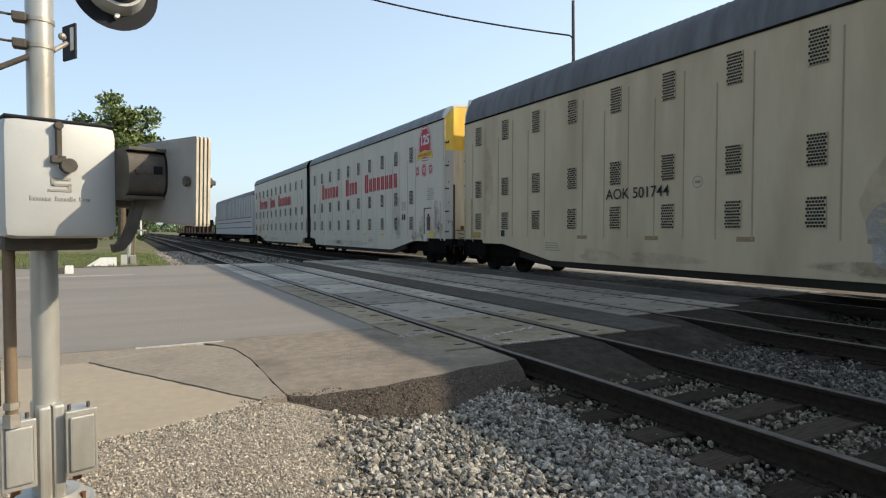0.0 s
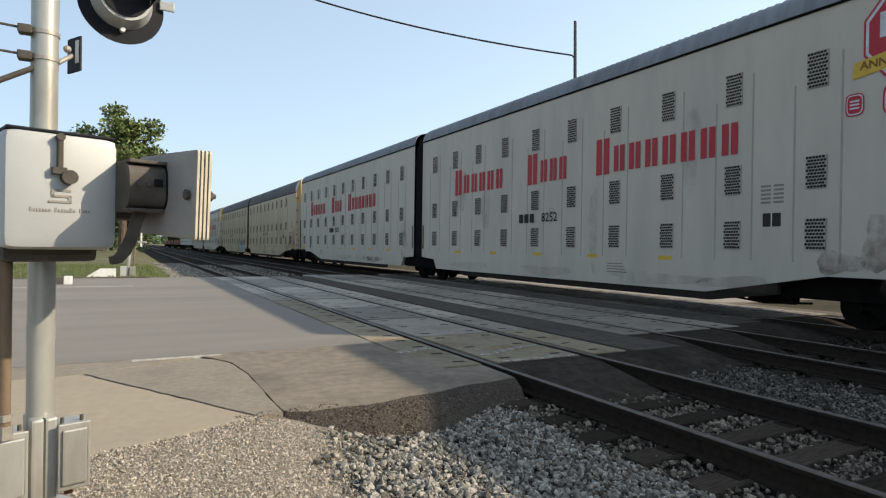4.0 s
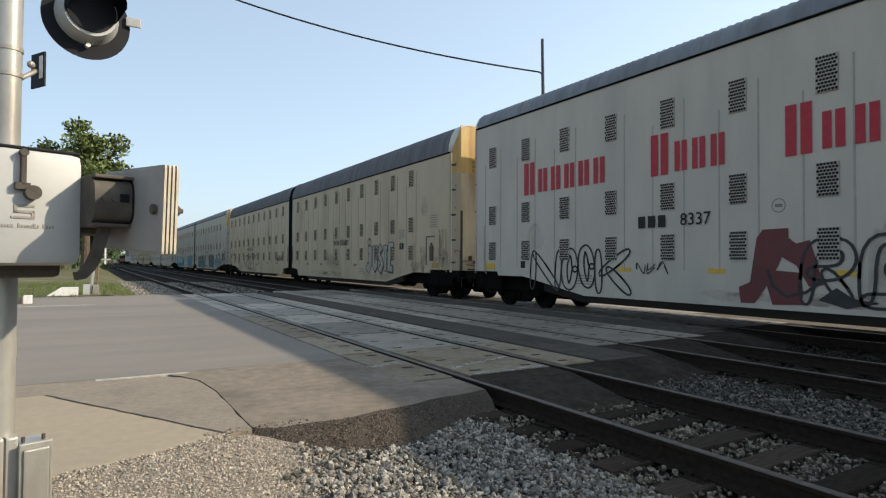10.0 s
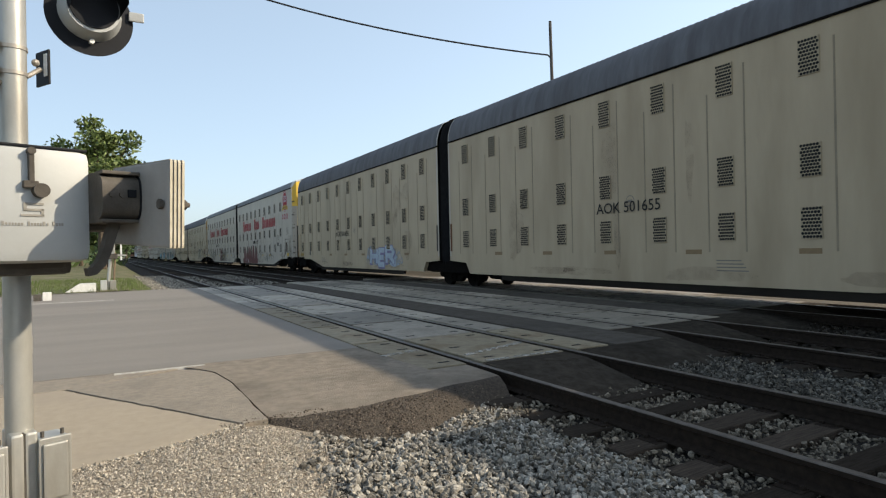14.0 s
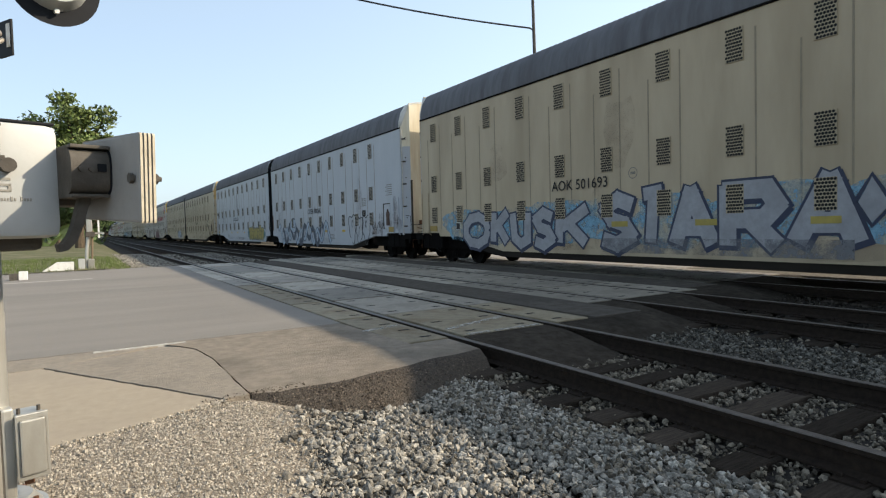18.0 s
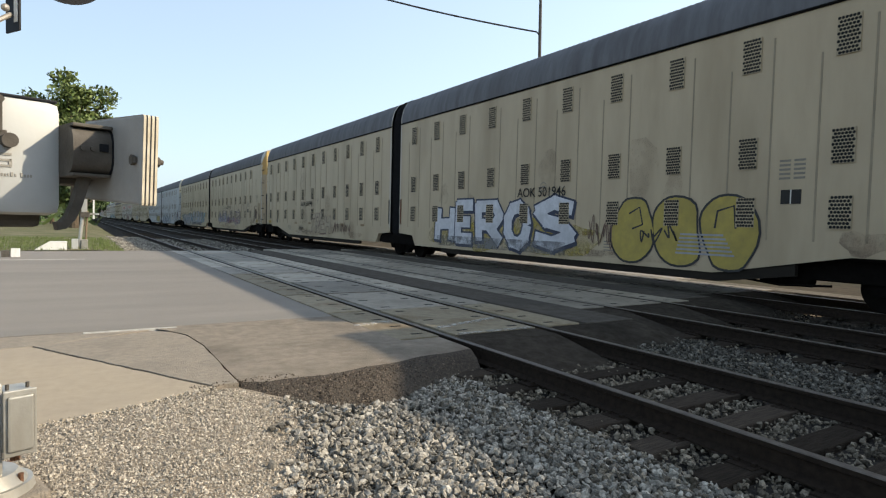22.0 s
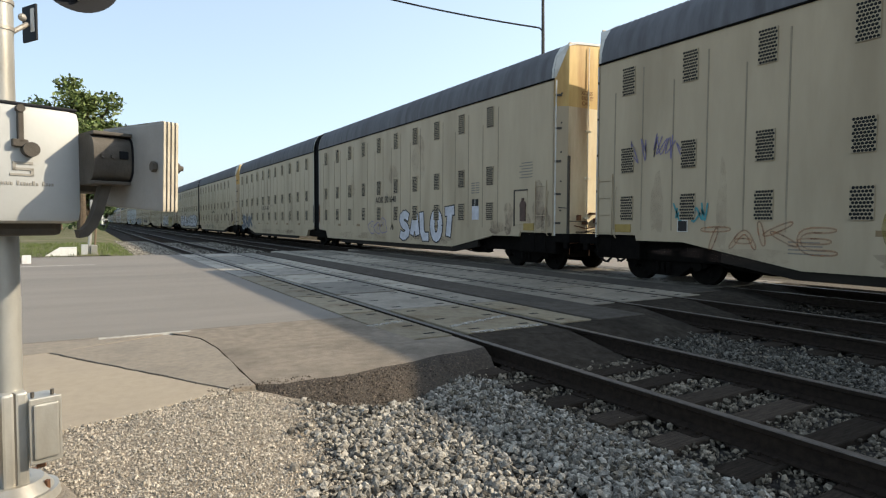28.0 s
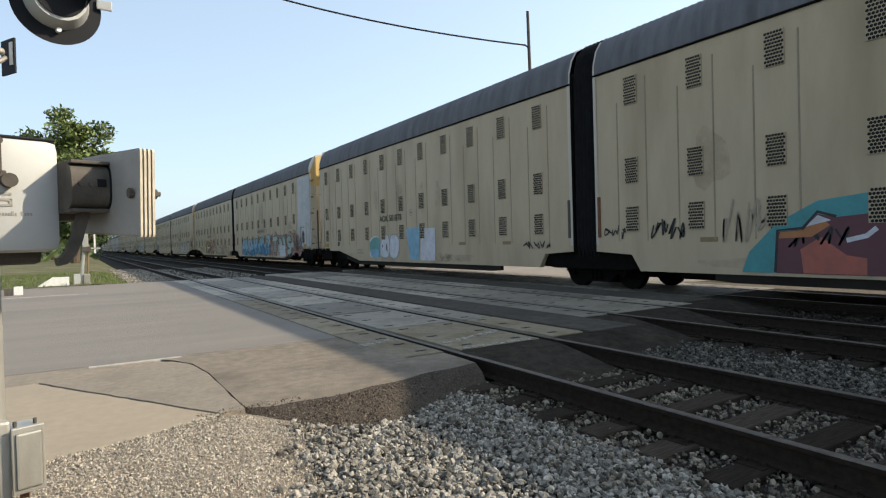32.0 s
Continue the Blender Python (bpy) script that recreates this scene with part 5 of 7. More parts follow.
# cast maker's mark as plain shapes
bm = bmesh.new()
for a0, a1, z0, z1 in ((0.0, 0.07, 1.535, 1.545), (-0.002, 0.01, 1.51, 1.545), (0.0, 0.07, 1.51, 1.52), (0.06, 0.072, 1.49, 1.52), (-0.012, 0.072, 1.487, 1.496)):
    box_into(bm, a0 - 0.045, a1 - 0.045, -0.004, 0.001, z0 + 0.04, z1 + 0.04, 0, LOCAL)
part("cast_mark", bm, "emboss", machine)
bm = bmesh.new()
x = -0.122
for w in [0.014, 0.011, 0.011, 0.01, 0.01, 0.012, 0.012, 0.0, 0.013, 0.011, 0.01, 0.01, 0.011, 0.015, 0.01, 0.0, 0.013, 0.011, 0.01, 0.011]:
    if w:
        box_into(bm, x, x + w * 0.6, -0.003, 0.001, 1.488, 1.488 + (0.018 if w > 0.0125 else 0.012), 0, LOCAL)
    x += 0.85 * (w or 0.011) + 0.0015
part("cast_lettering", bm, "emboss", machine)
# shaft housing
bm = bmesh.new()
n = 24
ring = []
for i in range(n):
    t = 2 * math.pi * i / n
    ring.append((-0.085 + 0.12 * math.copysign(abs(math.cos(t)) ** 0.7, math.cos(t)), 1.613 + 0.104 * math.copysign(abs(math.sin(t)) ** 0.55, math.sin(t))))
va = [bm.verts.new(at(0.2, -y - 0.03, z)) for y, z in ring]
vb = [bm.verts.new(at(0.352, -y - 0.03, z)) for y, z in ring]
bm.faces.new(va)
bm.faces.new(vb[::-1])
for i in range(n):
    bm.faces.new((va[i], vb[i], vb[(i + 1) % n], va[(i + 1) % n]))
bmesh.ops.recalc_face_normals(bm, faces=bm.faces[:])
hous = part("shaft_housing", bm, "castgrey", mast, "dirty dark cast shaft housing", 30)
bm = bmesh.new()
va, vb = [[bm.verts.new(at(a, 0.055 + (-y - 0.085) * 1.07, 1.613 + (z - 1.613) * 1.07)) for y, z in ring] for a in (0.35, 0.361)]
bm.faces.new(va)
bm.faces.new(vb[::-1])
for i in range(n):
    bm.faces.new((va[i], vb[i], vb[(i + 1) % n], va[(i + 1) % n]))
bmesh.ops.recalc_face_normals(bm, faces=bm.faces[:])
part("housing_flange", bm, "black", hous, "dark rim of the shaft housing", 30)
part("housing_neck", boxbm(0.17, 0.34, 0.03, 0.2, 1.47, 1.7, 0.02, LOCAL), "castgrey", hous)
bm = boxbm(0.2, 0.355, -0.17, 0.1, 1.71, 1.725, 0.004, LOCAL)
part("housing_top", bm, "castgrey", hous)
part("housing_foot", boxbm(0.2, 0.35, -0.16, 0.08, 1.5, 1.515, 0.004, LOCAL), "castgrey", hous)
bm = boxbm(0.3, 0.335, -0.183, -0.16, 1.61, 1.645, 0.003, LOCAL)
part("housing_slot", bm, "black", hous)
for a in (0.235, 0.275):
    part("bolt", cylbm(at(a, 0.15, 1.62), at(a, 0.185, 1.62), 0.012, seg=6), "castgrey", hous)
# lever down to the lower case
bm = bmesh.new()
bend = [(0.285, 1.53), (0.262, 1.45), (0.243, 1.38), (0.22, 1.325), (0.19, 1.29), (0.165, 1.285)]
rings = []
for k, (a, z) in enumerate(bend):
    d = (Vector(bend[min(k + 1, 5)]) - Vector(bend[max(k - 1, 0)])).normalized() * (0.02 - 0.0005 * k)
    rings.append([bm.verts.new(at(a + e * d.y, b, z - e * d.x)) for e, b in ((-1, 0.09), (1, 0.09), (1, 0.035), (-1, 0.035))])
for p, q in zip(rings, rings[1:]):
    for k in range(4):
        bm.faces.new((p[k], p[(k + 1) % 4], q[(k + 1) % 4], q[k]))
bm.faces.new(rings[0])
bm.faces.new(rings[-1][::-1])
bmesh.ops.recalc_face_normals(bm, faces=bm.faces[:])
part("lever", bm, "castgrey", mast, "dark painted curved counterweight lever", 50)
# four counterweight plates on the shaft, tipped a little
TIP = LOCAL @ Matrix.Translation((-0.004, -0.21, 1.578)) @ Matrix.Rotation(radians(3), 4, "X")
for k in range(4):
    a0 = 0.36 + 0.0165 * k
    bm = boxbm(a0, a0 + 0.0143, -0.265, 0.4, -0.185, 0.185, 0.012, TIP)
    # Edge faces get a paler, warmer colour that paints in the sun on them.
    for f in bm.faces:
        f.normal_update()
        f.material_index = 1 if abs(f.normal.dot(AX)) < 0.5 else 0
    piece("counterweight", mesh_of(bm, ("plate", "plateedge"), "counterweight"), mast, label="thick grey steel counterweight plate")
bm = cylbm(TIP @ Vector((0.345, -0.2, 0.0)), TIP @ Vector((0.47, -0.2, 0.0)), 0.011, seg=10)
cyl_into(bm, TIP @ Vector((0.34, -0.2, 0.0)), TIP @ Vector((0.356, -0.2, 0.0)), 0.022, seg=6)
cyl_into(bm, TIP @ Vector((0.435, -0.2, 0.0)), TIP @ Vector((0.455, -0.2, 0.0)), 0.022, seg=6)
part("plate_bolt", bm, "castgrey", mast)
# pole clamps and the small plate
for z in (2.335, 2.215):
    bm = cylbm((0, 0, z - 0.009), (0, 0, z + 0.009), 0.0605, seg=24)
    cl = part("pole_clamp", bm, "steel", mast, smooth=40)
    bm = boxbm(-0.1, -0.045, -0.06, 0.0, z - 0.02, z + 0.02, 0.006)
    part("clamp_block", bm, "castgrey", cl)
    part("bolt", cylbm((-0.1, -0.04, z + 0.005), (-0.2, -0.06, z + 0.005), 0.006, seg=8), "castgrey", cl)
PLATE = Matrix.Translation((-0.255 - MX, 3.5 - MY, 2.29)) @ Matrix.Rotation(radians(30), 4, "Z")
pl = part("back_plate", boxbm(-0.005, 0.005, -0.06, 0.06, -0.085, 0.085, 0.002, PLATE), "black", mast, "small dark plate on a pole bracket")
part("plate_strip", boxbm(-0.009, -0.004, -0.05, -0.022, -0.045, 0.065, 0, PLATE), "signwhite", pl)
bm = cylbm((0.05, 0.02, 2.215), (0.1, 0.1, 2.28), 0.012, seg=8)
bmesh.ops.create_uvsphere(bm, u_segments=10, v_segments=8, radius=0.018, matrix=Matrix.Translation((0.085, 0.05, 2.295)))
part("plate_bracket", bm, "steel", mast)
part("stay_rod", cylbm((-0.03, -0.03, 2.17), (-0.75, -0.1, 1.72), 0.013, seg=10), "castgrey", mast)

# flashing light unit on its arm
LD = Vector((-0.06 - MX, 4.08 - MY, 2.79))
fd = Vector((0.22, -0.97, 0.0)).normalized()
LQ = Matrix.Translation(LD) @ (-fd).to_track_quat("-Z", "Y").to_matrix().to_4x4()
bm = bmesh.new()
bmesh.ops.create_cone(bm, cap_ends=True, segments=40, radius1=0.234, radius2=0.234, depth=0.006, matrix=LQ)
disc = part("light_background", bm, "black", mast, "round black signal light background disc", 40)
bm = bmesh.new()
bmesh.ops.create_cone(bm, cap_ends=True, segments=28, radius1=0.172, radius2=0.14, depth=0.1, matrix=LQ @ Matrix.Translation((0, 0.02, 0.05)))
part("light_housing", bm, "box", disc, "pale grey cast lamp bowl", 40)
bm = bmesh.new()
bmesh.ops.create_cone(bm, cap_ends=True, segments=28, radius1=0.13, radius2=0.13, depth=0.02, matrix=LQ @ Matrix.Translation((0, 0.03, 0.1)))
part("lens", bm, "black", disc, smooth=40)
bm = bmesh.new()
r0, ln = 0.137, 0.3
outer, inner = [], []
for i in range(17):
    t = radians(-20 + 220 * i / 16)
    ca, sa = math.cos(t), math.sin(t)
    outer.append((LQ @ Vector((r0 * ca, r0 * sa + 0.03, 0.05)), LQ @ Vector((r0 * ca, r0 * sa + 0.03, ln if i not in (0, 16) else 0.12))))
vv = [(bm.verts.new(a), bm.verts.new(b)) for a, b in outer]
for (a, b), (c, d) in zip(vv, vv[1:]):
    bm.faces.new((a, b, d, c))
bmesh.ops.solidify(bm, geom=bm.faces[:], thickness=0.004)
part("light_hood", bm, "black", disc, "black light hood", 40)
p = LQ @ Vector((0.0, -0.16, 0.012))
part("bolt", cylbm(p, p + fd * 0.03, 0.014, seg=8), "signwhite", disc)
bm = tube(bmesh.new(), [(0, 0, 3.1), LD + Vector((0, 0.06, 0.31)), LD + Vector((0, 0.06, 0.05))], 0.025, 10)
part("light_arm", bm, "silver", mast)
p = LD + Vector((0.235, 0.03, 0.05))
part("arm_tab", boxbm(-0.03, 0.055, -0.008, 0.008, -0.032, 0.026, 0.007, Matrix.Translation(p)), "box", mast, "small grey bracket tab behind the disc")
part("pole_cap", cylbm((0, 0, 3.3), (0, 0, 3.34), 0.062, seg=24), "silver", mast)

# ---- second signal post, box and marker across the road ----
fg = thing("far_gate_post", "weathered silver gate post with base boxes across the road", "crossing signal", loc=(0.05, 26.6, 0))
part("base_box", boxbm(-0.3, -0.08, -0.15, 0.15, -0.05, 0.42, 0.02), "box", fg)
part("base_box", boxbm(0.02, 0.24, -0.15, 0.15, -0.05, 0.4, 0.02), "silver", fg)
part("base_foot", boxbm(-0.32, 0.28, -0.2, 0.2, -0.1, 0.04, 0.01), "walk_rough", fg)
part("post", cylbm((-0.06, 0, 0.0), (0.08, 0, 1.5), 0.06, seg=12), "silver", fg)
part("strut", cylbm((0.16, 0.02, 0.3), (0.22, 0.02, 1.5), 0.035, seg=8), "conduit", fg)
part("machine", boxbm(-0.02, 0.3, -0.15, 0.15, 1.25, 1.45, 0.02), "castgrey", fg)
part("upper_arm", boxbm(0.02, 0.22, -0.06, 0.06, 1.45, 2.15, 0.03), "silver", fg)
part("side_bar", boxbm(0.4, 0.46, -0.03, 0.03, 1.2, 2.0), "signwhite", fg)
part("cross_bar", boxbm(0.2, 0.62, -0.03, 0.03, 1.36, 1.42), "silver", fg)
ub = thing("utility_box", "pale sloped concrete utility block by the road", "utility box", loc=(-0.75, 26.5, 0))
bm = bmesh.new()
poly_prism(bm, [(-0.75, -0.3), (0.35, -0.3), (0.35, 0.3), (-0.75, 0.3)], -0.05, 0.32)
for v in bm.verts:
    if v.co.z > 0.1 and v.co.x < 0:
        v.co.x += 0.55
part("block", bm, "signwhite", ub)
mk = thing("marker_post", "short white and grey marker posts at the road edge", "marker post", loc=(-1.85, 22.2, 0))
part("post", boxbm(0.08, 0.3, -0.1, 0.1, 0.0, 0.26, 0.01), "signwhite", mk)
part("block", boxbm(-0.16, 0.04, -0.1, 0.1, 0.0, 0.2, 0.01), "castgrey", mk)
verge = sheet("grass_verge", [-40, -15, -8, -4, -2, -1, 0, 0.6, 1.3, 1.9], [25.75, 26.5, 28, 31, 36, 45, 60, 90],
              lambda x, y: 0.02 - 0.2 * smooth01(0.8, 1.9, x) + 0.02 * noise.noise(Vector((x, y, 0))), "grass", label="dry green grass verge beyond the road", category="grass", kind="structure")
blades = strew(-6, 1.7, 25.8, 40, 5000, (0, 0), zf=lambda x, y: 0.02 - 0.2 * smooth01(0.8, 1.9, x))
vs, fs = [], []
for i, (x, y, z) in enumerate(blades):
    h, w, dx, dy = rng.uniform(0.05, 0.16), 0.012, rng.uniform(-0.05, 0.05), rng.uniform(-0.05, 0.05)
    vs += [(x - w, y, z - 0.02), (x + w, y, z - 0.02), (x + dx, y + dy, z + h)]
    fs.append((3 * i, 3 * i + 1, 3 * i + 2))
me = bpy.data.meshes.new("grass_blades")
me.from_pydata(vs, [], fs)
me.materials.append(M["leaf"])
tagged(new("grass_blades", me), "short green and yellow grass blades on the verge", "grass", kind="stuff")


# ---- trees ----
def tree(name, label, x, y, h, r, trunk_h, leaves, leaf, material, seed, squash=0.75, z0=0.0):
    rg = np.random.default_rng(seed)
    t = thing(name, label, "tree", loc=(x, y, 0))
    bm = cylbm((0, 0, -0.1), (0.1, 0, trunk_h), r * 0.08, r * 0.05, 10)
    tips = []
    for k in range(11):
        a, e = rg.uniform(0, 6.28), rg.uniform(0.35, 1.3)
        ln = rg.uniform(0.55, 0.95)
        tip = Vector((math.cos(a) * math.cos(e) * r * ln, math.sin(a) * math.cos(e) * r * ln, trunk_h + (h - trunk_h) * math.sin(e) * ln))
        mid = Vector((tip.x * 0.4, tip.y * 0.4, trunk_h + (tip.z - trunk_h) * 0.55))
        tube(bm, [(0.1, 0, trunk_h * rg.uniform(0.7, 1.0)), mid, tip], r * 0.022, 6)
        tips.append((tip, rg.uniform(0.22, 0.42) * r))
    part("trunk", bm, "bark", t)
    tips.append((Vector((0, 0, trunk_h + (h - trunk_h) * 0.45)), r * 0.55))
    vs, fs = [], []
    per = leaves // len(tips)
    for c, cr in tips:
        n = int(per * (cr / (0.33 * r)) ** 2)
        for _ in range(n):
            d = rg.normal(size=3)
            d /= np.linalg.norm(d)
            p = np.array(c) + d * cr * rg.uniform(0.35, 1.1) * np.array([1, 1, squash])
            s = leaf * rg.uniform(0.6, 1.4)
            u = rg.normal(size=3)
            u /= np.linalg.norm(u)
            w = np.cross(u, rg.normal(size=3))
            w /= np.linalg.norm(w)
            i = len(vs)
            vs += [tuple(p - u * s), tuple(p + w * s * 0.5), tuple(p + u * s), tuple(p - w * s * 0.5)]
            fs.append((i, i + 1, i + 2, i + 3))
    me = bpy.data.meshes.new("crown")
    me.from_pydata(vs, [], fs)
    me.materials.append(M[material])
    piece("crown", me, t)
    return t


tree("street_tree", "leafy green tree with an uneven open crown", -0.5, 70, 15.6, 5.6, 6.0, 6800, 0.24, "leaf", 12, 0.85)
for i, (x, y, h, r) in enumerate(((0.2, 84, 8.5, 4.6), (-3.5, 105, 7.5, 4), (1.5, 150, 8, 5), (-7, 160, 11, 7), (-14, 120, 10, 6), (-16, 190, 13, 9), (3, 230, 10, 7), (-4, 260, 12, 9), (8, 330, 11, 9))):
    tree("roadside_tree", "small dense green tree beside the railway", x, y, h, r, h * 0.25, 2600, 0.045 * h, "leafdark", 20 + i)
hedge = strew(-60, 4, 90, 330, 9000, (0, 0), lambda x, y: x < 3.2 - 0.004 * y and rng.random() < 0.5, lambda x, y: 0.0)
vs, fs = [], []
for i, (x, y, z) in enumerate(hedge):
    s = rng.uniform(0.2, 0.6)
    u = rng.normal(size=3) * s
    w = rng.normal(size=3) * s * 0.6
    p = np.array([x, y, rng.uniform(0.0, 1.0) ** 1.5 * (1.2 + y * 0.012)])
    vs += [tuple(p - u), tuple(p + w), tuple(p + u), tuple(p - w)]
    fs.append((4 * i, 4 * i + 1, 4 * i + 2, 4 * i + 3))
me = bpy.data.meshes.new("far_bushes")
me.from_pydata(vs, [], fs)
me.materials.append(M["leafdark"])
tagged(new("far_bushes", me), "low green bushes along the far railway", "bushes", kind="stuff")

woods = strew(-80, 170, 820, 960, 3600, (0, 0), zf=lambda x, y: 0.0)
vs, fs = [], []
for i, (x, y, z) in enumerate(woods):
    u, w = rng.normal(size=3) * 1.3, rng.normal(size=3) * 1.0
    p = np.array([x, y, rng.uniform(0.0, 1.0) * (11 + 5 * noise.noise(Vector((x * 0.045, 2, 5))) + 3 * noise.noise(Vector((x * 0.2, 7, 5))))])
    vs += [tuple(p - u), tuple(p + w), tuple(p + u), tuple(p - w)]
    fs.append((4 * i, 4 * i + 1, 4 * i + 2, 4 * i + 3))
me = bpy.data.meshes.new("far_woods")
me.from_pydata(vs, [], fs)
me.materials.append(M["leafdark"])
tagged(new("far_woods", me), "hazy green woods at the end of the line", "woods", kind="stuff")

# ---- utility pole behind the train and its cable ----
up = thing("utility_pole", "thin dark weathered utility pole behind the train", "utility pole", loc=(20.05, 23.5, 0))
part("pole", cylbm((0.25, 0, -0.3), (0, 0, 13.05), 0.13, 0.075, 12), "pole", up, smooth=40)
part("cable_hook", tube(bmesh.new(), [(-0.15, 0.05, 11.3), (0.0, 0.0, 11.15), (0.06, 0, 10.8), (0.08, 0, 10.2)], 0.035, 6), "cable", up)
up2 = thing("utility_pole", "thin dark weathered utility pole across the road", "utility pole", loc=(-9.3, 31.2, 0))
part("pole", cylbm((0, 0, -0.3), (0, 0, 19.2), 0.17, 0.1, 12), "pole", up2, smooth=40)
cable = tagged(new("overhead_cable", None), "black overhead cable sagging between two poles", "cable")
pts = []
P0, P1 = Vector((-9.3, 31.2, 18.7)), Vector((19.9, 23.55, 11.3))
for i in range(41):
    t = i / 40
    p = P0.lerp(P1, t)
    pts.append((p.x, p.y + 1.6 * math.sin(math.pi * t), p.z - 2.2 * 4 * t * (1 - t) * 0.5))
part("strand", tube(bmesh.new(), pts, 0.042, 6), "cable", cable)

# ---- lettering and graffiti on the cars ----
PAINT = {"sky": (0.22, 0.42, 0.55), "blue": (0.05, 0.24, 0.4), "navy": (0.022, 0.03, 0.065), "teal": (0.06, 0.28, 0.3), "black": (0.02, 0.02, 0.022),
         "white": (0.6, 0.6, 0.64), "silver": (0.33, 0.33, 0.345), "maroon": (0.13, 0.025, 0.025), "yellow": (0.4, 0.31, 0.065), "red": (0.38, 0.11, 0.08),
         "orange": (0.42, 0.17, 0.06), "purple": (0.2, 0.17, 0.3), "brown": (0.17, 0.1, 0.07), "mint": (0.33, 0.43, 0.38), "slate": (0.07, 0.085, 0.11),
         "paleblue": (0.42, 0.5, 0.58), "darkred": (0.12, 0.04, 0.05), "haze": (0.42, 0.43, 0.42), "fade": (0.36, 0.3, 0.22), "rose": (0.42, 0.24, 0.2), "green": (0.12, 0.26, 0.1), "seafoam": (0.12, 0.33, 0.31), "tar": (0.025, 0.035, 0.042), "film": (0.37, 0.335, 0.265), "bodycream": (0.42, 0.342, 0.235), "bodywhite": (0.46, 0.415, 0.35), "ash": (0.19, 0.19, 0.2), "primer": (0.5, 0.51, 0.52)}
for k, c in PAINT.items():
    M["g_" + k] = mat("spray_" + k, c, tuple(v * 0.68 + 0.02 for v in c), scale=5, rough=0.55, bump=0.03, dirt=tuple(v * 0.55 + 0.012 for v in c), dscale=1.3, damount=0.5)
    m = M["c_" + k] = mat("overspray_" + k, c, tuple(v * 0.8 + 0.02 for v in c), scale=5, rough=0.6, bump=0.03)
    nt = m.node_tree
    nz = nt.nodes.new("ShaderNodeTexNoise")
    nz.inputs["Scale"].default_value, nz.inputs["Detail"].default_value, nz.inputs["Roughness"].default_value = 1.7, 10, 0.75
    nt.links.new(nt.nodes.new("ShaderNodeTexCoord").outputs["Object"], nz.inputs["Vector"])
    rm = nt.nodes.new("ShaderNodeMapRange")
    rm.inputs[1].default_value, rm.inputs[2].default_value, rm.inputs[4].default_value = 0.4, 0.62, 0.8
    nt.links.new(nz.outputs[0], rm.inputs[0])
    nt.links.new(rm.outputs[0], nt.nodes["Principled BSDF"].inputs["Alpha"])
for k in ("purple", "yellow", "red", "orange", "brown", "teal"):
    m = M["f_" + k] = M["c_" + k].copy()
    m.name = "worn_spray_" + k
    rm = [q for q in m.node_tree.nodes if q.type == "MAP_RANGE"][-1]
    rm.inputs[1].default_value, rm.inputs[2].default_value, rm.inputs[3].default_value, rm.inputs[4].default_value = 0.35, 0.65, 0.2, 0.7


STROKES = {"S": [[(1, 0.85), (0.5, 1), (0.05, 0.8), (0.3, 0.55), (0.75, 0.45), (1, 0.2), (0.5, 0), (0, 0.12)]],
           "E": [[(1, 1), (0, 1), (0, 0), (1, 0)], [(0, 0.5), (0.85, 0.5)]], "V": [[(0, 1), (0.5, 0), (1, 1)]], "L": [[(0, 1), (0, 0), (1, 0)]],
           "R": [[(0, 0), (0, 1), (0.8, 1), (1, 0.72), (0.75, 0.48), (0.1, 0.48)], [(0.45, 0.48), (1, 0)]],
           "O": [[(0.5 + 0.5 * math.cos(0.7 * q), 0.5 + 0.5 * math.sin(0.7 * q)) for q in range(10)]],
           "B": [[(0, 0), (0, 1), (0.85, 1), (0.95, 0.75), (0.6, 0.52), (1, 0.25), (0.85, 0), (0, 0)]],
           "D": [[(0, 0), (0, 1), (0.6, 1), (1, 0.65), (1, 0.35), (0.6, 0), (0, 0)]], "Y": [[(0, 1), (0.5, 0.45), (1, 1)], [(0.5, 0.5), (0.45, 0)]],
           "J": [[(0.25, 1), (1, 0.95)], [(0.75, 0.95), (0.75, 0.25), (0.45, 0), (0, 0.2)]], "U": [[(0, 1), (0.05, 0.2), (0.45, 0), (0.9, 0.15), (1, 1)]],
           "K": [[(0, 1), (0, 0)], [(1, 1), (0.1, 0.45)], [(0.35, 0.55), (1, 0)]], "N": [[(0, 0), (0, 1)], [(0, 1), (1, 0)], [(1, 0), (1, 1)]], "W": [[(0, 1), (0.25, 0), (0.5, 0.7), (0.75, 0), (1, 1)]],
           "T": [[(0, 0.95), (1, 1)], [(0.55, 0.95), (0.45, 0)]], "A": [[(0, 0), (0.5, 1), (1, 0)], [(0.2, 0.32), (0.8, 0.32)]],
           "H": [[(0.05, 1), (0, 0)], [(1, 1), (0.95, 0)], [(0, 0.5), (1, 0.52)]], "Z": [[(0, 1), (1, 0.95), (0.05, 0.1), (1, 0)]],
           "a": [[(0.1, 0.8), (0.9, 0.75), (1, 0)], [(1, 0.45), (0.15, 0.4), (0.1, 0.05), (0.9, 0.1)]]}


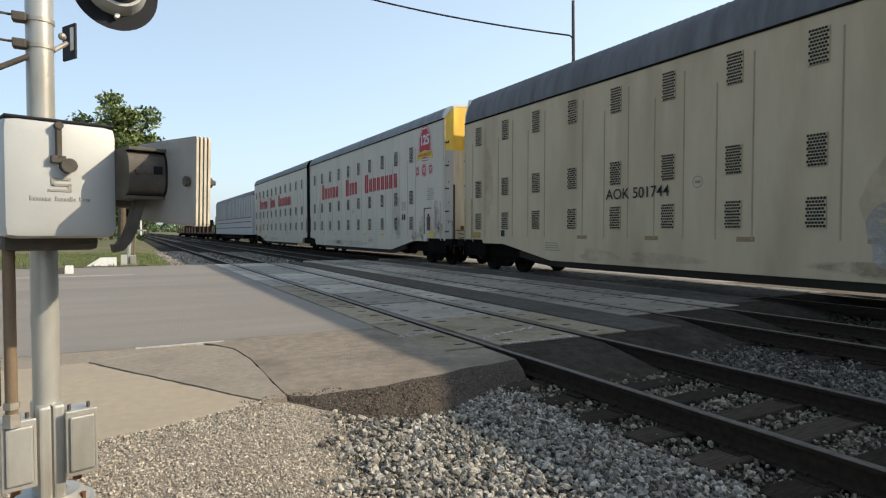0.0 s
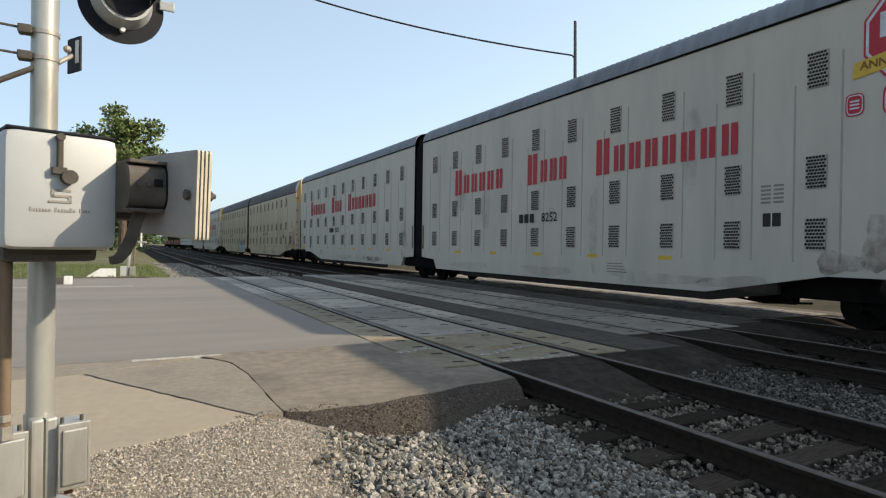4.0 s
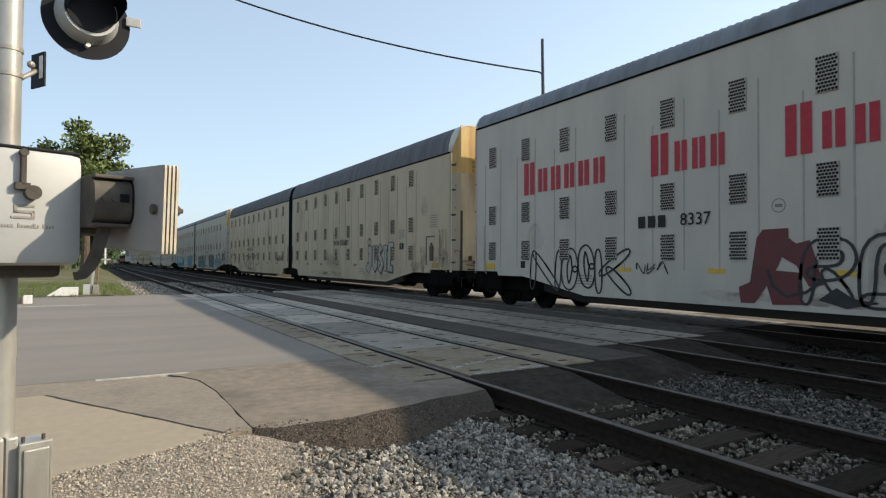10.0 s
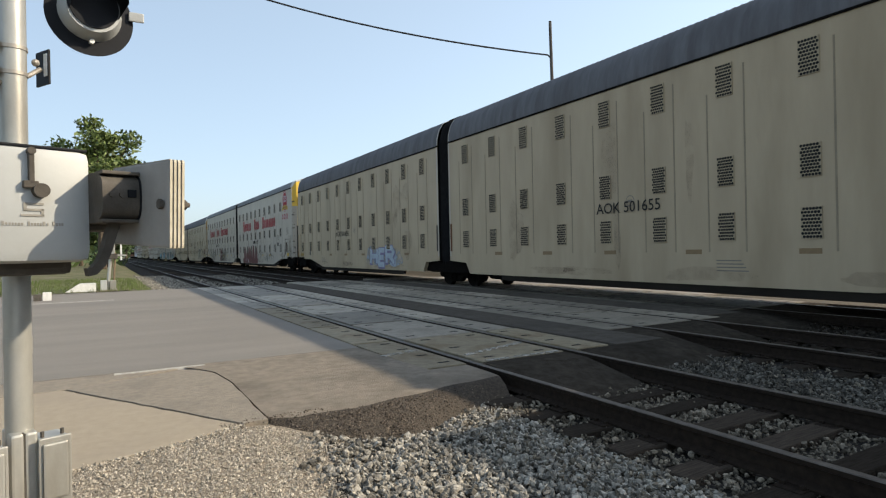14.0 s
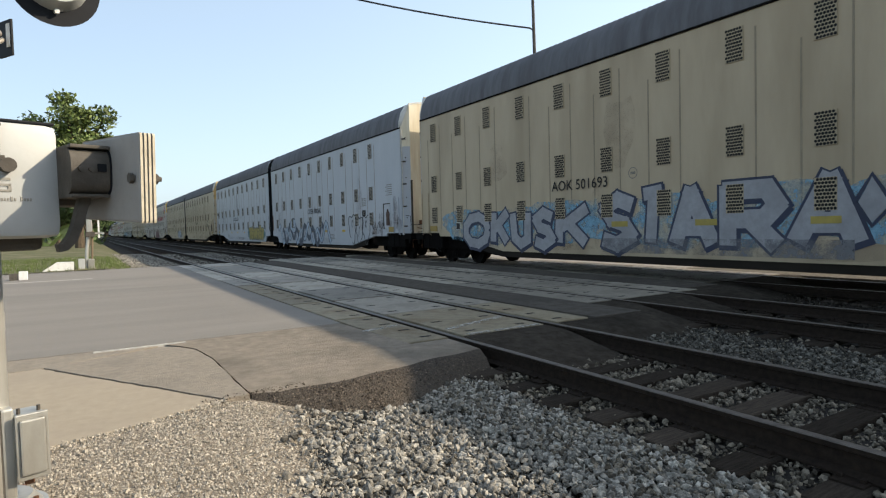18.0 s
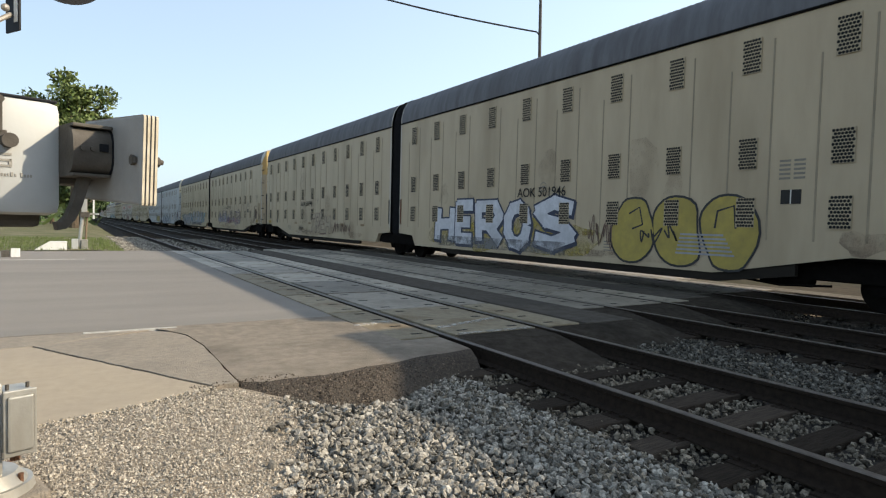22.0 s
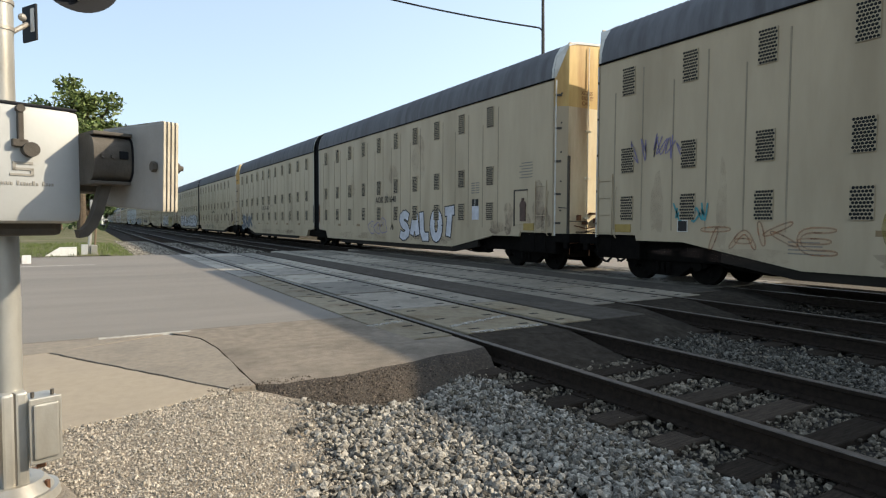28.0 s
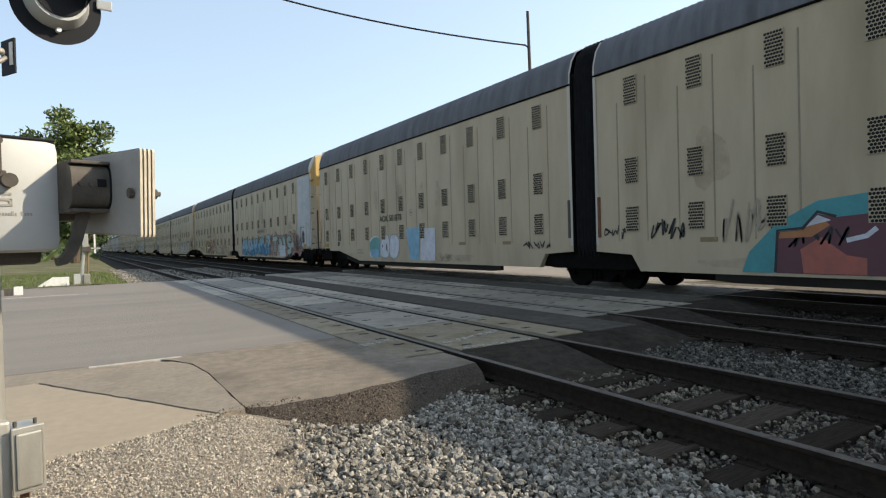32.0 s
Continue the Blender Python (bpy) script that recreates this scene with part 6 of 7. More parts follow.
class Art:
    """Flat layers of paint on one unit's near side; s runs back from the unit's front, z up."""

    def __init__(self, unit, seed):
        self.unit, self.rg = unit, np.random.default_rng(seed)
        self.bm, self.mats, self.coat = bmesh.new(), [], 0

    def slot(self, c):
        if c not in self.mats:
            self.mats.append(c)
        return self.mats.index(c)

    def fan(self, pts, layer, c):
        x = -HW - 0.0105 - 0.0009 * (layer + 1) - 0.00022 * self.coat
        f = self.bm.faces.new([self.bm.verts.new((x, -s, z)) for s, z in pts])
        f.material_index = self.slot(c)

    def ribbon(self, pts, w, layer, c):
        x = -HW - 0.0105 - 0.0009 * (layer + 1) - 0.00022 * self.coat
        k = self.slot(c)
        prev = None
        for i, (s, z) in enumerate(pts):
            a, b = pts[max(i - 1, 0)], pts[min(i + 1, len(pts) - 1)]
            d = math.hypot(b[0] - a[0], b[1] - a[1]) or 1
            nx, nz = -(b[1] - a[1]) / d * w / 2, (b[0] - a[0]) / d * w / 2
            q = (self.bm.verts.new((x, -(s + nx), z + nz)), self.bm.verts.new((x, -(s - nx), z - nz)))
            if prev:
                self.bm.faces.new((prev[0], prev[1], q[1], q[0])).material_index = k
            prev = q

    def stroke(self, pts, w, grow, layer, c):
        """A fat bent bar with square ends and filled corners."""
        pts = [Vector(p) for p in pts]
        for i, (p, q) in enumerate(zip(pts, pts[1:])):
            d = (q - p).normalized()
            n = Vector((-d.y, d.x)) * w / 2
            a, b = p - d * (grow if i == 0 else w * 0.3), q + d * (grow if i == len(pts) - 2 else w * 0.3)
            self.fan([tuple(a + n), tuple(b + n), tuple(b - n), tuple(a - n)], layer + 0.06 * i, c)

    def blob(self, s, z, rs, rz, layer, c, rough=0.12, power=2.6, n=22):
        ph = self.rg.uniform(0, 6.28, 3)
        pts = []
        for i in range(n):
            t = 2 * math.pi * i / n
            r = 1 + rough * (math.sin(3 * t + ph[0]) + 0.6 * math.sin(5 * t + ph[1])) * 0.6
            ca, sa = math.cos(t), math.sin(t)
            pts.append((s + rs * r * math.copysign(abs(ca) ** (2 / power), ca), z + rz * r * math.copysign(abs(sa) ** (2 / power), sa)))
        self.fan(pts, layer, c)

    def cloud(self, s0, s1, z0, z1, c, layer=0, n=5):
        for i in range(n):
            t = (i + 0.5) / n
            self.blob(s0 + (s1 - s0) * t, (z0 + z1) / 2 + self.rg.uniform(-0.1, 0.1), (s1 - s0) / n * 0.75, (z1 - z0) / 2 * self.rg.uniform(0.85, 1.1), layer + 0.2 * i, "c_" + c, 0.2)

    def letters(self, s0, s1, z0, z1, n, fill, line, bold=0.06, power=3.5, marks=True, two=None):
        """A row of n bulging letter-like shapes with an outline."""
        w = (s1 - s0) / n
        for i in range(n):
            s = s0 + w * (i + 0.5)
            zt = z1 + self.rg.uniform(-0.1, 0.12)
            zc, rz, lean = (z0 + zt) / 2, (zt - z0) / 2, self.rg.uniform(-0.12, 0.12)
            ph = self.rg.uniform(0, 6.28, 2)

            def shape(grow):
                pts = []
                for k in range(24):
                    t = 2 * math.pi * k / 24
                    ca, sa = math.cos(t), math.sin(t)
                    r = 1 + 0.09 * math.sin(3 * t + ph[0]) + 0.06 * math.sin(4 * t + ph[1])
                    pts.append((s + lean * sa * rz + (w * 0.5 + grow) * r * math.copysign(abs(ca) ** (2 / power), ca), zc + (rz + grow) * (0.94 + 0.06 * r) * math.copysign(abs(sa) ** (2 / power), sa)))
                return pts
            lay = 2 + (i % 2) * 0.4
            if line:
                self.fan(shape(bold * 0.5), lay, line)
            if fill:
                self.fan(shape(-bold * 0.6), lay + 1.5, fill)
            if two and fill:
                self.blob(s, zc - rz * 0.55, w * 0.36, rz * 0.35, lay + 2.2, two, 0.1)
            if marks and line:
                m = i % 4
                if m in (0, 2):
                    self.blob(s + lean * 0.3, zc + rz * 0.35, w * 0.12, rz * 0.13, lay + 3, line, 0.2)
                if m in (0, 3):
                    self.ribbon([(s, z0 + 0.02), (s + lean * 0.2, zc - rz * 0.2)], bold * 1.3, lay + 3, line)
                if m == 1:
                    self.ribbon([(s - w * 0.1, zc + rz * 0.25), (s + w * 0.4, zc + rz * 0.2)], bold * 1.2, lay + 3, line)
                    self.ribbon([(s - w * 0.4, zc - rz * 0.35), (s + w * 0.1, zc - rz * 0.3)], bold * 1.2, lay + 3, line)
                if m == 2:
                    self.ribbon([(s - w * 0.05, zc - rz * 0.5), (s + w * 0.15, z0)], bold, lay + 3, line)

    def outline(self, s0, s1, z0, z1, n, c, w=0.04, layer=4):
        """Letter-like loops drawn as lines only."""
        d = (s1 - s0) / n
        for i in range(n):
            s, zt = s0 + d * (i + 0.5), z1 + self.rg.uniform(-0.15, 0.1)
            zc, rz = (z0 + zt) / 2, (zt - z0) / 2
            ph = self.rg.uniform(0, 6.28, 2)
            pts = []
            a0 = self.rg.uniform(0, 6.28)
            for k in range(27):
                t = a0 + 2 * math.pi * k / 27 * 0.97
                r = 1 + 0.16 * math.sin(3 * t + ph[0]) + 0.1 * math.sin(5 * t + ph[1])
                pts.append((s + d * 0.55 * r * math.cos(t), zc + rz * r * math.sin(t)))
            self.ribbon(pts, w, layer + 0.3 * i, c)
            if i % 2 == 0:
                self.ribbon([(s + 0.1 * d * math.cos(q), zc + rz * (0.3 + 0.25 * math.sin(q))) for q in [0.6 * j for j in range(10)]], w * 0.8, layer + 0.3 * i, c)
            else:
                self.ribbon([(s - d * 0.1, z0 + rz * 0.3), (s, zc), (s + d * 0.15, zc + rz * 0.2)], w * 0.8, layer + 0.3 * i, c)

    def tag(self, s0, s1, z0, z1, c, w=0.03, n=7, layer=6):
        """A quick hand style: looping strokes, one sign after the other."""
        h, d = z1 - z0, (s1 - s0) / n
        for i in range(n):
            p = [Vector((s0 + d * (i + self.rg.uniform(-0.15, 1.1)), z0 + h * (q if k % 2 else 1 - q))) for k, q in enumerate(self.rg.uniform(0.0, 0.45, 5))]
            pts = []
            for k in range(len(p) - 1):
                a, b = p[max(k - 1, 0)], p[min(k + 2, len(p) - 1)]
                for q in range(5):
                    t = q / 5
                    m1, m2 = (p[k + 1] - a) * 0.5, (b - p[k]) * 0.5
                    v = p[k] * (2 * t ** 3 - 3 * t * t + 1) + m1 * (t ** 3 - 2 * t * t + t) + p[k + 1] * (3 * t * t - 2 * t ** 3) + m2 * (t ** 3 - t * t)
                    pts.append((v.x, v.y))
            self.ribbon(pts, w, layer + 0.1 * i, c)

    def bar(self, s0, s1, z0, z1, c, layer=5):
        self.fan([(s0, z0), (s1, z0), (s1, z1), (s0, z1)], layer, c)

    def done(self, name="graffiti", label=""):
        bmesh.ops.recalc_face_normals(self.bm, faces=self.bm.faces[:])
        for f in self.bm.faces:
            if f.normal.x > 0:
                f.normal_flip()
        ob = piece(name, mesh_of(self.bm, ["g_" + c if c in PAINT else c for c in self.mats], name), self.unit)
        return tagged(ob, label, kind="stuff" if name == "graffiti" else "")


def number(units, body):
    for u, s in zip(units, (8.3, 8.55)):
        if len(body) < 5:
            for k in range(3):
                part("reporting_mark", boxbm(-HW - 0.0245, -HW - 0.022, -s + 0.75 + 0.28 * k, -s + 0.95 + 0.28 * k, 2.17, 2.44), "ink", u)
        piece("car_number", text_mesh(body, 0.375, "ink", 0.002), u, (-HW - 0.0245, -s, 2.3))


def company_letters(unit, shift):
    """The red company name, as plain letter-sized bars."""
    for words, s, step in ((("K", 5), 2.55 + shift, 0.54), (("C", 3), 7.15 + shift, 0.44), (("S", 7), 10.2 + shift, 0.52)):
        n = words[1]
        a = Art(unit, 1)
        a.bar(s, s + 0.2, 3.34, 4.28, "redpaint")
        a.bar(s + 0.27, s + 0.47, 3.34, 4.28, "redpaint")
        for k in range(n):
            q, w = s + 0.64 + k * step, step * 0.74
            a.bar(q, q + w * 0.4, 3.38, 4.04, "redpaint")
            a.bar(q + w * 0.55, q + w * 0.95, 3.38, 4.04, "redpaint")
        a.done("company_lettering", "red painted company lettering as bars")


def badge(unit):
    a = Art(unit, 2)
    s, z = 17.52, 5.02
    oct_ = lambda q: [(s + 0.62 * q * math.cos(math.pi / 8 + k * math.pi / 4), z + 0.78 * q * math.sin(math.pi / 8 + k * math.pi / 4)) for k in range(8)]
    a.fan(oct_(1.0), 1, "redpaint")
    a.fan(oct_(0.94), 2, "g_white")
    a.fan(oct_(0.86), 3, "redpaint")
    a.fan([(s - 0.74, z - 0.66), (s - 0.72, z - 0.38), (s, z - 0.26), (s + 0.72, z - 0.38), (s + 0.74, z - 0.66), (s, z - 0.54)], 5, "yellowplate")
    for q, r in ((-0.7, 0.15), (-0.07, 0.2), (0.54, 0.16)):
        a.blob(s + q, 3.93, r, r * 1.3, 1, "redpaint", 0.02, 4)
        a.blob(s + q, 3.93, r * 0.86, r * 1.15, 2, "g_white", 0.02, 4)
        a.blob(s + q, 3.93, r * 0.76, r * 1.02, 3, "redpaint", 0.02, 4)
        for k in (-0.4, 0.0, 0.4):
            a.bar(s + q - r * 0.5, s + q + r * 0.5, 3.93 + r * (k - 0.1), 3.93 + r * (k + 0.1), "g_white", 4)
    a.done("anniversary_badge", "red octagon badge with yellow ribbon")
    piece("badge_number", text_mesh("125", 0.56, "g_white", 0.02), unit, (-HW - 0.0178, -s, z + 0.14))
    piece("ribbon_lettering", text_mesh("ANNIVERSARY", 0.19, "brownink", 0.006), unit, (-HW - 0.0178, -s, z - 0.46))


def rounded(p, closed=False, times=2):
    """A polyline with its corners cut."""
    p = [Vector(v) for v in p]
    for _ in range(times):
        q = [v for u1, u2 in zip(p, p[1:] + (p[:1] if closed else [])) for v in (u1 * 0.75 + u2 * 0.25, u1 * 0.25 + u2 * 0.75)]
        p = q if closed else [p[0]] + q[1:-1] + [p[-1]]
    return p


def two_units(car):
    u = sorted([o for o in car.children if o.name.split(".")[0] == "body"], key=lambda o: -o.location.y)
    return u


U = [two_units(c) for c in cars]
for i in (0, 2, 5):
    for u, sh in zip(U[i], (0.0, 0.3)):
        company_letters(u, sh)
    badge(U[i][1])
for i, body in ((1, "AOK 501744"), (2, "8252"), (3, "AOK 502709"), (4, "AOK 501687"), (5, "8337"), (6, "AOK 501655"), (7, "COER 900245"),
                (8, "AOK 501693"), (9, "AOK 501946"), (10, "AOK 501643"), (11, "AOK 501640"), (12, "AOK 501911"), (13, "AOK 501878")):
    number(U[i], body)


def fresh(i, k, label):
    return Spray(U[i][k], 1000 * i + 100 * k, label)


class Spray:
    """Each call paints one part of its own on the unit."""

    def __init__(self, unit, seed, label):
        self.unit, self.seed, self.label, self.count = unit, seed, label, 0

    def paint(self, how, *v):
        self.count += 1
        a = Art(self.unit, self.seed + self.count)
        a.coat = self.count
        how(a, *v)
        a.done("graffiti", self.label)

    def cloud(self, *v):
        self.paint(Art.cloud, *v)

    def letters(self, *v):
        self.paint(Art.letters, *v)

    def outline(self, *v):
        self.paint(Art.outline, *v)

    def tag(self, *v):
        self.paint(Art.tag, *v)

    def blob(self, *v):
        self.paint(Art.blob, *v)

    def bar(self, *v):
        self.paint(Art.bar, *v)

    def ribbon(self, *v):
        self.paint(Art.ribbon, *v)

    def fan(self, *v):
        self.paint(Art.fan, *v)

    def word(self, chars, edges, z0, z1, fill, line, bold=0.06, layer=3, weight=0.27, soft=False):
        """Fat brush letters, each filling its stretch between two edges, on a dark outline."""
        self.count += 1
        for k, ch in enumerate(chars):
            w, h = edges[k + 1] - edges[k], z1 - z0
            fat = min(weight * w + 0.03, 0.25 * h)
            lean, lift = 0.07 * math.sin(1.9 * k + 0.6), 0.05 * math.sin(2.3 * k + len(chars)) + 0.04
            strokes = []
            for st in STROKES[ch]:
                strokes.append([(edges[k] + fat / 2 + (w - fat) * x + lean * (z - 0.5), z0 + lift + fat / 2 + (h - fat) * z) for x, z in st])
            for mt, grow, lay in ((line, bold, layer + 2.4 * (k % 2)), (fill, 0.0, layer + 1.2 + 2.4 * (k % 2))):
                a = Art(self.unit, 1)
                a.coat = self.count
                for q, st in enumerate(strokes):
                    a.stroke(rounded(st, False, 1) if soft else st, fat + 2 * grow, grow, lay + 0.3 * q, mt)
                if mt == line and not soft:
                    a.stroke([(s_ + 0.04, z_ - 0.05) for s_, z_ in strokes[0]], fat + 2 * grow, grow, lay - 0.4, mt)
                a.done("graffiti_letter", self.label if mt == fill else "")

    def hollow(self, chars, edges, z0, z1, c, w=0.045, weight=0.26, layer=4):
        """Rounded letters drawn as one thin line round each brush stroke."""
        self.count += 1
        for k, ch in enumerate(chars):
            wide, h = edges[k + 1] - edges[k], z1 - z0
            fat = min(weight * wide + 0.03, 0.2 * h)
            lean, lift = 0.1 * math.sin(1.7 * k + 0.9), 0.07 * math.sin(2.1 * k + len(chars))
            a = Art(self.unit, 1)
            a.coat = self.count
            for q, st in enumerate(STROKES[ch]):
                p = [Vector((edges[k] + fat / 2 + (wide - fat) * x + lean * (z - 0.5), z0 + lift + fat / 2 + (h - fat) * z)) for x, z in st]
                near, far = [], []
                for i, v in enumerate(p):
                    d = (p[min(i + 1, len(p) - 1)] - p[max(i - 1, 0)]).normalized()
                    n = Vector((-d.y, d.x)) * fat / 2
                    v = v + d * fat * (0.3 if i == len(p) - 1 else -0.3 if i == 0 else 0)
                    near.append(v + n)
                    far.append(v - n)
                ring = rounded(near + far[::-1], True)
                a.ribbon([tuple(v) for v in ring + ring[:2]], w, layer + 0.3 * (k % 2) + 0.1 * q, c)
            a.done("graffiti_letter", self.label)

    def tower(self, s, zt, w0, w1, c, layer=3):
        """A tall rounded letter stroke, wide at the foot."""
        self.fan([(s - w1, 0.53), (s - w0, zt - 0.15), (s - w0 * 0.5, zt), (s + w0 * 0.5, zt), (s + w0, zt - 0.2), (s + w1 * 0.8, 0.53)], layer, c)


a = fresh(1, 0, "faded pale blue spray paint haze")
a.cloud(13.6, 17.8, 0.7, 1.9, "haze")
a.cloud(14.4, 17.0, 0.85, 1.7, "paleblue", 1)
a = fresh(3, 0, "light blue and deep blue graffiti letters")
a.cloud(2.4, 9.6, 0.62, 1.75, "teal", 0, 6)
a.letters(3.2, 8.7, 0.6, 1.85, 6, "sky", "teal", 0.03, 3, False)
a.cloud(3.4, 8.9, 0.6, 1.2, "teal", 7, 5)
a.cloud(8.2, 9.8, 0.62, 1.5, "green", 6, 3)
a.letters(13.2, 17.2, 0.62, 2.0, 4, "blue", "navy", 0.05, 4)
a = fresh(3, 1, "black and teal graffiti letters")
a.cloud(2.6, 7.9, 0.62, 1.95, "sky", 0)
a.cloud(2.8, 7.2, 0.58, 1.7, "teal", 0.5)
a.word("SORN", (2.9, 4.1, 5.02, 5.95, 7.0), 0.58, 1.92, "tar", "seafoam", 0.055, 3, 0.36, True)
a.outline(6.95, 7.9, 1.0, 1.7, 3, "mint", 0.05)
a.cloud(9.9, 12.8, 0.65, 2.0, "sky", 2.5, 4)
a.word("REBO", (10.0, 10.7, 11.35, 11.95, 12.65), 0.64, 2.0, "tar", "seafoam", 0.04, 4, 0.36, True)
a.tag(12.8, 13.5, 0.9, 1.3, "navy", 0.03, 3)
a.cloud(13.6, 16.0, 0.8, 1.6, "sky", 1, 4)
a.hollow("THAL", (13.75, 14.4, 14.95, 15.45, 16.0), 0.8, 1.75, "teal", 0.045)
a.tag(15.6, 17.2, 1.2, 1.75, "navy", 0.03, 4)
a.cloud(16.4, 17.4, 0.95, 1.3, "sky", 1, 2)
a = fresh(4, 0, "black outline graffiti and scribbles")
for k, (s, z, rs_, rz, a0, turn) in enumerate(((6.66, 1.36, 0.39, 0.44, 0.9, 5.4), (7.42, 1.3, 0.45, 0.5, 1.2, 5.0), (8.12, 1.26, 0.5, 0.52, 0.4, 5.6), (8.95, 1.25, 0.55, 0.58, 1.9, 5.2), (9.8, 1.18, 0.5, 0.58, 1.5, 4.9),
                                               (6.9, 1.72, 0.12, 0.14, -0.4, 3.6), (7.4, 1.74, 0.2, 0.15, -0.2, 3.6), (8.72, 1.68, 0.25, 0.25, -0.5, 4.0), (9.55, 1.65, 0.22, 0.22, -0.3, 3.4), (9.9, 1.6, 0.2, 0.22, -0.3, 3.2), (10.38, 1.7, 0.2, 0.19, 0.3, 5.9), (8.3, 1.45, 0.28, 0.2, 0.2, 2.2), (7.5, 1.4, 0.2, 0.12, 2.0, 3.0))):
    a.ribbon([(s + rs_ * math.cos(a0 + turn * q / 16) * (1 + 0.06 * math.sin(3 * q + k)), z + rz * math.sin(a0 + turn * q / 16)) for q in range(17)], 0.05, 4 + 0.2 * k, "black")
a.tag(1.5, 2.35, 1.6, 2.25, "black", 0.018, 4)
a.tag(3.75, 4.35, 1.0, 1.65, "black", 0.022, 6)
a.tag(10.4, 10.85, 1.0, 1.25, "black", 0.03, 3)
a.tag(16.0, 17.6, 1.3, 1.8, "brown", 0.05, 6)
a = fresh(4, 1, "bold black outline graffiti letters")
a.tag(6.2, 8.2, 0.8, 1.9, "fade", 0.03, 6)
a.word("JUSTE", (11.72, 12.5, 13.05, 13.6, 14.1, 14.7), 0.86, 2.08, "film", "black", 0.04, 3, 0.34)
a.ribbon([(12.13 + 0.17 * math.cos(0.5 * q), 2.25 + 0.17 * math.sin(0.5 * q)) for q in range(14)], 0.05, 4, "black")
a = fresh(5, 0, "black tags and maroon graffiti letters")
a.hollow("NOOK", (2.85, 4.15, 4.8, 5.4, 6.6), 0.6, 1.8, "black", 0.05, 0.3)
a.tag(6.65, 7.6, 1.1, 1.4, "black", 0.025, 3)
a.fan([(9.31, 0.59), (9.27, 0.9), (9.5, 1.0), (9.64, 1.86), (9.76, 2.01), (10.24, 2.02), (10.24, 1.84), (10.05, 1.33), (9.83, 0.95), (9.6, 0.6)], 3, "maroon")
a.fan([(9.95, 1.86), (10.24, 1.84), (10.38, 1.73), (10.62, 1.79), (10.84, 0.99), (10.6, 0.95), (10.38, 1.33), (10.1, 1.5)], 3.2, "maroon")
a.fan([(9.8, 1.25), (10.45, 1.2), (10.5, 0.84), (10.47, 0.62), (9.94, 0.59), (9.83, 0.95)], 3.4, "maroon")
a.ribbon([(9.85, 1.25), (9.95, 0.95), (10.2, 0.75), (10.55, 0.85), (10.8, 1.05)], 0.06, 5, "black")
a.hollow("RBOS", (10.45, 11.4, 12.2, 13.05, 13.9), 0.64, 1.9, "black", 0.055, 0.3, 6)
a.fan([(10.75, 0.72), (11.05, 0.95), (11.3, 0.78), (11.7, 0.72), (11.2, 0.6)], 6, "black")
a.tag(17.2, 18.2, 0.8, 1.4, "black", 0.03, 3)
a = fresh(5, 1, "maroon graffiti letters and black tags")
a.tag(0.6, 1.3, 0.9, 1.5, "black", 0.03, 3)
for k, (s, zt, w0, w1) in enumerate(((3.4, 1.97, 0.25, 0.62), (4.35, 1.75, 0.3, 0.6), (5.15, 1.98, 0.27, 0.55), (5.95, 1.86, 0.33, 0.5), (6.95, 2.05, 0.3, 0.7), (8.0, 1.85, 0.3, 0.6))):
    a.tower(s, zt, w0, w1, "maroon", 3 + 0.3 * k)
a.bar(2.5, 8.6, 0.53, 0.95, "maroon", 5)
a.fan([(4.75, 0.6), (4.65, 0.95), (5.05, 0.62)], 6, "white")
a.fan([(3.85, 0.7), (3.75, 0.95), (4.0, 0.9)], 6, "white")
a.ribbon([(5.3, 1.1), (5.5, 1.2), (5.7, 1.05), (5.95, 1.15)], 0.05, 6, "black")
a.outline(8.0, 10.6, 0.65, 1.5, 3, "black", 0.04)
a.tag(11.5, 13.9, 0.7, 1.5, "black", 0.04, 5)
a = fresh(6, 0, "pale blue and white graffiti letters")
a.cloud(11.9, 15.4, 0.62, 1.5, "paleblue", 0, 4)
a.word("HER", (12.1, 13.1, 13.9, 14.9), 0.62, 1.5, "paleblue", "purple", 0.04, 3, 0.32)
a = fresh(7, 0, "yellow and teal graffiti letters")
a.cloud(12.6, 17.6, 0.65, 1.5, "teal")
a.letters(12.9, 17.2, 0.62, 1.6, 7, "yellow", "black", 0.05)
a = fresh(7, 1, "blue painted octopus arms and a black outline tag")
for k in range(9):
    s = 1.9 + 0.95 * k
    wave = [(s + 0.17 * j - 0.5, 1.05 + 0.42 * math.sin(0.75 * j + k) + 0.2 * math.cos(0.4 * j + 2 * k)) for j in range(13)]
    a.ribbon(wave, 0.3, 2 + 0.3 * k, "navy")
    a.ribbon(wave, 0.2, 2.15 + 0.3 * k, "slate" if k % 2 else "paleblue")
a.blob(4.6, 1.55, 0.62, 0.45, 5, "navy")
a.blob(4.6, 1.56, 0.54, 0.38, 6, "paleblue")
a.blob(4.9, 1.45, 0.14, 0.14, 7, "white")
a.blob(4.92, 1.45, 0.07, 0.07, 8, "black")
a.outline(13.6, 16.0, 0.7, 1.95, 3, "black", 0.05)
a.tag(16.2, 17.6, 1.15, 1.7, "black", 0.04, 3)
a = fresh(8, 0, "silver graffiti letters with dark outline and teal accents")
a.cloud(2.0, 16.5, 0.8, 1.9, "sky", 0, 9)
a.word("OKUSK", (2.8, 4.4, 5.4, 6.4, 7.4, 8.7), 0.56, 1.76, "silver", "navy", 0.05, 3, 0.34)
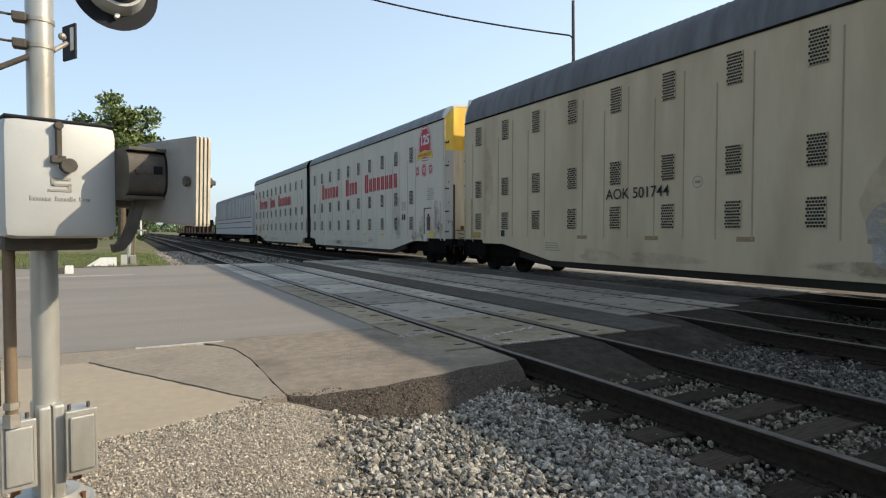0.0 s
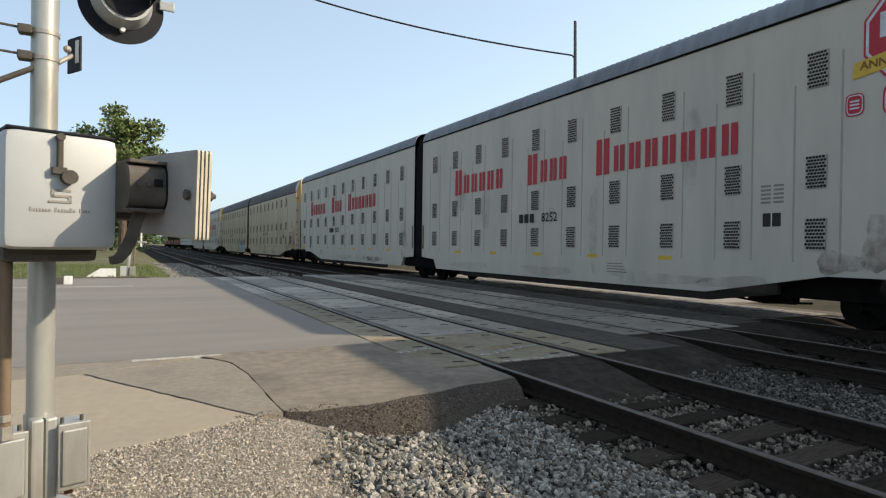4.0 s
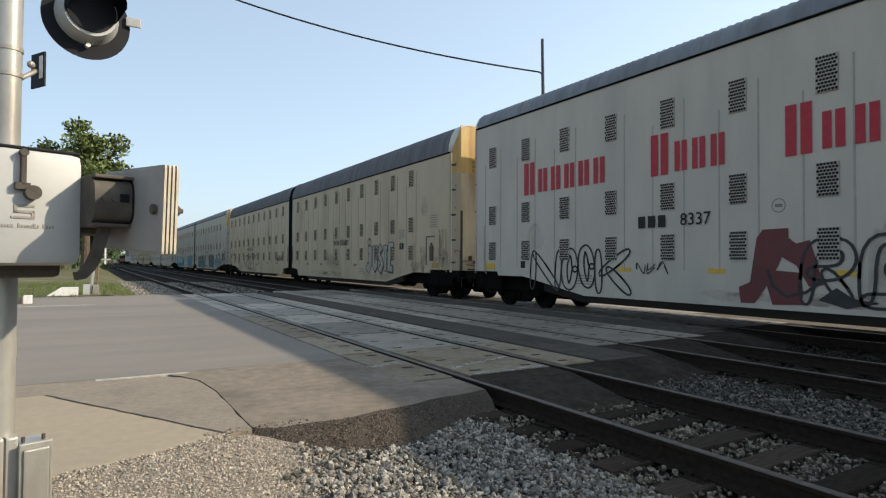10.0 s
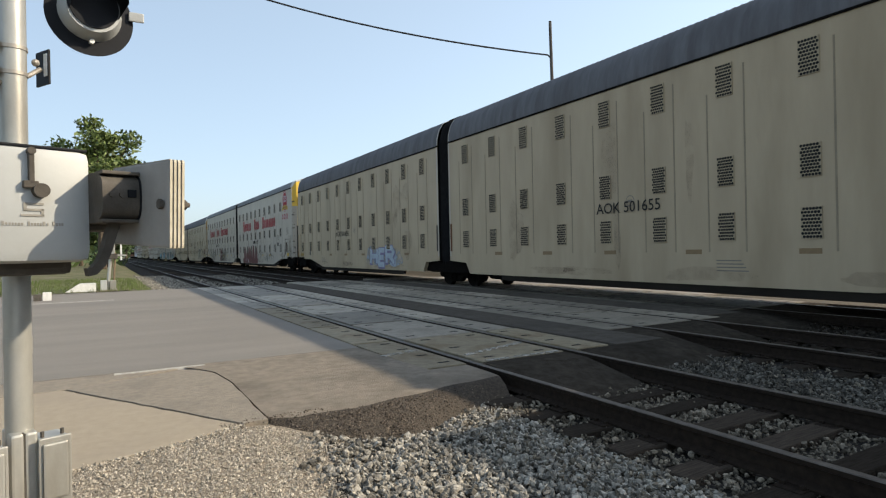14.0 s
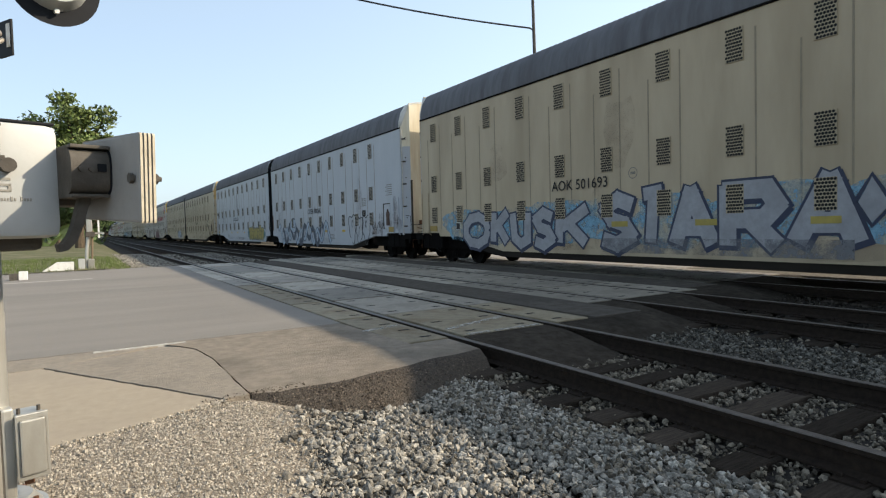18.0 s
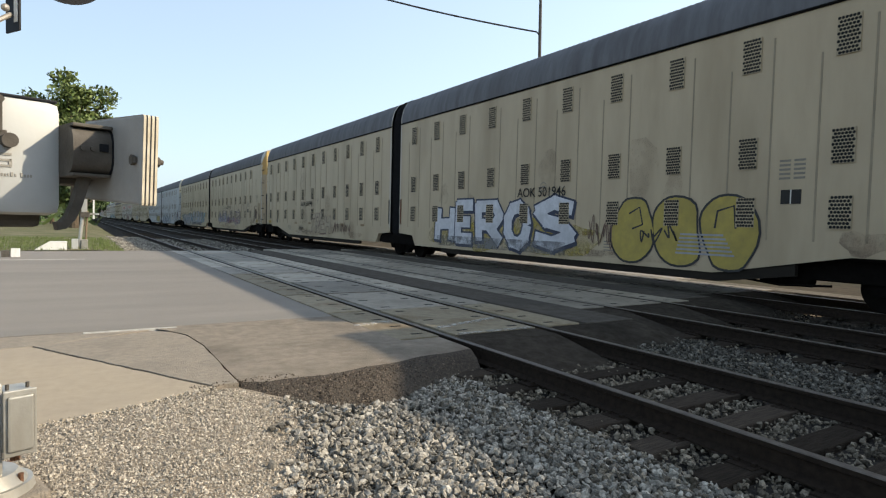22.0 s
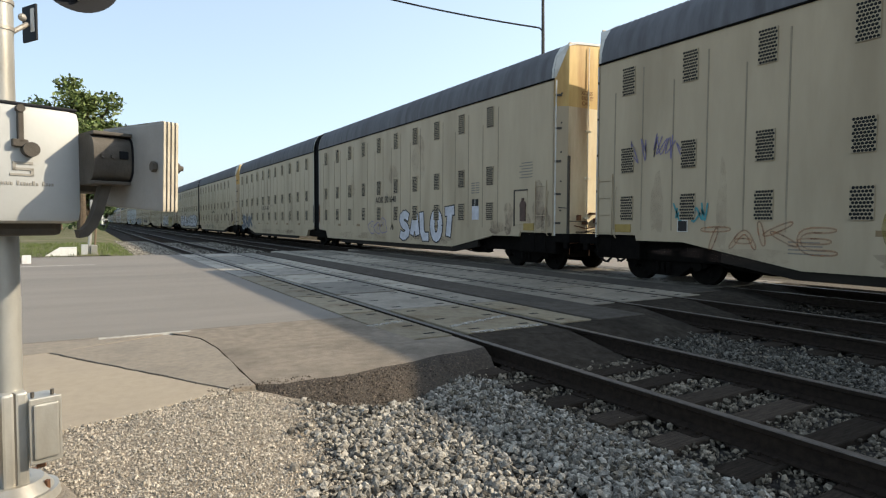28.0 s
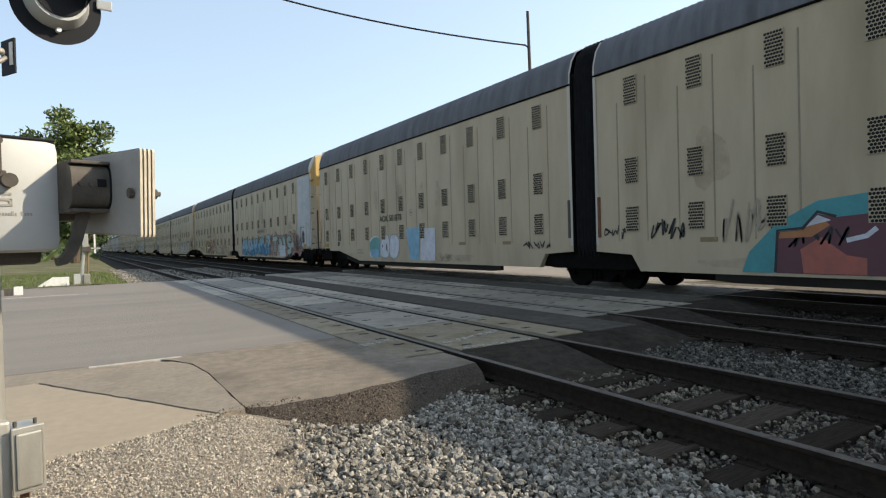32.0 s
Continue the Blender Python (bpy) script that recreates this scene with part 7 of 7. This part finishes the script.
a.word("STARA", (8.95, 10.2, 11.0, 12.25, 13.6, 14.95), 0.6, 2.05, "silver", "navy", 0.05, 3, 0.33)
a.bar(9.1, 14.7, 0.58, 0.92, "c_ash", 9)
a.fan([(14.75, 1.55), (14.95, 1.95), (15.2, 1.5), (14.95, 1.2)], 5, "silver")
a.ribbon([(14.7, 1.55), (14.95, 2.0), (15.25, 1.5), (14.95, 1.15), (14.7, 1.55)], 0.08, 6, "navy")
for k in range(3):
    a.bar(9.4 + 2.3 * k, 9.9 + 2.3 * k, 1.2, 1.33, "yellow", 8)
a = fresh(8, 1, "faded purple and orange graffiti letters")
a.cloud(4.3, 7.9, 1.0, 1.9, "haze", 0, 5)
a.cloud(6.6, 12.9, 0.95, 1.55, "fade", 0.3, 7)
a.cloud(8.2, 12.6, 1.05, 1.4, "orange", 0.6, 4)
a.hollow("OASE", (4.25, 5.4, 6.3, 7.0, 7.8), 0.93, 2.1, "f_purple", 0.085, 0.3)
a.hollow("AUNUB", (7.9, 8.9, 9.8, 10.8, 11.8, 12.8), 0.95, 2.05, "f_purple", 0.1, 0.3)
piece("stencil", text_mesh("2011", 0.17, "ink", 0.004), U[8][1], (-HW - 0.0245, -7.3, 0.74))
a.tag(8.0, 9.2, 0.56, 0.72, "black", 0.02, 6)
a.tag(6.2, 7.6, 2.15, 2.45, "black", 0.025, 4)
a = fresh(9, 0, "thin black outline drawing and brown tags")
a.word("TREH", (8.9, 9.8, 10.5, 11.2, 12.1), 0.64, 1.72, "bodycream", "brown", 0.03, 3, 0.2)
a.tag(6.9, 7.8, 0.75, 1.15, "black", 0.03, 4)
a.tag(12.3, 14.8, 0.7, 1.4, "brown", 0.045, 7)
a = fresh(9, 1, "white block graffiti and yellow bubble graffiti letters")
a.cloud(2.8, 10.4, 0.6, 1.6, "yellow", 0, 6)
a.word("HEROS", (2.85, 4.2, 5.4, 6.9, 8.2, 10.0), 0.62, 2.1, "white", "navy", 0.055, 3, 0.32)
a.bar(3.0, 9.6, 0.6, 0.95, "c_ash", 9)
a.letters(11.2, 14.8, 0.56, 2.0, 3, "yellow", "black", 0.045, 2.4, False)
a.ribbon([(11.7, 1.7), (12.0, 1.85), (12.1, 1.45), (11.8, 1.35)], 0.045, 7, "black")
a.ribbon([(13.9, 1.4), (13.95, 1.75), (14.3, 1.85), (14.35, 1.4)], 0.045, 7, "black")
for k in range(6):
    a.bar(13.1 - 0.02 * k, 14.1 + 0.05 * k, 1.24 - 0.08 * k, 1.28 - 0.08 * k, "silver", 8)
a.tag(12.0, 13.0, 1.0, 1.5, "black", 0.04, 3)
a.tag(10.4, 11.2, 0.8, 1.7, "brown", 0.025, 4)
a = fresh(10, 0, "white block letter graffiti on a dark blue ground")
a.cloud(3.8, 18.2, 0.62, 1.7, "navy", 0, 14)
a.cloud(9.0, 18.2, 0.7, 1.9, "teal", 0.5, 7)
a.tag(3.3, 4.3, 4.1, 4.7, "blue", 0.04, 5)
a.outline(1.9, 2.7, 0.9, 1.4, 2, "black", 0.03)
a.word("SERVELOOSEBBDY", [4.4 + 0.985 * k for k in range(15)], 0.72, 2.0, "white", "navy", 0.06)
a = fresh(10, 1, "small dark blue tags and a brown scribble")
for k in range(4):
    a.tag(3.1 + 1.5 * k, 4.1 + 1.5 * k, 0.65, 1.15, "navy", 0.03, 3)
a.tag(10.1, 11.4, 1.0, 1.8, "brown", 0.05, 5)
a = fresh(11, 0, "dark slate graffiti letters with pale outline")
a.word("SNK", (0.85, 2.1, 3.2, 4.4), 0.74, 1.85, "slate", "silver", 0.03, 3, 0.42)
a = fresh(11, 1, "white bubble graffiti letters with black outline")
a.outline(6.8, 8.6, 0.85, 1.45, 3, "purple", 0.035)
a.tag(9.0, 9.5, 1.0, 1.3, "black", 0.03, 2)
a.word("SALOT", (9.8, 10.8, 11.6, 12.4, 13.3, 14.2), 0.62, 1.85, "white", "black", 0.045, 3, 0.38, True)
a.bar(15.2, 15.6, 1.45, 1.9, "white")
a = fresh(12, 0, "yellow and red bubble graffiti with orange scribbles")
a.tag(1.0, 2.6, 2.7, 3.4, "purple", 0.025, 6)
a.tag(2.3, 3.2, 1.3, 1.8, "teal", 0.04, 4)
a.hollow("TAKE", (2.9, 3.6, 4.2, 4.9, 5.6), 0.85, 1.35, "f_orange", 0.03)
a.letters(6.3, 8.6, 0.64, 1.95, 2, "f_yellow", None, 0.02, 2.6, False)
a.letters(8.5, 10.9, 0.6, 1.98, 2, "f_red", None, 0.02, 2.6, False)
a.hollow("OB", (6.3, 7.5, 8.6), 0.64, 1.95, "f_brown", 0.04, 0.3, 6)
a.hollow("RB", (8.55, 9.8, 10.85), 0.64, 1.95, "f_brown", 0.035, 0.3, 6)
a.tag(6.9, 8.5, 0.65, 0.95, "black", 0.03, 4)
for s in (7.2, 9.3, 10.4):
    a.ribbon([(s, 0.9), (s + 0.1, 1.5), (s + 0.35, 1.65)], 0.05, 7, "white")
a.bar(7.3, 8.6, 1.15, 1.28, "white", 8)
a.hollow("SWAKEB", (11.4, 12.8, 13.9, 14.8, 15.7, 16.6, 17.7), 0.72, 1.75, "f_brown", 0.04, 0.24)
a = fresh(12, 1, "blue, red and pale teal graffiti letters")
a.cloud(2.6, 6.0, 0.7, 1.9, "paleblue", 0)
a.cloud(6.6, 12.6, 0.7, 1.85, "rose", 0.3, 6)
a.cloud(11.0, 17.6, 0.62, 2.1, "rose", 0.6, 7)
a.cloud(10.2, 12.3, 0.6, 2.0, "rose", 0.9, 3)
a.cloud(15.6, 17.7, 0.7, 1.9, "rose", 0.9, 3)
a.word("RESB", (2.9, 3.9, 4.7, 5.5, 6.3), 0.6, 1.75, "sky", "black", 0.05, 3, 0.34, True)
a.cloud(2.8, 6.4, 0.6, 1.05, "blue", 9, 5)
a.word("WAKAZ", (6.4, 7.5, 8.3, 9.2, 10.0, 10.9), 0.6, 1.95, "sky", "black", 0.05, 3, 0.3, True)
a.cloud(6.4, 10.8, 0.6, 1.25, "blue", 9, 6)
a.word("TaYS", (11.4, 12.65, 13.7, 14.6, 15.6), 0.7, 1.9, "mint", "black", 0.055, 3, 0.34, True)
a.bar(13.11, 14.33, 0.58, 1.28, "white", 9)
for k in range(5):
    a.bar(13.2, 14.0 - 0.1 * (k % 2), 1.2 - 0.09 * k, 1.22 - 0.09 * k, "silver", 10)
a.blob(15.75, 1.3, 0.3, 0.16, 8, "mint", 0.05)
a.tag(16.3, 17.6, 0.9, 1.9, "black", 0.03, 6)
a.bar(17.0, 19.18, 1.2, 5.2, "primer", 0)
a = fresh(13, 0, "pale blue and white painted-over graffiti patches")
a.letters(7.3, 9.0, 0.64, 1.72, 2, "white", "silver", 0.05, 3, False)
a.blob(6.75, 1.1, 0.6, 0.47, 5, "white", 0.1, 3)
a.blob(6.77, 1.1, 0.55, 0.43, 6, "seafoam", 0.1, 3)
a.blob(6.7, 0.85, 0.42, 0.2, 7, "sky", 0.1)
a.fan([(7.42, 1.2), (7.56, 1.22), (7.5, 1.05)], 9, "darkred")
a.fan([(7.83, 1.25), (7.92, 1.25), (7.97, 0.9), (7.85, 1.0)], 9, "darkred")
a.fan([(9.65, 1.82), (10.78, 1.86), (10.6, 0.6), (9.92, 0.6)], 4, "sky")
a.fan([(10.85, 1.8), (11.9, 1.8), (11.85, 0.6), (10.75, 0.6)], 4, "white")
a.tag(16.9, 18.0, 1.0, 1.25, "black", 0.03, 5)
a = fresh(13, 1, "teal, orange and dark red graffiti shapes")
a.tag(0.3, 1.0, 1.25, 1.6, "black", 0.03, 3)
a.tag(1.7, 2.6, 1.2, 1.7, "black", 0.04, 4)
a.tag(3.4, 4.6, 1.1, 2.0, "fade", 0.04, 5)
a.tag(4.7, 5.7, 1.0, 1.4, "black", 0.04, 4)
a.cloud(5.0, 8.0, 0.6, 1.7, "teal", 0)
a.fan([(3.8, 0.56), (3.95, 0.95), (4.5, 1.5), (5.2, 1.85), (6.6, 2.0), (8.2, 1.9), (8.4, 0.56)], 3, "teal")
a.fan([(4.45, 0.56), (4.5, 1.33), (4.95, 1.35), (5.2, 1.62), (5.5, 1.55), (7.4, 1.7), (9.6, 1.5), (9.8, 0.56)], 4, "darkred")
a.fan([(4.95, 0.57), (4.9, 1.0), (5.25, 1.22), (5.65, 0.9), (5.95, 0.85), (5.95, 0.57)], 5, "red")
a.fan([(4.52, 1.2), (4.55, 1.32), (4.95, 1.34), (5.2, 1.58), (5.4, 1.42), (5.1, 1.22)], 5.5, "orange")
a.fan([(5.0, 1.4), (5.2, 1.6), (5.42, 1.5), (5.2, 1.45)], 6, "white")
a.ribbon([(4.45, 0.58), (4.5, 1.35), (4.95, 1.38), (5.2, 1.66), (5.5, 1.56)], 0.05, 7, "black")
a.ribbon([(5.65, 1.15), (5.95, 1.22), (6.1, 1.35)], 0.08, 7, "white")
a.ribbon([(6.3, 0.6), (6.5, 1.1), (7.2, 1.3), (7.9, 1.0)], 0.12, 7, "orange")
a.fan([(7.2, 0.57), (7.5, 1.2), (8.6, 1.3), (9.2, 0.57)], 6, "slate")
# Thin brown film for loose stains and for shade along the lower edge.
m = M["grime"] = M["c_brown"].copy()
m.name = "thin_brown_grime"
m.node_tree.nodes["Map Range.002" if "Map Range.002" in m.node_tree.nodes else "Map Range.001"].inputs[4].default_value = 0.2
m = M["rearstain"] = M["grime"].copy()
m.name = "dark_brown_grime"
m.node_tree.nodes["Map Range.002" if "Map Range.002" in m.node_tree.nodes else "Map Range.001"].inputs[4].default_value = 0.5
rs = np.random.default_rng(77)
for i, units in enumerate(U):
    for u in units:
        for k in range(5):
            a = Art(u, 9000 + 10 * i + k)
            s, z, w, h = rs.uniform(1, 18), rs.uniform(0.9, 4.0), rs.uniform(0.08, 0.5), rs.uniform(0.3, 1.2)
            a.blob(s, z, w, h if z - h > 0.55 else z - 0.55, 0.2 + 0.1 * k, "grime", 0.25, 2.2, 14)
            a.done("stain")
        # Low blobs: brown grime, also darkening the side where it dims in shade.
        for k in range(4):
            a = Art(u, 9700 + 10 * i + k)
            a.blob(rs.uniform(3.2, 15.8), 0.72, rs.uniform(0.6, 1.6), rs.uniform(0.1, 0.16), 0.15 + 0.05 * k, "grime", 0.3, 2.2, 18)
            a.done("stain", "brown grime and painted shade along the lower edge")
    for k, (s, z, w, h) in enumerate(((17.2, 1.5, 0.22, 0.5), (18.0, 1.3, 0.3, 0.3), (18.6, 1.8, 0.25, 0.7), (18.9, 1.4, 0.2, 0.35), (16.6, 1.2, 0.4, 0.2))):
        a = Art(units[1], 9500 + 10 * i + k)
        a.blob(s, z, w, h, 0.3 + 0.1 * k, "rearstain", 0.3, 2.2, 16)
        a.done("stain", "dark brown grime round the access door")

# ---- the older cars ahead ----
def lead_rack():
    car = thing("old_car_carrier", "grey ribbed car carrier wagon with red stripes", "railway wagon", "wagons of the train")
    L = 27.0
    bm = boxbm(-HW, HW, -L, 0, 1.0, 5.0, 0.03)
    b = part("body", bm, "blue", car)
    for k in range(26):
        part("rib", boxbm(-HW - 0.05, -HW, -L + 0.6 + k * 1.03, -L + 0.68 + k * 1.03, 2.9, 5.0), "ribw", b)
    for z in (1.7, 2.3, 2.75):
        part("stripe", boxbm(-HW - 0.01, -HW, -L + 0.4, -0.4, z, z + 0.1), "maroonpaint", b)
    bm = bmesh.new()
    rings = [[bm.verts.new((x, y, z)) for x, z in ((-HW - 0.02, 4.98), (-1.3, 5.4), (-0.7, 5.65), (0.7, 5.65), (1.3, 5.4), (HW + 0.02, 4.98))] for y in (0, -L)]
    for k in range(5):
        bm.faces.new((rings[0][k], rings[0][k + 1], rings[1][k + 1], rings[1][k]))
    bm.faces.new(rings[0])
    bm.faces.new(rings[1][::-1])
    bmesh.ops.recalc_face_normals(bm, faces=bm.faces[:])
    part("roof", bm, "roof", b)
    part("sill", boxbm(-HW + 0.1, HW - 0.1, -L + 5, -5, 0.55, 1.0), "under", b)
    for y in (-3.2, -L + 3.2):
        truck(car, y, WHEELS)
    return car


def flat_car():
    car = thing("flat_wagon", "empty low flat wagon with rusty stakes", "railway wagon", "wagons of the train")
    L = 24.0
    d = part("deck", boxbm(-1.4, 1.4, -L, 0, 0.95, 1.2, 0.02), "oldbrown", car)
    part("center_sill", boxbm(-0.4, 0.4, -L, 0, 0.5, 0.95), "under", d)
    for k in range(9):
        part("stake", boxbm(-1.45, -1.33, -L + 0.8 + k * 2.8, -L + 0.95 + k * 2.8, 0.8, 2.1), "oldbrown" if k % 2 else "under", d)
    part("end_bulkhead", boxbm(-1.4, 1.4, -L, -L + 0.2, 1.2, 3.4), "under", d)
    for y in (-3, -L + 3):
        truck(car, y, WHEELS)
    return car


M["maroonpaint"] = plain("maroon_stripe", (0.22, 0.07, 0.06))
lead_cars = []
y = FRONT0 + PERIOD + 1.4
c = lead_rack()
lead_cars.append((c, y + 27.0))
for k in range(3):
    y2 = y + 28.4 + k * 25.3
    c = flat_car() if k == 0 else copy_thing(c, Matrix.Identity(4))
    lead_cars.append((c, y2 + 24.0))

# ---- what moves: the train rolls away along its track, its wheels turn ----
# small surges of the train's pace: seconds, metres
SURGE = ((0, 1, 2.5, 5, 8, 8.5, 9, 10.3, 11, 12, 13, 14.5, 16.5, 18, 19, 20.6, 24.4, 25.4, 27.6, 29.6, 31, 32), (-0.05, 0.08, -0.22, -0.13, -0.2, 0.28, 0.36, 0.22, 0.14, 0.14, -0.03, 0.08, -0.13, -0.22, -0.1, -0.16, 0.0, 0.15, 0.02, 0.0, -0.07, 0.0))


def rolled(t):
    return 16.04 * t - 0.00905 * t * t - 0.000201 * t ** 3 + 4.1e-7 * t ** 4 + float(np.interp(t, *SURGE))


def motions():
    times = [0.5 * i for i in range(65)]
    for i, car in enumerate(cars):
        y = FRONT0 - (i - 1) * PERIOD
        walk(car, [(t, pose(TRACKS[2], y + rolled(t), 0)) for t in times])
    for car, y in lead_cars:
        walk(car, [(t, pose(TRACKS[2], y + rolled(t), 0)) for t in times])
    # one turning wheelset for each end of a truck; the others follow the same keys
    first = {}
    for w in [o for o in scene.objects if o.name.split(".")[0] == "wheelset"]:
        dy = round(w.location.y, 2)
        if dy not in first:
            walk(w, [(k / FPS, pose(0, dy, 0.42, -math.degrees(rolled(k / FPS) / 0.42))) for k in range(32 * FPS + 1)])
            first[dy] = w
        else:
            w.rotation_mode = "QUATERNION"
            w.animation_data_create()
            w.animation_data.action = first[dy].animation_data.action
            w.animation_data.action_slot = first[dy].animation_data.action_slot


motions()
